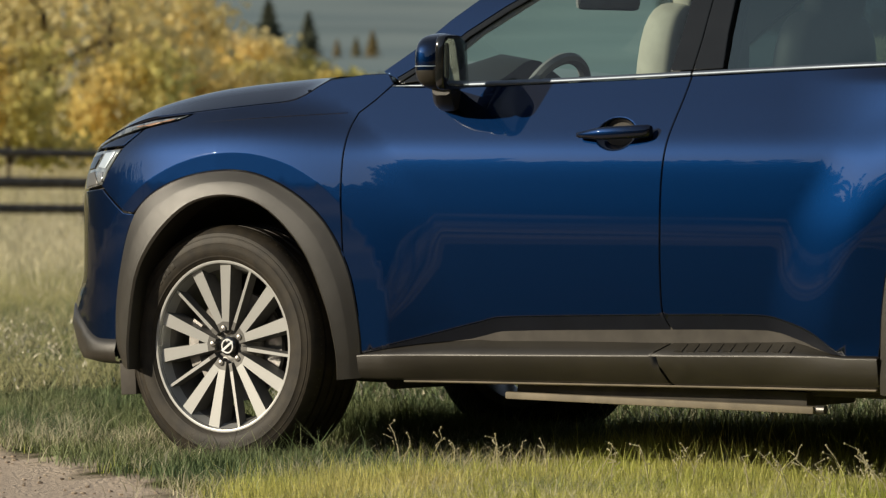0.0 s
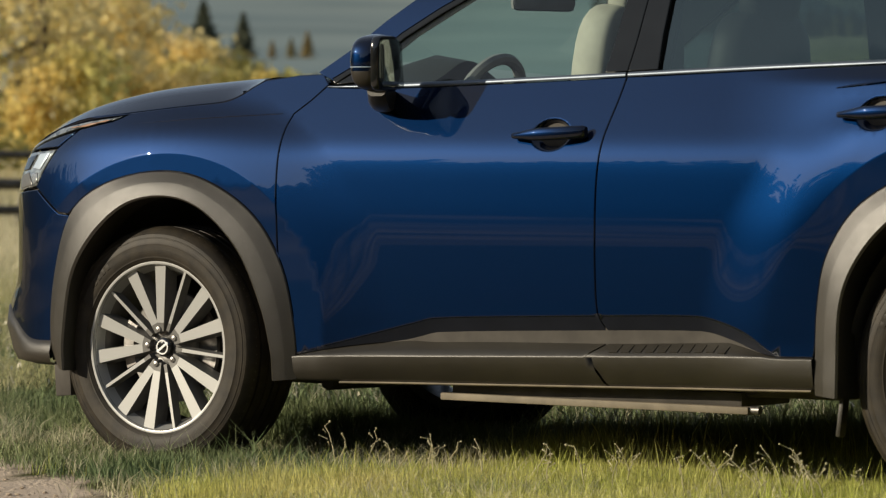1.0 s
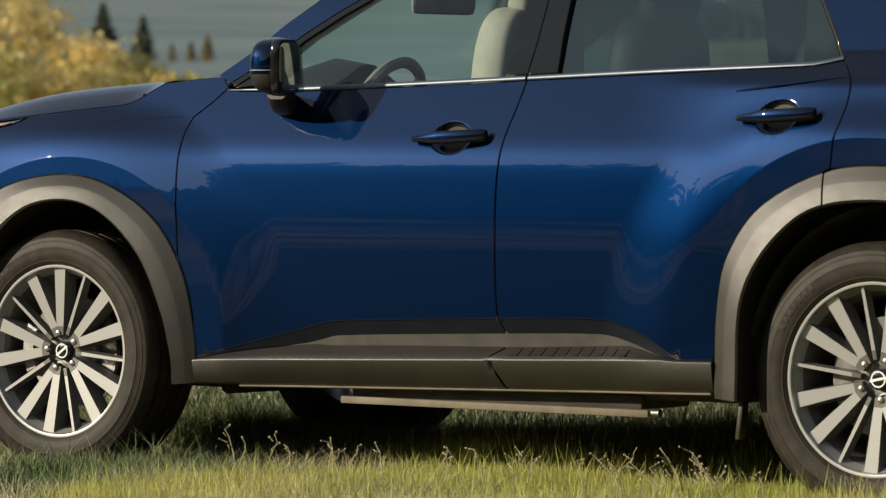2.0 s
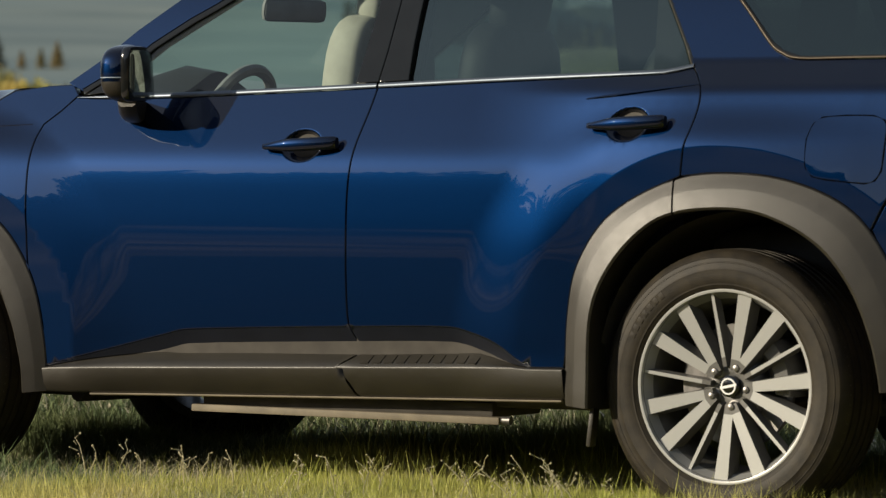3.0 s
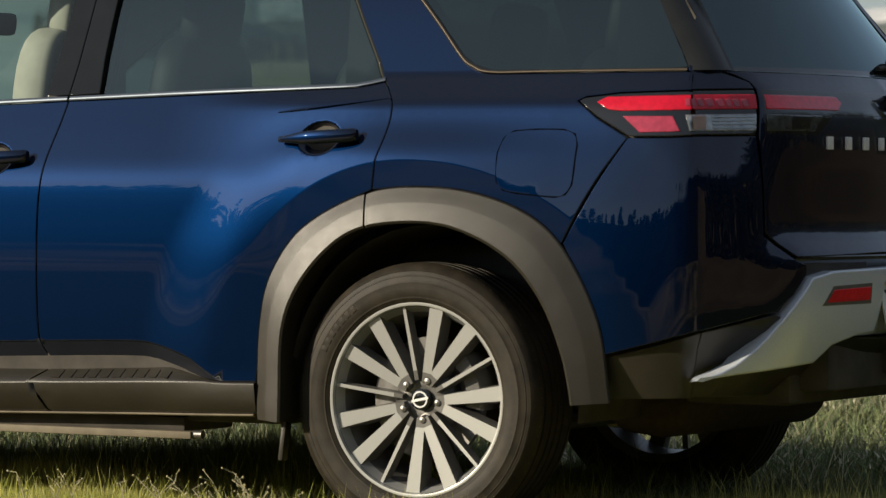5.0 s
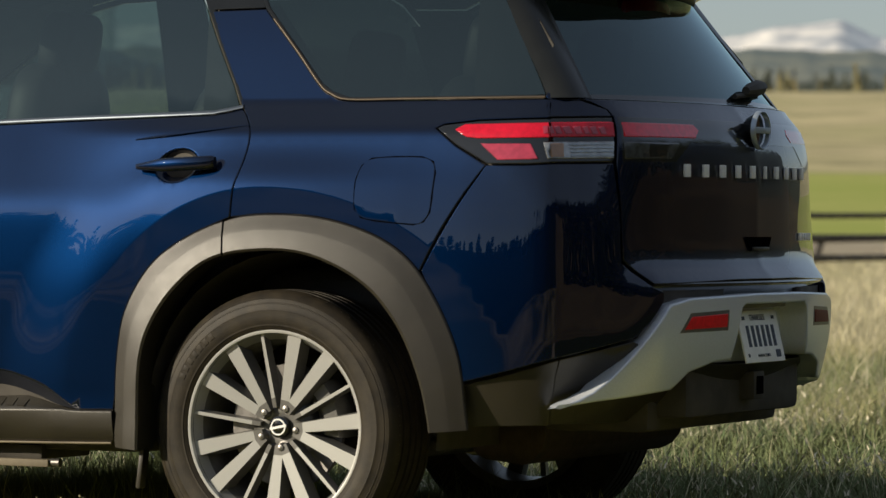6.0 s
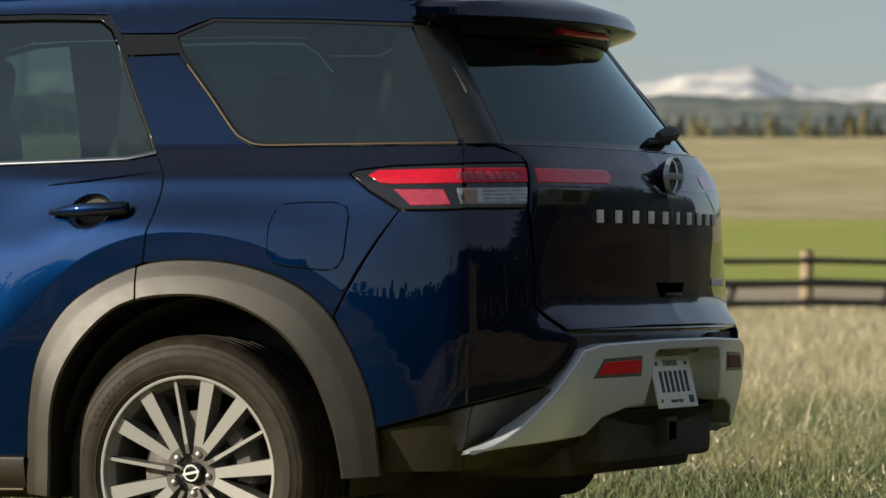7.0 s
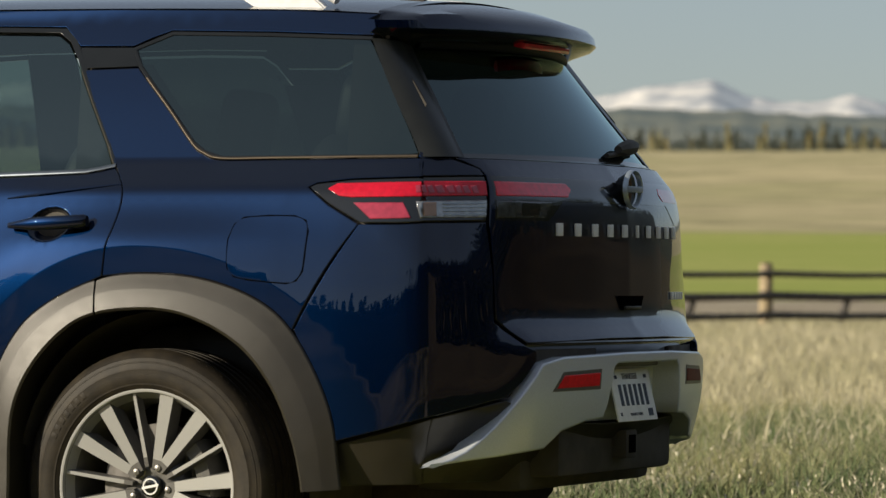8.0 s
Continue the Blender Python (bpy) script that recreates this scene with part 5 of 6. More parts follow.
wheel(0.0, 1, 20.0)
wheel(-2.9, 1, 50.0)

# ---- underside ----
for hx in (-2.88, 0.05):
    for side in (-1, 1):
        rows = []
        for k in range(25):
            a = radians(-8 + 196 * k / 24)
            x, z = hx + 0.455 * math.cos(a), 0.385 + 0.475 * math.sin(a)
            rows.append([(x, side * y, z) for y in (0.93, 0.80, 0.62, 0.42)])
        loft("arch_liner", rows, BLACK, car)
bm = bmesh.new()
box(bm, (-2.40, -0.86, 0.285), (-0.45, 0.86, 0.42), 0.02)
box(bm, (-3.55, -0.50, 0.30), (-2.30, 0.50, 0.62), 0.03)
box(bm, (-0.50, -0.50, 0.36), (0.95, 0.50, 0.62), 0.03)
part("floor_pan", bm, BLACK, car)
for hx in (-2.88, 0.05):
    for side in (-1, 1):
        bm = bmesh.new()
        box(bm, (hx - 0.45, side * 0.42 - 0.01, 0.33), (hx + 0.45, side * 0.42 + 0.01, 0.9))
        part("inner_arch_wall", bm, BLACK, car)
bm = bmesh.new()
box(bm, (-1.825, -0.905, 0.240), (-0.745, -0.860, 0.262), 0.005, pose(0, 0, 0, 0, 0.3, 0))
rail = part("underbody_rail", bm, DUST, car, "pale dusty rail under the floor")
bm = bmesh.new()
box(bm, (-1.80, -0.88, 0.256), (-0.78, -0.60, 0.30), 0.01)
part("rail_mount", bm, BLACK, rail)
bm = bmesh.new()
tube(bm, [(-0.745, -0.885, 0.250), (-0.715, -0.885, 0.250)], 0.013, 10)
part("rail_bolt", bm, STEEL, rail)
bm = bmesh.new()
box(bm, (-3.322, -0.93, 0.205), (-3.258, -0.80, 0.318), 0.004, pose(0, 0, 0, 0, -4, 0))
mirrored(part("air_deflector", bm, BLACK, car, "black plastic air deflector before the wheel"))
bm = bmesh.new()
box(bm, (-0.452, -0.90, 0.185), (-0.438, -0.865, 0.312), 0.003, pose(0, 0, 0, 0, 7, 0))
mirrored(part("air_deflector", bm, CLAD, car))
for side in (-1, 1):
    bm = bmesh.new()
    tube(bm, [(0.30, side * 0.30, 0.33), (0.05, side * 0.72, 0.32)], 0.028, 8)
    tube(bm, [(-0.30, side * 0.45, 0.36), (0.0, side * 0.74, 0.35)], 0.03, 8)
    part("suspension_arm", bm, RUST, car, "rusty rear suspension arm")
    bm = bmesh.new()
    tube(bm, [(0.12, side * 0.60, 0.30), (0.16, side * 0.58, 0.62)], 0.035, 10)
    part("shock_absorber", bm, BLACK, car)
bm = bmesh.new()
tube(bm, [(0.45, -0.45, 0.36), (0.55, -0.50, 0.35), (0.55, 0.50, 0.35), (0.45, 0.55, 0.36)], 0.09, 14)
part("silencer", bm, RUST, car, "rust-brown exhaust silencer")
bm = bmesh.new()
tube(bm, spline([(0.5, -0.42, 0.34), (0.1, -0.2, 0.36), (-1.0, 0.0, 0.30), (-2.2, 0.1, 0.30)], 5), 0.03, 8)
part("exhaust_pipe", bm, RUST, car)
bm = bmesh.new()
tube(bm, [(0.28, -0.55, 0.30), (0.28, 0.55, 0.30)], 0.022, 8)
box(bm, (0.20, -0.12, 0.26), (0.42, 0.12, 0.40), 0.02)
part("rear_crossmember", bm, STEEL, car)
bm = bmesh.new()
tube(bm, [(-2.55, -0.5, 0.26), (-2.45, 0.5, 0.26)], 0.03, 8)
tube(bm, [(-2.5, -0.40, 0.27), (-2.88, -0.74, 0.30)], 0.028, 8)
tube(bm, [(-2.5, 0.40, 0.27), (-2.88, 0.74, 0.30)], 0.028, 8)
part("front_crossmember", bm, BLACK, car)

# ---- cabin ----
def seat(x, y, w, hide, words, lean=16, top=0.33):
    bm = bmesh.new()
    super_shape(bm, (x - 0.20, y, 0.72), (0.27, w, 0.10), 0.4, 0.4)
    cushion = part("seat", bm, hide, car, words)
    bm = bmesh.new()
    super_shape(bm, (0, 0, 0), (0.085, w, top), 0.45, 0.5)
    bmesh.ops.transform(bm, matrix=pose(x + 0.10, y, 0.71 + top, 0, lean, 0), verts=bm.verts)
    part("seat_back", bm, hide, cushion)
    bm = bmesh.new()
    super_shape(bm, (0, 0, 0), (0.055, w * 0.56, 0.105), 0.5, 0.5)
    bmesh.ops.transform(bm, matrix=pose(x + 0.14 + 0.004 * lean, y, 0.80 + 2 * top - 0.03, 0, 10, 0), verts=bm.verts)
    part("headrest", bm, hide, cushion)


for y in (-0.39, 0.39):
    seat(-1.60, y, 0.245, CREAM if y < 0 else LEATHER, "cream leather driver's seat with headrest" if y < 0 else "dark leather seat with headrest", 5, 0.37)
    seat(-0.55, y, 0.23, LEATHER, "dark leather seat with headrest")
    seat(0.22, y, 0.22, LEATHER, "dark leather seat with headrest")
bm = bmesh.new()
rows = []
for v in np.linspace(-1, 1, 41):
    y = 0.80 * v
    hump = 0.085 * math.exp(-((y + 0.39) / 0.15) ** 2)
    rows.append([bm.verts.new(p) for p in ((-2.62, y, 1.17), (-2.42, y, 1.205 + hump * 0.4), (-2.20, y, 1.215 + hump), (-2.08, y, 1.195 + hump), (-2.02, y, 1.10), (-2.06, y, 0.85))])
for a, b in zip(rows, rows[1:]):
    for j in range(5):
        bm.faces.new((a[j], a[j + 1], b[j + 1], b[j]))
part("dashboard", bm, DASH, car)
bm = bmesh.new()
ringm = pose(-2.015, -0.39, 1.133, 0, -66, 0)
R1, r2 = 0.165, 0.019
vs = [[bm.verts.new(ringm @ Vector(((R1 + r2 * math.cos(b)) * math.cos(a), (R1 + r2 * math.cos(b)) * math.sin(a), r2 * math.sin(b)))) for b in np.linspace(0, math.tau, 9)[:-1]] for a in np.linspace(0, math.tau, 41)[:-1]]
for i in range(40):
    for j in range(8):
        bm.faces.new((vs[i][j], vs[i][(j + 1) % 8], vs[(i + 1) % 40][(j + 1) % 8], vs[(i + 1) % 40][j]))
sw = part("steering_wheel", bm, GRIP, car, "dark grey steering wheel")
bm = bmesh.new()
super_shape(bm, (0, 0, 0), (0.06, 0.075, 0.03), 0.6, 0.6)
for yy in (-1, 1):
    box(bm, (-0.015, min(0, yy * 0.17), -0.01), (0.015, max(0, yy * 0.17), 0.01), 0.004)
bmesh.ops.transform(bm, matrix=ringm, verts=bm.verts)
part("wheel_boss", bm, GRIP, sw)
bm = bmesh.new()
box(bm, (-2.075, -0.118, 1.448), (-2.045, 0.118, 1.520), 0.022, pose(0, 0, 0, 0, 8, -24))
rv = part("rear_view_mirror", bm, GRIP, car)
bm = bmesh.new()
tube(bm, [(-2.06, 0, 1.50), (-2.12, 0, 1.60)], 0.012, 8)
part("mirror_stem", bm, DASH, rv)
# cream trim on pillars, doors and headlining
deep = []
for s, z in ((-2.30, 1.215), (-2.20, 1.30), (-2.05, 1.41), (-1.90, 1.51), (-1.74, 1.605), (-1.62, 1.655)):
    e = body(s, z, -0.03)
    deep.append([(e.x + 0.06, -e.y - 0.005, z - 0.05), (e.x + 0.03, -e.y - 0.03, z), (e.x - 0.03, -e.y - 0.12, z + 0.012), (e.x - 0.07, -e.y - 0.22, z + 0.015)])
loft("pillar_trim_inside", deep, CREAM, car, "cream windscreen pillar trim")
head_rows = [[(p[0] + (0.02 if i < 4 else 0), p[1] * 0.97, p[2] - 0.035) for p in r] for i, r in enumerate(roof_rows)]
loft("headlining", head_rows, LINING, car)
for line, nm in (([(-2.285, 1.24), (-2.15, 1.24), (-2.02, 1.345), (-1.82, 1.465), (-1.6, 1.60), (-1.5, 1.64), (-1.5, 1.70), (-1.70, 1.655), (-2.03, 1.455), (-2.22, 1.308)], "pillar_lining"), ([(-1.30, 1.20), (-1.08, 1.22), (-1.09, 1.67), (-1.25, 1.67)], "pillar_lining"), ([(-2.25, 0.62), (-1.25, 0.62), (-1.25, 1.195), (-2.25, 1.180)], "door_lining"), ([(-1.20, 0.62), (-0.45, 0.62), (-0.18, 0.98), (-0.18, 1.235), (-1.20, 1.205)], "door_lining")):
    panel(nm, line, CREAM if line[0][0] < -2.28 else DASH, car, off=-0.06 if "door" in nm else -0.035, gap=0, step=0.08, skin=lambda s, z, o=0.0: body(s, z, o))
for line in ([(-0.30, 1.25), (0.16, 1.25), (-0.13, 1.56), (-0.35, 1.56)], [(0.55, 1.25), (0.95, 1.25), (0.62, 1.62), (0.50, 1.62)]):
    panel("pillar_lining", line, BLACK, car, off=-0.04, gap=0, step=0.08)


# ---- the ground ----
def ground_material(name, a, b, c, scale, bump=0.4, fine=60.0, haze_glow=None):
    """Earth and turf: two noises over three colours, and relief."""
    m = bpy.data.materials.new(name)
    m.use_nodes = True
    nt = m.node_tree
    p = nt.nodes["Principled BSDF"]
    p.inputs["Roughness"].default_value = 0.95
    p.inputs["Specular IOR Level"].default_value = 0.0
    co = nt.nodes.new("ShaderNodeTexCoord")

    def noise_mix(sc, first, second, lo, hi, detail=8):
        n = nt.nodes.new("ShaderNodeTexNoise")
        n.inputs["Scale"].default_value, n.inputs["Detail"].default_value = sc, detail
        nt.links.new(co.outputs["Object"], n.inputs["Vector"])
        r = nt.nodes.new("ShaderNodeMapRange")
        r.inputs["From Min"].default_value, r.inputs["From Max"].default_value = lo, hi
        nt.links.new(n.outputs["Fac"], r.inputs["Value"])
        x = nt.nodes.new("ShaderNodeMix")
        x.data_type = "RGBA"
        nt.links.new(r.outputs[0], x.inputs["Factor"])
        for slot, v in ((6, first), (7, second)):
            if isinstance(v, tuple):
                x.inputs[slot].default_value = (*v, 1)
            else:
                nt.links.new(v, x.inputs[slot])
        return x.outputs[2], n
    one, _ = noise_mix(scale, a, b, 0.4, 0.62)
    two, n = noise_mix(fine, one, c, 0.48, 0.72)
    nt.links.new(two, p.inputs["Base Color"])
    bp = nt.nodes.new("ShaderNodeBump")
    bp.inputs["Strength"].default_value, bp.inputs["Distance"].default_value = bump, 0.03
    nt.links.new(n.outputs["Fac"], bp.inputs["Height"])
    nt.links.new(bp.outputs[0], p.inputs["Normal"])
    # faint emission on far backdrops stands in for the haze before them
    if haze_glow:
        p.inputs["Emission Color"].default_value = (*haze_glow, 1)
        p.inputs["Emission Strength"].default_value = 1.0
    return m


TURF = ground_material("meadow_soil", (0.06, 0.06, 0.028), (0.045, 0.06, 0.02), (0.11, 0.09, 0.045), 1.2)
nt = TURF.node_tree
p = nt.nodes["Principled BSDF"]
co = nt.nodes.new("ShaderNodeTexCoord")


def calc(op, a, b=0.0):
    n = nt.nodes.new("ShaderNodeMath")
    n.operation = op
    for slot, v in ((0, a), (1, b)):
        if isinstance(v, (int, float)):
            n.inputs[slot].default_value = v
        else:
            nt.links.new(v, n.inputs[slot])
    return n.outputs[0]


xyz = nt.nodes.new("ShaderNodeSeparateXYZ")
nt.links.new(co.outputs["Object"], xyz.inputs[0])
edge = calc("ADD", calc("ADD", calc("MULTIPLY", xyz.outputs[0], 0.55), calc("MULTIPLY", xyz.outputs[1], 0.83)), 2.802)
edge = calc("MAXIMUM", edge, calc("SUBTRACT", -2.6, edge))
wob = nt.nodes.new("ShaderNodeTexNoise")
wob.inputs["Scale"].default_value, wob.inputs["Detail"].default_value = 3.5, 6
nt.links.new(co.outputs["Object"], wob.inputs["Vector"])
edge = calc("ADD", edge, calc("MULTIPLY", calc("SUBTRACT", wob.outputs["Fac"], 0.5), 0.9))
mask = nt.nodes.new("ShaderNodeMapRange")
mask.inputs["From Min"].default_value, mask.inputs["From Max"].default_value = 0.10, -0.06
nt.links.new(edge, mask.inputs["Value"])
grit = nt.nodes.new("ShaderNodeTexNoise")
grit.inputs["Scale"].default_value, grit.inputs["Detail"].default_value = 38, 8
nt.links.new(co.outputs["Object"], grit.inputs["Vector"])
pale = nt.nodes.new("ShaderNodeMix")
pale.data_type = "RGBA"
pale.inputs[6].default_value, pale.inputs[7].default_value = (0.64, 0.54, 0.43, 1), (0.42, 0.33, 0.25, 1)
nt.links.new(grit.outputs["Fac"], pale.inputs["Factor"])
both_soils = nt.nodes.new("ShaderNodeMix")
both_soils.data_type = "RGBA"
nt.links.new(mask.outputs[0], both_soils.inputs["Factor"])
nt.links.new(p.inputs["Base Color"].links[0].from_socket, both_soils.inputs[6])
nt.links.new(pale.outputs[2], both_soils.inputs[7])
nt.links.new(both_soils.outputs[2], p.inputs["Base Color"])
DIRT = ground_material("pale_dirt", (0.48, 0.40, 0.31), (0.40, 0.32, 0.24), (0.28, 0.22, 0.17), 3.0, 0.8, 45.0)
STRAW = ground_material("dry_meadow", (0.34, 0.28, 0.13), (0.25, 0.23, 0.09), (0.38, 0.32, 0.17), 0.15, 0.3, 3.0)
ROADSIDE = ground_material("pale_gravel_road", (0.46, 0.40, 0.30), (0.40, 0.34, 0.25), (0.33, 0.28, 0.2), 0.4, 0.2, 4.0)
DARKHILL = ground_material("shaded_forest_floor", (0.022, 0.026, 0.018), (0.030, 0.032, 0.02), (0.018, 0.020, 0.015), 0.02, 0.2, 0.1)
BACKFIELD = ground_material("stubble_and_bare_earth", (0.07, 0.065, 0.035), (0.42, 0.33, 0.21), (0.12, 0.10, 0.055), 0.055, 0.3, 0.5)
DARKWOOD = ground_material("bare_wood_floor", (0.050, 0.036, 0.022), (0.085, 0.060, 0.034), (0.030, 0.024, 0.016), 0.06, 0.3, 0.8)
BROWNFIELD = ground_material("brown_dry_field", (0.16, 0.12, 0.075), (0.23, 0.17, 0.10), (0.10, 0.08, 0.05), 0.05, 0.3, 0.8)
CROP = ground_material("green_field", (0.38, 0.42, 0.12), (0.44, 0.45, 0.15), (0.33, 0.39, 0.11), 0.05, 0.2, 1.0)
HILL = ground_material("dry_hillside", (0.59, 0.51, 0.30), (0.47, 0.43, 0.23), (0.30, 0.27, 0.16), 0.03, 0.2, 0.12)
# blue-grey base colours carry the haze over these slopes; FARBACK also emits
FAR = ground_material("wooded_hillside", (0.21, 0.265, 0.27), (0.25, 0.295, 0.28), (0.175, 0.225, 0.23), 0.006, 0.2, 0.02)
FARBACK = ground_material("hazy_wooded_hillside", (0.20, 0.22, 0.19), (0.28, 0.27, 0.20), (0.14, 0.17, 0.16), 0.008, 0.2, 0.05, haze_glow=(0.085, 0.112, 0.120))

EX, EY = EYE[0], EYE[1]
def level_table(pts):
    """Straight lines between levels, with the corners eased."""
    xs, ys = [p[0] for p in pts], [p[1] for p in pts]

    def value(d):
        w = 0.06 * d
        return float(np.interp(d - w, xs, ys) + 2 * np.interp(d, xs, ys) + np.interp(d + w, xs, ys)) / 4
    return value


right_rise = level_table([(0, 0), (95, 0), (150, 1.4), (250, 3.1), (420, 9.5), (700, 22.8), (900, 24), (1150, 33), (1500, 46), (2400, 60), (4900, 60)])
left_rise = level_table([(0, 0), (62, 0.0), (85, 0.9), (115, 2.1), (300, 7.2), (600, 16), (900, 30), (1500, 82), (2400, 150), (4900, 160)])
back_rise = level_table([(0, 0), (70, 0.0), (130, 6), (260, 36), (420, 66), (1200, 120), (4900, 140)])


def bearing(x, y):
    """Degrees to the left of +y, and the distance, from the camera's foot."""
    return math.degrees(math.atan2(-(x - EX), y - EY)), math.hypot(x - EX, y - EY)


def rise(x, y):
    a, d = bearing(x, y)
    k = ease(27, 34, a) if a > -60 else 1.0
    r = right_rise(d) * (1 - k) + left_rise(d) * k
    back = max(ease(65, 110, a), ease(0, -32, a))
    saddle = 1 - 0.42 * ease(151, 159, a) * (1 - ease(168, 182, a))
    r = r * (1 - back) + back_rise(d) * back * (1.21 * saddle + 0.64 * ease(172, 228, a % 360) * (1 - ease(300, 345, a % 360)))
    if d > 120 and back > 0:
        r += back * ease(120, 260, d) * (16 * noise.noise(Vector((x / 130, y / 130, 8))) + 7 * noise.noise(Vector((x / 45, y / 45, 2))))
    if d > 120:
        r += noise.noise(Vector((x / 90, y / 90, 3))) * min(1.2, (d - 120) / 300) * 2.2 + noise.noise(Vector((x / 400, y / 400, 5))) * ease(600, 1600, d) * 14 * k
    return r


def dirt_side(x, y):
    """Positive on the grass, negative on the bare track."""
    k = (x + 3.45) * 0.55 + (y + 1.09) * 0.83
    far_edge = -(k + 2.6)
    return max(k, far_edge) + 0.16 * noise.noise(Vector((x * 1.1, y * 1.1, 0))) + 0.09 * noise.noise(Vector((x * 3.2, y * 3.2, 2)))


angles = sorted(set([a for a in np.arange(-180, 180, 3.0)] + [a for a in np.arange(8, 54, 0.75)]))
rad = [0.5]
while rad[-1] < 9:
    rad.append(rad[-1] + 0.5)
while rad[-1] < 18:
    rad.append(rad[-1] + 0.16)
while rad[-1] < 4700:
    rad.append(rad[-1] * 1.045 + 0.1)
verts, faces, mats = [], [], []
for d in rad:
    for a in angles:
        x, y = EX - d * math.sin(radians(a)), EY + d * math.cos(radians(a))
        verts.append((x, y, rise(x, y) - (0.02 if dirt_side(x, y) < 0 and d < 20 else 0.0)))
na = len(angles)
for i in range(len(rad) - 1):
    for j in range(na):
        k = (j + 1) % na
        faces.append((i * na + j, i * na + k, (i + 1) * na + k, (i + 1) * na + j))
        x, y, _ = verts[i * na + j]
        a, d = bearing(x, y)
        if (a > 62 or a < 0) and d > 22:
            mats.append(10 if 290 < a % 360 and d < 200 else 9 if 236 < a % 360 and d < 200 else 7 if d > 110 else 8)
        elif d < 22:
            mats.append(0)
        elif d < 96:
            mats.append(2)
        elif a < 31 and d < 108:
            mats.append(3)
        elif a < 31 and d < 262:
            mats.append(4)
        elif d < (1000 if a < 31 else 260):
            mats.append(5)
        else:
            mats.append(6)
verts.append((EX, EY, 0))
for j in range(na):
    faces.append((len(verts) - 1, (j + 1) % na, j))
    mats.append(0)
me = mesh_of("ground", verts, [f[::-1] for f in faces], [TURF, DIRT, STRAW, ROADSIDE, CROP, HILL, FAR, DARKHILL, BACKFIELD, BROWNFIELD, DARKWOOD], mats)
ground = tagged(new("ground", me), "meadow with a bare dirt track, rising to dry hills", "ground", kind="structure")

# ---- grass ----
GREEN = material("green_grass", (0.45, 0.50, 0.095), rough=0.6, spec=0.25, second=(0.70, 0.64, 0.25), scale=1.6, per_island=0.5)
DULL = material("olive_grass", (0.42, 0.42, 0.18), rough=0.7, spec=0.2, second=(0.66, 0.60, 0.34), scale=0.9, per_island=0.4)
# dark green of the tufts; also stands in for shade on the grass
SAGE = material("tuft_and_shade_grass", (0.125, 0.185, 0.082), rough=0.7, spec=0.2, second=(0.26, 0.28, 0.13), scale=1.2, per_island=0.4)
SEED = material("pale_seed_heads", (0.80, 0.74, 0.60), rough=0.8, spec=0.1, second=(0.55, 0.48, 0.34), scale=0.7, per_island=0.35)
DRY = material("straw_grass", (0.75, 0.68, 0.50), rough=0.75, spec=0.2, second=(0.56, 0.53, 0.32), scale=0.5, per_island=0.3)
for m in (GREEN, DULL, DRY, SAGE):
    b = m.node_tree.nodes["Principled BSDF"]
    b.inputs["Subsurface Weight"].default_value = 0.0


def blades(name, xs, ys, zs, hs, ws, lean, mat, seed, label, category="grass"):
    g = np.random.default_rng(seed)
    n = len(xs)
    a, b = g.uniform(0, math.tau, n), g.uniform(0, math.tau, n)
    l = g.uniform(0.1, 1.0, n) * lean * hs
    c, s = np.cos(a) * ws / 2, np.sin(a) * ws / 2
    base = np.stack([xs, ys, zs], 1)
    side = np.stack([c, s, np.zeros(n)], 1)
    tip = np.stack([np.cos(b) * l, np.sin(b) * l, hs], 1)
    mid = tip * np.array([0.32, 0.32, 0.58])
    v = np.stack([base - side, base + side, base + mid + side * 0.7, base + mid - side * 0.7, base + tip], 1).reshape(-1, 3)
    k = np.arange(n)[:, None] * 5
    loops = np.concatenate([k + [0, 1, 2, 3], k + [3, 2, 4]], 1).reshape(-1)
    starts = (np.arange(n)[:, None] * 7 + [0, 4]).reshape(-1)
    me = bpy.data.meshes.new(name)
    me.vertices.add(len(v))
    me.vertices.foreach_set("co", v.astype(np.float32).reshape(-1))
    me.loops.add(len(loops))
    me.loops.foreach_set("vertex_index", loops.astype(np.int32))
    me.polygons.add(2 * n)
    me.polygons.foreach_set("loop_start", starts.astype(np.int32))
    me.polygons.foreach_set("use_smooth", np.ones(2 * n, bool))
    me.materials.append(mat)
    me.update(calc_edges=True)
    me.validate()
    return tagged(new(name, me), label, category, kind="stuff")


def patchy(xs, ys, scale, seed):
    return np.array([noise.noise(Vector((x * scale, y * scale, seed))) for x, y in zip(xs, ys)])


rng = np.random.default_rng(5)
n = 330000
xs, ys = rng.uniform(-5.2, 3.2, n), rng.uniform(-3.4, 0.9, n)
keep = np.array([dirt_side(x, y) > rng.uniform(-0.10, 0.22) for x, y in zip(xs, ys)])
for hx in (0.0, -2.9):
    for wy in (-0.8, 0.8):
        keep &= ~((np.abs(xs - hx) < 0.15) & (np.abs(ys - wy) < 0.14))
xs, ys = xs[keep], ys[keep]
pn = patchy(xs, ys, 1.3, 7)
under = (ys > -0.75)
hs = (0.034 + 0.040 * rng.random(len(xs)) + 0.045 * np.clip(pn, -0.5, 1)) * np.where((ys > 0.15) & (xs < -0.7), 2.2, np.where(ys > -0.25, 1.5, np.where(under, 0.8, 1.0)))
hs *= np.where(rng.random(len(xs)) < 0.07, 1.8, 1.0)
nose = np.clip((-1.75 - xs) / 0.7, 0, 1)
hs *= 1 - 0.35 * nose
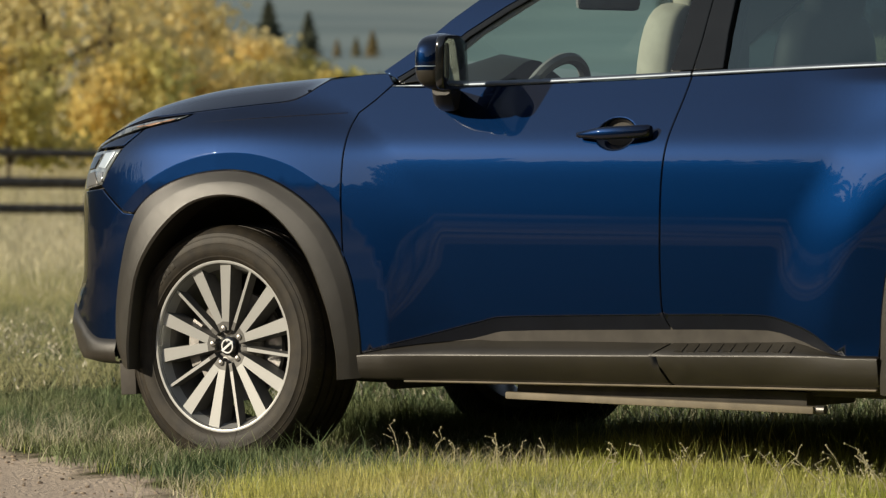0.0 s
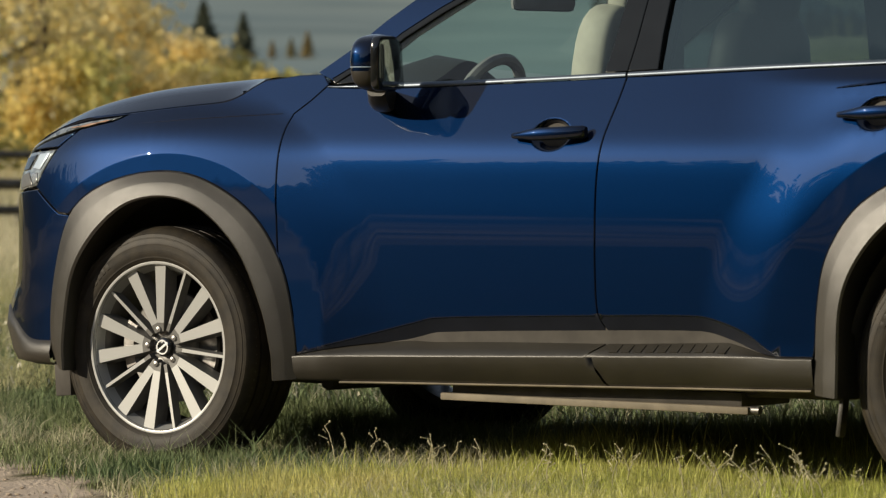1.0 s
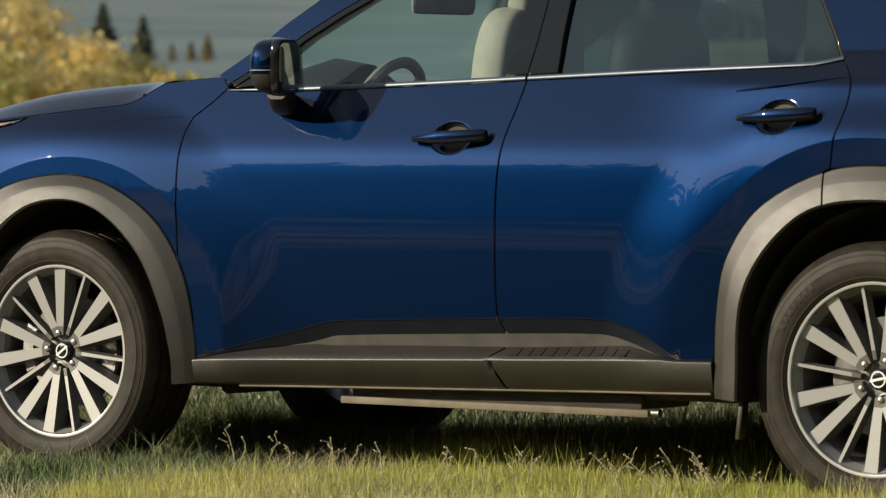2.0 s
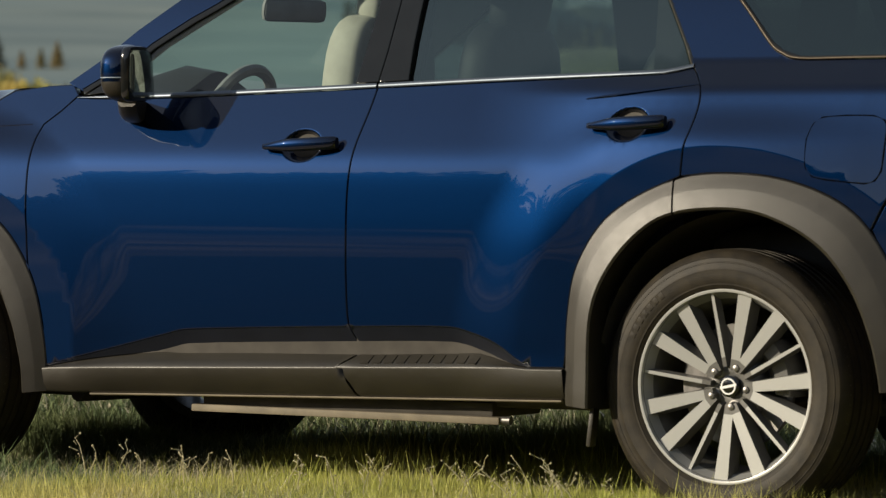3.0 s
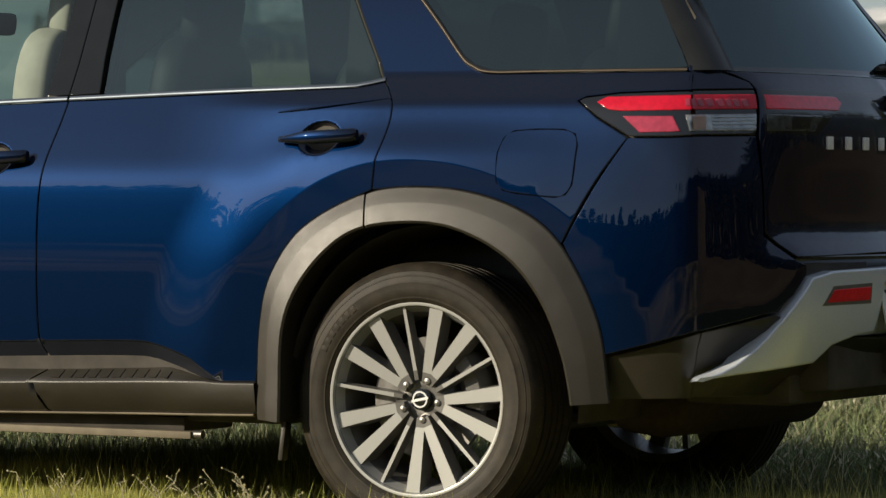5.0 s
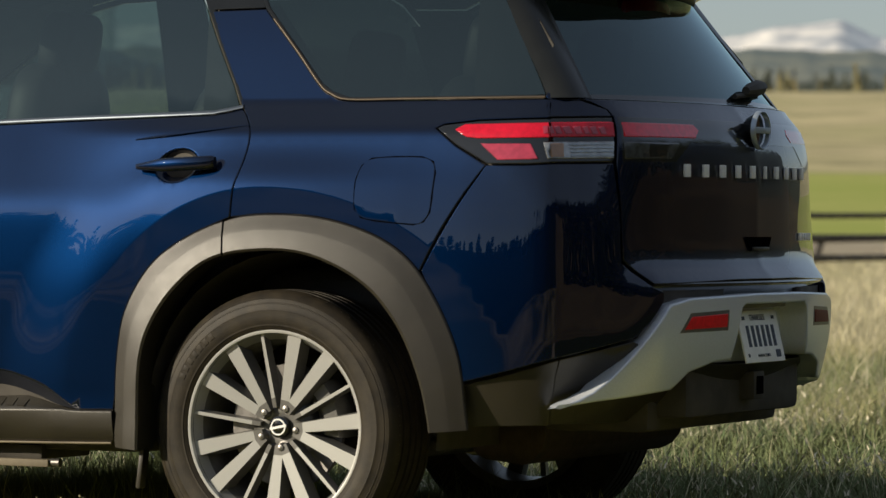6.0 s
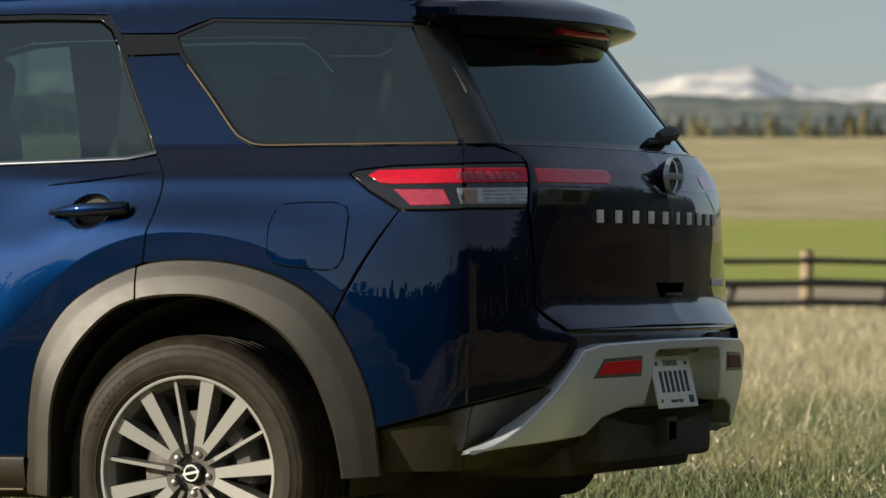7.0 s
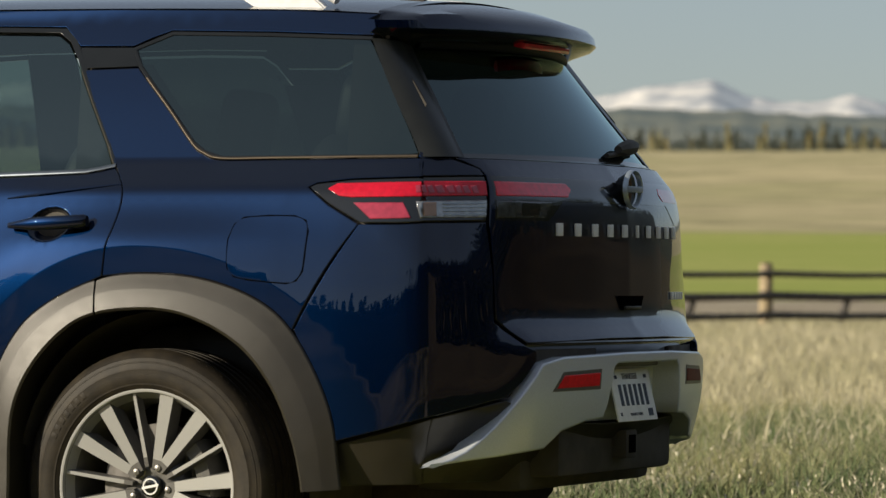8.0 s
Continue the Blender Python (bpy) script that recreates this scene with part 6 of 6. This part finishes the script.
hs *= 1 + 0.75 * ((np.abs(xs + 2.9) < 0.6) & (ys > -1.35) & (ys < -0.85)) * (0.4 + 0.6 * rng.random(len(xs)))
# beyond y 0.1 dark grass is swapped in, shade put into the colour
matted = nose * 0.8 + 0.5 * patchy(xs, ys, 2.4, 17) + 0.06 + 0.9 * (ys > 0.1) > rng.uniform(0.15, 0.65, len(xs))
for name, pick, mat, lean, label in (("short_grass", ~matted, GREEN, 0.5, "short fresh green grass around the wheels"), ("matted_and_shade_grass", matted, SAGE, 1.1, "low matted grey-green grass by the track, and dark grass for shade under the car")):
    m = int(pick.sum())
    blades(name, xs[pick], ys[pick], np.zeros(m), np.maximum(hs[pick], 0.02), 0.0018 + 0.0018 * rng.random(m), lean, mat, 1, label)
n = 80000
xs, ys = rng.uniform(-5.2, 3.2, n), rng.uniform(-3.4, 0.9, n)
keep = np.array([dirt_side(x, y) > rng.uniform(-0.25, 0.3) for x, y in zip(xs, ys)]) & (patchy(xs, ys, 2.1, 31) + 0.35 * patchy(xs, ys, 7.0, 4) > rng.uniform(-0.35, 0.40, n))
xs, ys = xs[keep], ys[keep]
blades("dead_stalks", xs, ys, np.zeros(len(xs)), 0.03 + 0.06 * rng.random(len(xs)), 0.0022 + 0.0016 * rng.random(len(xs)), 1.6, DRY, 2, "dry straw stalks among the green grass")
n = 150000
xs, ys = rng.uniform(-15, 4.5, n), 0.9 + 14 * rng.random(n) ** 1.3
pn = patchy(xs, ys, 0.6, 9)
hs = 0.05 + 0.08 * rng.random(n) + 0.07 * np.clip(pn, -0.5, 1) + 0.010 * np.clip(ys, 0, 12)
# areas where shade is put into the grass: darker colour, lower blades
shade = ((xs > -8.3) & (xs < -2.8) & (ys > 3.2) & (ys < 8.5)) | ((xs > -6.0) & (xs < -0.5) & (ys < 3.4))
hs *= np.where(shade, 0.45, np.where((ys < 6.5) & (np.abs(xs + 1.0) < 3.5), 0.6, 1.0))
tuft_or_shade = patchy(xs, ys * 0.6, 1.1, 23) + 0.5 * patchy(xs, ys, 3.1, 12) + np.where(shade, 1.5, np.where(xs > -3.2, 0.80 + 0.45 * (ys < 5.5), 0.05)) + 0.7 * patchy(xs, ys, 0.23, 61) - 0.055 * ys > rng.uniform(-0.25, 0.25, n)
for name, pick, mat, label in (("meadow_grass", ~tuft_or_shade, DULL, "tall green and straw meadow grass"), ("tufts_and_shade", tuft_or_shade, SAGE, "darker green tufts in the meadow grass, some standing in for shade")):
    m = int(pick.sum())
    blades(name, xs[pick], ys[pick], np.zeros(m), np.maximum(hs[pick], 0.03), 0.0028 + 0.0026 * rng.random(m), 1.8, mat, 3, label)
n = 60000
xs, ys = rng.uniform(-15, 4.5, n), 1.5 + 14 * rng.random(n) ** 0.9
keep = patchy(xs, ys * 0.6, 0.9, 41) + 0.5 * patchy(xs, ys, 2.7, 8) + 0.04 * ys - 0.1 > rng.uniform(-0.3, 0.5, n)
xs, ys = xs[keep], ys[keep]
n = len(xs)
blades("meadow_straw", xs, ys, np.zeros(n), 0.07 + 0.18 * rng.random(n) ** 1.6, 0.0022 + 0.0022 * rng.random(n), 1.9, DRY, 4, "bleached tall grass stems")
n = 50000
xs, ys = rng.uniform(-12, 4.5, n), 1.0 + 12 * rng.random(n) ** 1.1
keep = patchy(xs, ys * 0.7, 1.0, 41) + 0.6 * patchy(xs, ys, 3.3, 77) > rng.uniform(-0.2, 0.5, n)
xs, ys = xs[keep], ys[keep]
n = len(xs)
blades("seed_heads", xs, ys, 0.03 + 0.15 * rng.random(n) ** 1.4, 0.010 + 0.016 * rng.random(n), 0.005 + 0.005 * rng.random(n), 2.2, SEED, 9, "pale seed heads over the meadow grass")
n = 170000
d = np.sqrt(rng.uniform(20 ** 2, 94 ** 2, n))
a = np.radians(rng.uniform(14, 47, n))
xs, ys = EX - d * np.sin(a), EY + d * np.cos(a)
keep = ys > 9
xs, ys, d = xs[keep], ys[keep], d[keep]
zs = np.array([rise(x, y) for x, y in zip(xs, ys)])
blades("dry_field", xs, ys, zs, (0.10 + 0.20 * rng.random(len(xs))) * np.where(d > 60, 0.9, 1), 0.006 + 0.00020 * d, 0.9, DRY, 6, "wide field of dry straw-coloured grass")

# single tall stems over the meadow
n = 260
xs, ys = rng.uniform(-9, 2.5, n), rng.uniform(6, 26, n)
blades("tall_stems", xs, ys, np.zeros(n), rng.uniform(0.35, 0.75, n), 0.004 + 0.003 * rng.random(n), 0.3, DRY, 8, "scattered tall dry stems in the meadow")

# a few leaning weeds beside the car
for k in range(30):
    x, y = -2.2 + 2.0 * random.random(), -0.98 - 0.30 * random.random()
    bm = bmesh.new()
    h = random.uniform(0.09, 0.16)
    dx, dy = random.uniform(-0.10, 0.10), random.uniform(-0.05, 0.05)
    tube(bm, [(x, y, 0), (x + dx * 0.3, y + dy * 0.4, h * 0.55), (x + dx * 0.8 + 0.01, y + dy, h * 0.85), (x + dx, y + dy, h)], 0.002, 5, radii=[0.0022, 0.0018, 0.0015, 0.001])
    for j in range(4):
        t = 0.62 + 0.12 * j
        p = Vector((x + dx * t, y + dy * t, h * t))
        q = p + Vector((random.uniform(-0.025, 0.025), random.uniform(-0.02, 0.02), random.uniform(0.004, 0.018)))
        tube(bm, [p, q], 0.0012, 4)
        vs = bmesh.ops.create_icosphere(bm, subdivisions=1, radius=random.uniform(0.0025, 0.0045))["verts"]
        bmesh.ops.translate(bm, vec=q, verts=vs)
    weed = tagged(new("weed"), "dry branching weed stalk in the grass", "weed", group="weeds beside the car")
    part("stalk", bm, DRY, weed)

# pebbles and clods on the track
bm = bmesh.new()
for k in range(700):
    x, y = random.uniform(-4.6, -1.0), random.uniform(-3.2, -0.9)
    if dirt_side(x, y) > 0.05:
        continue
    r = random.uniform(0.002, 0.009) * (1.6 if random.random() < 0.06 else 1)
    vs = bmesh.ops.create_icosphere(bm, subdivisions=1, radius=r)["verts"]
    bmesh.ops.transform(bm, matrix=Matrix.Translation((x, y, -0.016)) @ Matrix.Diagonal((random.uniform(0.8, 1.7), random.uniform(0.8, 1.5), 0.6, 1)) @ Euler((0, 0, random.uniform(0, 3))).to_matrix().to_4x4(), verts=vs)
me = bpy.data.meshes.new("pebbles")
bm.to_mesh(me)
bm.free()
me.materials.append(DIRT)
tagged(new("pebbles", me), "small pebbles and clods on the dirt track", "pebbles", kind="stuff")

# ---- fence ----
WOOD = material("weathered_fence_wood", (0.46, 0.37, 0.24), rough=0.85, vary=0.3, scale=12, bump=0.3, bump_scale=60)
POLE = material("grey_fence_rail", (0.115, 0.105, 0.095), rough=0.85, vary=0.3, scale=8, bump=0.3, bump_scale=50)
FA, FB = Vector((-36.5, 28.4)), Vector((-16.6, 75.2))
span = (FB - FA).length
step = 4.33
start = (Vector((-21.22, 64.34)) - FA).length % step
fence = tagged(new("fence"), "rustic post and rail fence of weathered wood across the meadow", "fence")
k = 0
along = (FB - FA).normalized()
posts = []
while start + k * step < span:
    p = FA + along * (start + k * step)
    posts.append(p)
    z = rise(p.x, p.y)
    bm = bmesh.new()
    h = 1.28 + 0.04 * math.sin(k * 2.1)
    tube(bm, [(p.x, p.y, z - 0.2), (p.x + 0.01, p.y, z + h - 0.03), (p.x + 0.01, p.y, z + h)], 0.125, 12, radii=[0.14, 0.125, 0.105])
    part("fence_post", bm, WOOD, fence)
    k += 1
for p, q in zip(posts, posts[1:]):
    for h, r in ((1.06, 0.062), (0.64, 0.085), (0.27, 0.075)):
        bm = bmesh.new()
        d = along * 0.25
        side = Vector((along.y, -along.x)) * 0.12
        z1, z2 = rise(p.x, p.y), rise(q.x, q.y)
        m = (p + q) / 2
        tube(bm, [(p.x - d.x + side.x, p.y - d.y + side.y, z1 + h + 0.02), (m.x + side.x, m.y + side.y, (z1 + z2) / 2 + h - 0.015), (q.x + d.x + side.x, q.y + d.y + side.y, z2 + h)], r, 8, radii=[r, r * 0.92, r * 0.8])
        part("fence_rail", bm, POLE, fence)
    m = p * 0.5 + q * 0.5
    z = rise(m.x, m.y)
    bm = bmesh.new()
    tube(bm, [(m.x - 0.1, m.y, z - 0.1), (m.x + 0.12, m.y, z + 0.62)], 0.09, 8)
    part("fence_brace", bm, POLE, fence)

# ---- trees ----
BARK = material("grey_brown_bark", (0.11, 0.08, 0.055), rough=0.9, vary=0.3, scale=5, bump=0.5, bump_scale=20)
GOLD = material("autumn_gold_leaves", (0.93, 0.79, 0.40), rough=0.7, spec=0.2, second=(0.84, 0.76, 0.43), scale=0.45, per_island=0.10)
OLIVE = material("olive_autumn_leaves", (0.58, 0.57, 0.22), rough=0.7, spec=0.2, second=(0.74, 0.58, 0.22), scale=0.5, per_island=0.25)
NEEDLE = material("dark_conifer_needles", (0.030, 0.044, 0.026), rough=0.8, spec=0.2, second=(0.05, 0.06, 0.035), scale=0.3, per_island=0.35)
# conifer needles paled, the haze over them put into the colour
HAZYPINE = material("haze_paled_needles", (0.100, 0.112, 0.076), rough=0.85, spec=0.15, second=(0.15, 0.15, 0.09), scale=0.3, per_island=0.3)
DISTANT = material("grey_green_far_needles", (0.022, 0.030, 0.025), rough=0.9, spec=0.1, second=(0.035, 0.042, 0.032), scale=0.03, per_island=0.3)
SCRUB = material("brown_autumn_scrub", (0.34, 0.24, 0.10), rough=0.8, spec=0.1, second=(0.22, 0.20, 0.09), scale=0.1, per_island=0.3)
# ridge trees: needle colours lightened to hold the distance haze
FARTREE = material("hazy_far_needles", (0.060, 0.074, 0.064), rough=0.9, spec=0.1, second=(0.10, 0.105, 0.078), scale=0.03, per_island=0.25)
LARCH = material("yellow_larch_needles", (0.46, 0.39, 0.19), rough=0.8, spec=0.2, second=(0.36, 0.33, 0.17), scale=0.2, per_island=0.3)


for m in (GOLD, OLIVE, LARCH, GREEN, DULL, DRY):
    nt = m.node_tree
    p = nt.nodes["Principled BSDF"]
    tr, mx = nt.nodes.new("ShaderNodeBsdfTranslucent"), nt.nodes.new("ShaderNodeMixShader")
    mx.inputs[0].default_value = 0.62 if m in (GOLD, OLIVE) else 0.4
    nt.links.new(p.inputs["Base Color"].links[0].from_socket, tr.inputs["Color"])
    nt.links.new(p.outputs[0], mx.inputs[1])
    nt.links.new(tr.outputs[0], mx.inputs[2])
    nt.links.new(mx.outputs[0], nt.nodes["Material Output"].inputs["Surface"])


def leaf_cloud(name, centres, size, mat, seed):
    """Many small folded leaf clumps at given places."""
    g = np.random.default_rng(seed)
    n = len(centres)
    u = g.normal(size=(n, 3))
    u /= np.linalg.norm(u, axis=1)[:, None]
    w = np.cross(u, g.normal(size=(n, 3)))
    w /= np.linalg.norm(w, axis=1)[:, None]
    s = size * g.uniform(0.5, 1.3, n)[:, None]
    c = np.asarray(centres)
    v = np.stack([c - u * s, c + w * s * 0.55, c + u * s, c - w * s * 0.55], 1).reshape(-1, 3)
    k = np.arange(n)[:, None] * 4
    f = (k + [0, 1, 2, 3]).tolist()
    me = bpy.data.meshes.new(name)
    me.from_pydata(v.tolist(), [], f)
    me.materials.append(mat)
    return me


def broadleaf(x, y, h, spread, mat, seed, leaves=3600, size=0.17, label="golden autumn cottonwood tree behind the fence"):
    g = np.random.default_rng(seed)
    z = rise(x, y)
    tree = tagged(new("tree"), label, "tree", group="autumn trees")
    bm = bmesh.new()
    tube(bm, [(x, y, z - 0.2), (x + 0.05 * h * g.normal() * 0.3, y, z + h * 0.25), (x + g.normal() * 0.04 * h, y, z + h * 0.6), (x + g.normal() * 0.05 * h, y, z + h * 0.9)], 0.1, 8, radii=[0.035 * h, 0.026 * h, 0.014 * h, 0.004 * h])
    ends = []
    for k in range(13):
        t = 0.14 + 0.72 * g.random()
        a = g.uniform(0, math.tau)
        r = spread * (0.55 + 0.5 * g.random()) * (1.1 - 0.6 * t)
        b = Vector((x, y, z + h * t))
        e = b + Vector((math.cos(a) * r, math.sin(a) * r, h * g.uniform(0.05, 0.20)))
        m = (b + e) / 2 + Vector((0, 0, h * 0.03))
        tube(bm, [b, m, e], 0.03, 5, radii=[0.011 * h, 0.007 * h, 0.002 * h])
        ends += [e, m, (m + e) / 2]
    part("trunk", bm, BARK, tree)
    pick = g.integers(0, len(ends), leaves)
    cs = np.array([list(ends[i]) for i in pick]) + g.normal(size=(leaves, 3)) * np.array([spread * 0.22, spread * 0.22, h * 0.075])
    cs[:, 2] = np.maximum(cs[:, 2], z + 0.05 * h)
    child("crown", leaf_cloud("crown", cs, size, mat, seed + 1), tree)
    return tree


def at(a, d):
    return EX - d * math.sin(radians(a)), EY + d * math.cos(radians(a))


for i, (a, d, h, sp, mat) in enumerate(((43.4, 88, 9.5, 3.4, GOLD), (42.2, 96, 8.5, 3.0, GOLD), (41.25, 84, 7.0, 2.6, GOLD), (40.5, 100, 8.0, 2.6, GOLD), (39.75, 118, 5.2, 2.0, OLIVE), (39.2, 100, 3.2, 1.6, GOLD), (38.75, 110, 2.6, 1.6, GOLD), (38.25, 104, 1.7, 1.4, OLIVE), (37.75, 118, 1.7, 1.4, OLIVE), (37.3, 116, 1.2, 1.1, OLIVE), (41.8, 74, 2.6, 1.5, OLIVE), (40.2, 80, 2.2, 1.4, OLIVE), (39.3, 92, 2.0, 1.3, OLIVE), (44.6, 95, 10, 3.4, GOLD), (45.9, 84, 9, 3.0, GOLD))):
    x, y = at(a, d)
    broadleaf(x, y, h, sp, mat, 40 + i, label="golden autumn cottonwood tree behind the fence" if mat is GOLD else "olive-brown autumn bush behind the fence", leaves=3600 if h > 5 else 2400, size=0.14 if h > 5 else 0.11)


def conifer_points(g, x, y, z, h, n, girth=0.19):
    t = g.random(n) ** 0.8
    r = (1 - t) ** 0.8 * h * girth * (0.35 + 0.65 * g.random(n)) * (0.8 + 0.35 * np.sin(t * 46 + g.random() * 6))
    a = g.uniform(0, math.tau, n)
    return np.stack([x + np.cos(a) * r, y + np.sin(a) * r, z + h * (0.06 + 0.94 * t) - r * 0.35], 1)


def conifer(x, y, h, mat, seed, leaves=1500, label="dark green conifer"):
    g = np.random.default_rng(seed)
    z = rise(x, y)
    tree = tagged(new("conifer"), label, "tree", group="conifers")
    bm = bmesh.new()
    tube(bm, [(x, y, z - 0.3), (x, y, z + h * 0.5), (x, y, z + h)], 0.1, 7, radii=[0.02 * h, 0.012 * h, 0.002 * h])
    part("trunk", bm, BARK, tree)
    child("crown", leaf_cloud("crown", conifer_points(g, x, y, z, h, leaves, 0.38), h * 0.055, mat, seed), tree)


for i, (a, d, h) in enumerate(((38.29, 420, 5.7), (37.75, 430, 4.5), (37.36, 440, 1.9), (37.10, 450, 2.3), (36.88, 445, 2.9))):
    if h > 4:
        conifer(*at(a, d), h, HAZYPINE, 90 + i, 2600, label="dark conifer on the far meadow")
    else:
        conifer(*at(a, d), h, SCRUB, 90 + i, 1200, label="small brown larch below the hillside")


def far_woods(name, spots, mat, seed, label):
    """A distant wood: many small conifers in one mesh."""
    g = np.random.default_rng(seed)
    pts = np.concatenate([conifer_points(g, x, y, rise(x, y) - 0.5, h, k) for x, y, h, k in spots])
    size = float(np.mean([s[2] for s in spots])) * 0.085
    tagged(new(name, leaf_cloud(name, pts, size, mat, seed)), label, "trees", kind="stuff")


g = np.random.default_rng(11)
spots = [(*at(g.uniform(14, 33), g.uniform(780, 1080)), g.uniform(3.5, 7.5), 40) for k in range(1900)]
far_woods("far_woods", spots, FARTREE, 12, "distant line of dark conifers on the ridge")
spots = [(*at(g.uniform(14, 30), g.uniform(740, 860)), g.uniform(3.5, 6.5), 80) for k in range(100)]
far_woods("larch_woods", spots, LARCH, 13, "yellow autumn larches along the ridge")
# woods behind the camera, which the paint mirrors
spots = []
for k in range(1000):
    a = g.uniform(80, 350)
    d = g.uniform(240, 430)
    low = 0.55 if 155 < a < 240 else 1.0
    spots.append((*at(a, d), low * (g.uniform(10, 18) + 11 * g.random() ** 3), 100))
for k in range(170):
    spots.append((*at(g.uniform(126, 157), g.uniform(395, 440)), g.uniform(5, 13) + 13 * g.random() ** 3, 100))
far_woods("meadow_edge_woods", spots, NEEDLE, 15, "dark conifer wood at the meadow's edge")
# a nearer wood on the side that the tailgate faces
spots = []
for k in range(420):
    a = g.uniform(252, 352)
    spots.append((*at(a, g.uniform(120, 190)), g.uniform(9, 15), 130))
far_woods("side_woods", spots, DISTANT, 16, "dark conifer wood beside the meadow")
spots = [(*at(g.uniform(35.3, 39.4), g.uniform(135, 210)), g.uniform(0.8, 1.7), 120) for k in range(120)]
far_woods("scrub", spots, SCRUB, 18, "brown autumn scrub below the hillside")
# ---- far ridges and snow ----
# both ridges emit a little light in place of distance haze
ROCKSNOW = ground_material("snowy_rock_in_haze", (0.72, 0.67, 0.60), (0.26, 0.27, 0.29), (0.44, 0.43, 0.42), 0.022, 0.1, 0.07, haze_glow=(0.16, 0.175, 0.182))
BLUEHILL = ground_material("wooded_ridge_in_haze", (0.08, 0.088, 0.07), (0.19, 0.175, 0.115), (0.05, 0.06, 0.055), 0.012, 0.1, 0.05, haze_glow=(0.075, 0.092, 0.095))


def ridge(name, d, depth, height, a0, a1, mat, label, seed, rough):
    rows = []
    n = int(14 * (a1 - a0))
    for k in range(n + 1):
        a = a0 + (a1 - a0) * k / n
        h = height(a) * (1 + rough * (noise.noise(Vector((a * 1.3, seed, 0))) + 0.5 * noise.noise(Vector((a * 4.1, seed, 1))) + 0.12 * noise.noise(Vector((a * 11, seed, 2)))))
        row = []
        for j in range(13):
            t = j / 12
            x, y = at(a, d - depth + depth * t)
            w = ease(0, 1, t)
            row.append((x, y, h * w * (1 + 0.014 * noise.noise(Vector((a * 3, t * 3, seed))) + 0.004 * noise.noise(Vector((a * 19, t * 7, seed)))) if j else -20))
        x, y = at(a, d + 60)
        row.append((x, y, -20))
        rows.append(row)
    nr, nc = len(rows), len(rows[0])
    v = [p for r in rows for p in r]
    f = [(i * nc + j, (i + 1) * nc + j, (i + 1) * nc + j + 1, i * nc + j + 1) for i in range(nr - 1) for j in range(nc - 1)]
    tagged(new(name, mesh_of(name, v, f, [mat])), label, "mountain", kind="structure")


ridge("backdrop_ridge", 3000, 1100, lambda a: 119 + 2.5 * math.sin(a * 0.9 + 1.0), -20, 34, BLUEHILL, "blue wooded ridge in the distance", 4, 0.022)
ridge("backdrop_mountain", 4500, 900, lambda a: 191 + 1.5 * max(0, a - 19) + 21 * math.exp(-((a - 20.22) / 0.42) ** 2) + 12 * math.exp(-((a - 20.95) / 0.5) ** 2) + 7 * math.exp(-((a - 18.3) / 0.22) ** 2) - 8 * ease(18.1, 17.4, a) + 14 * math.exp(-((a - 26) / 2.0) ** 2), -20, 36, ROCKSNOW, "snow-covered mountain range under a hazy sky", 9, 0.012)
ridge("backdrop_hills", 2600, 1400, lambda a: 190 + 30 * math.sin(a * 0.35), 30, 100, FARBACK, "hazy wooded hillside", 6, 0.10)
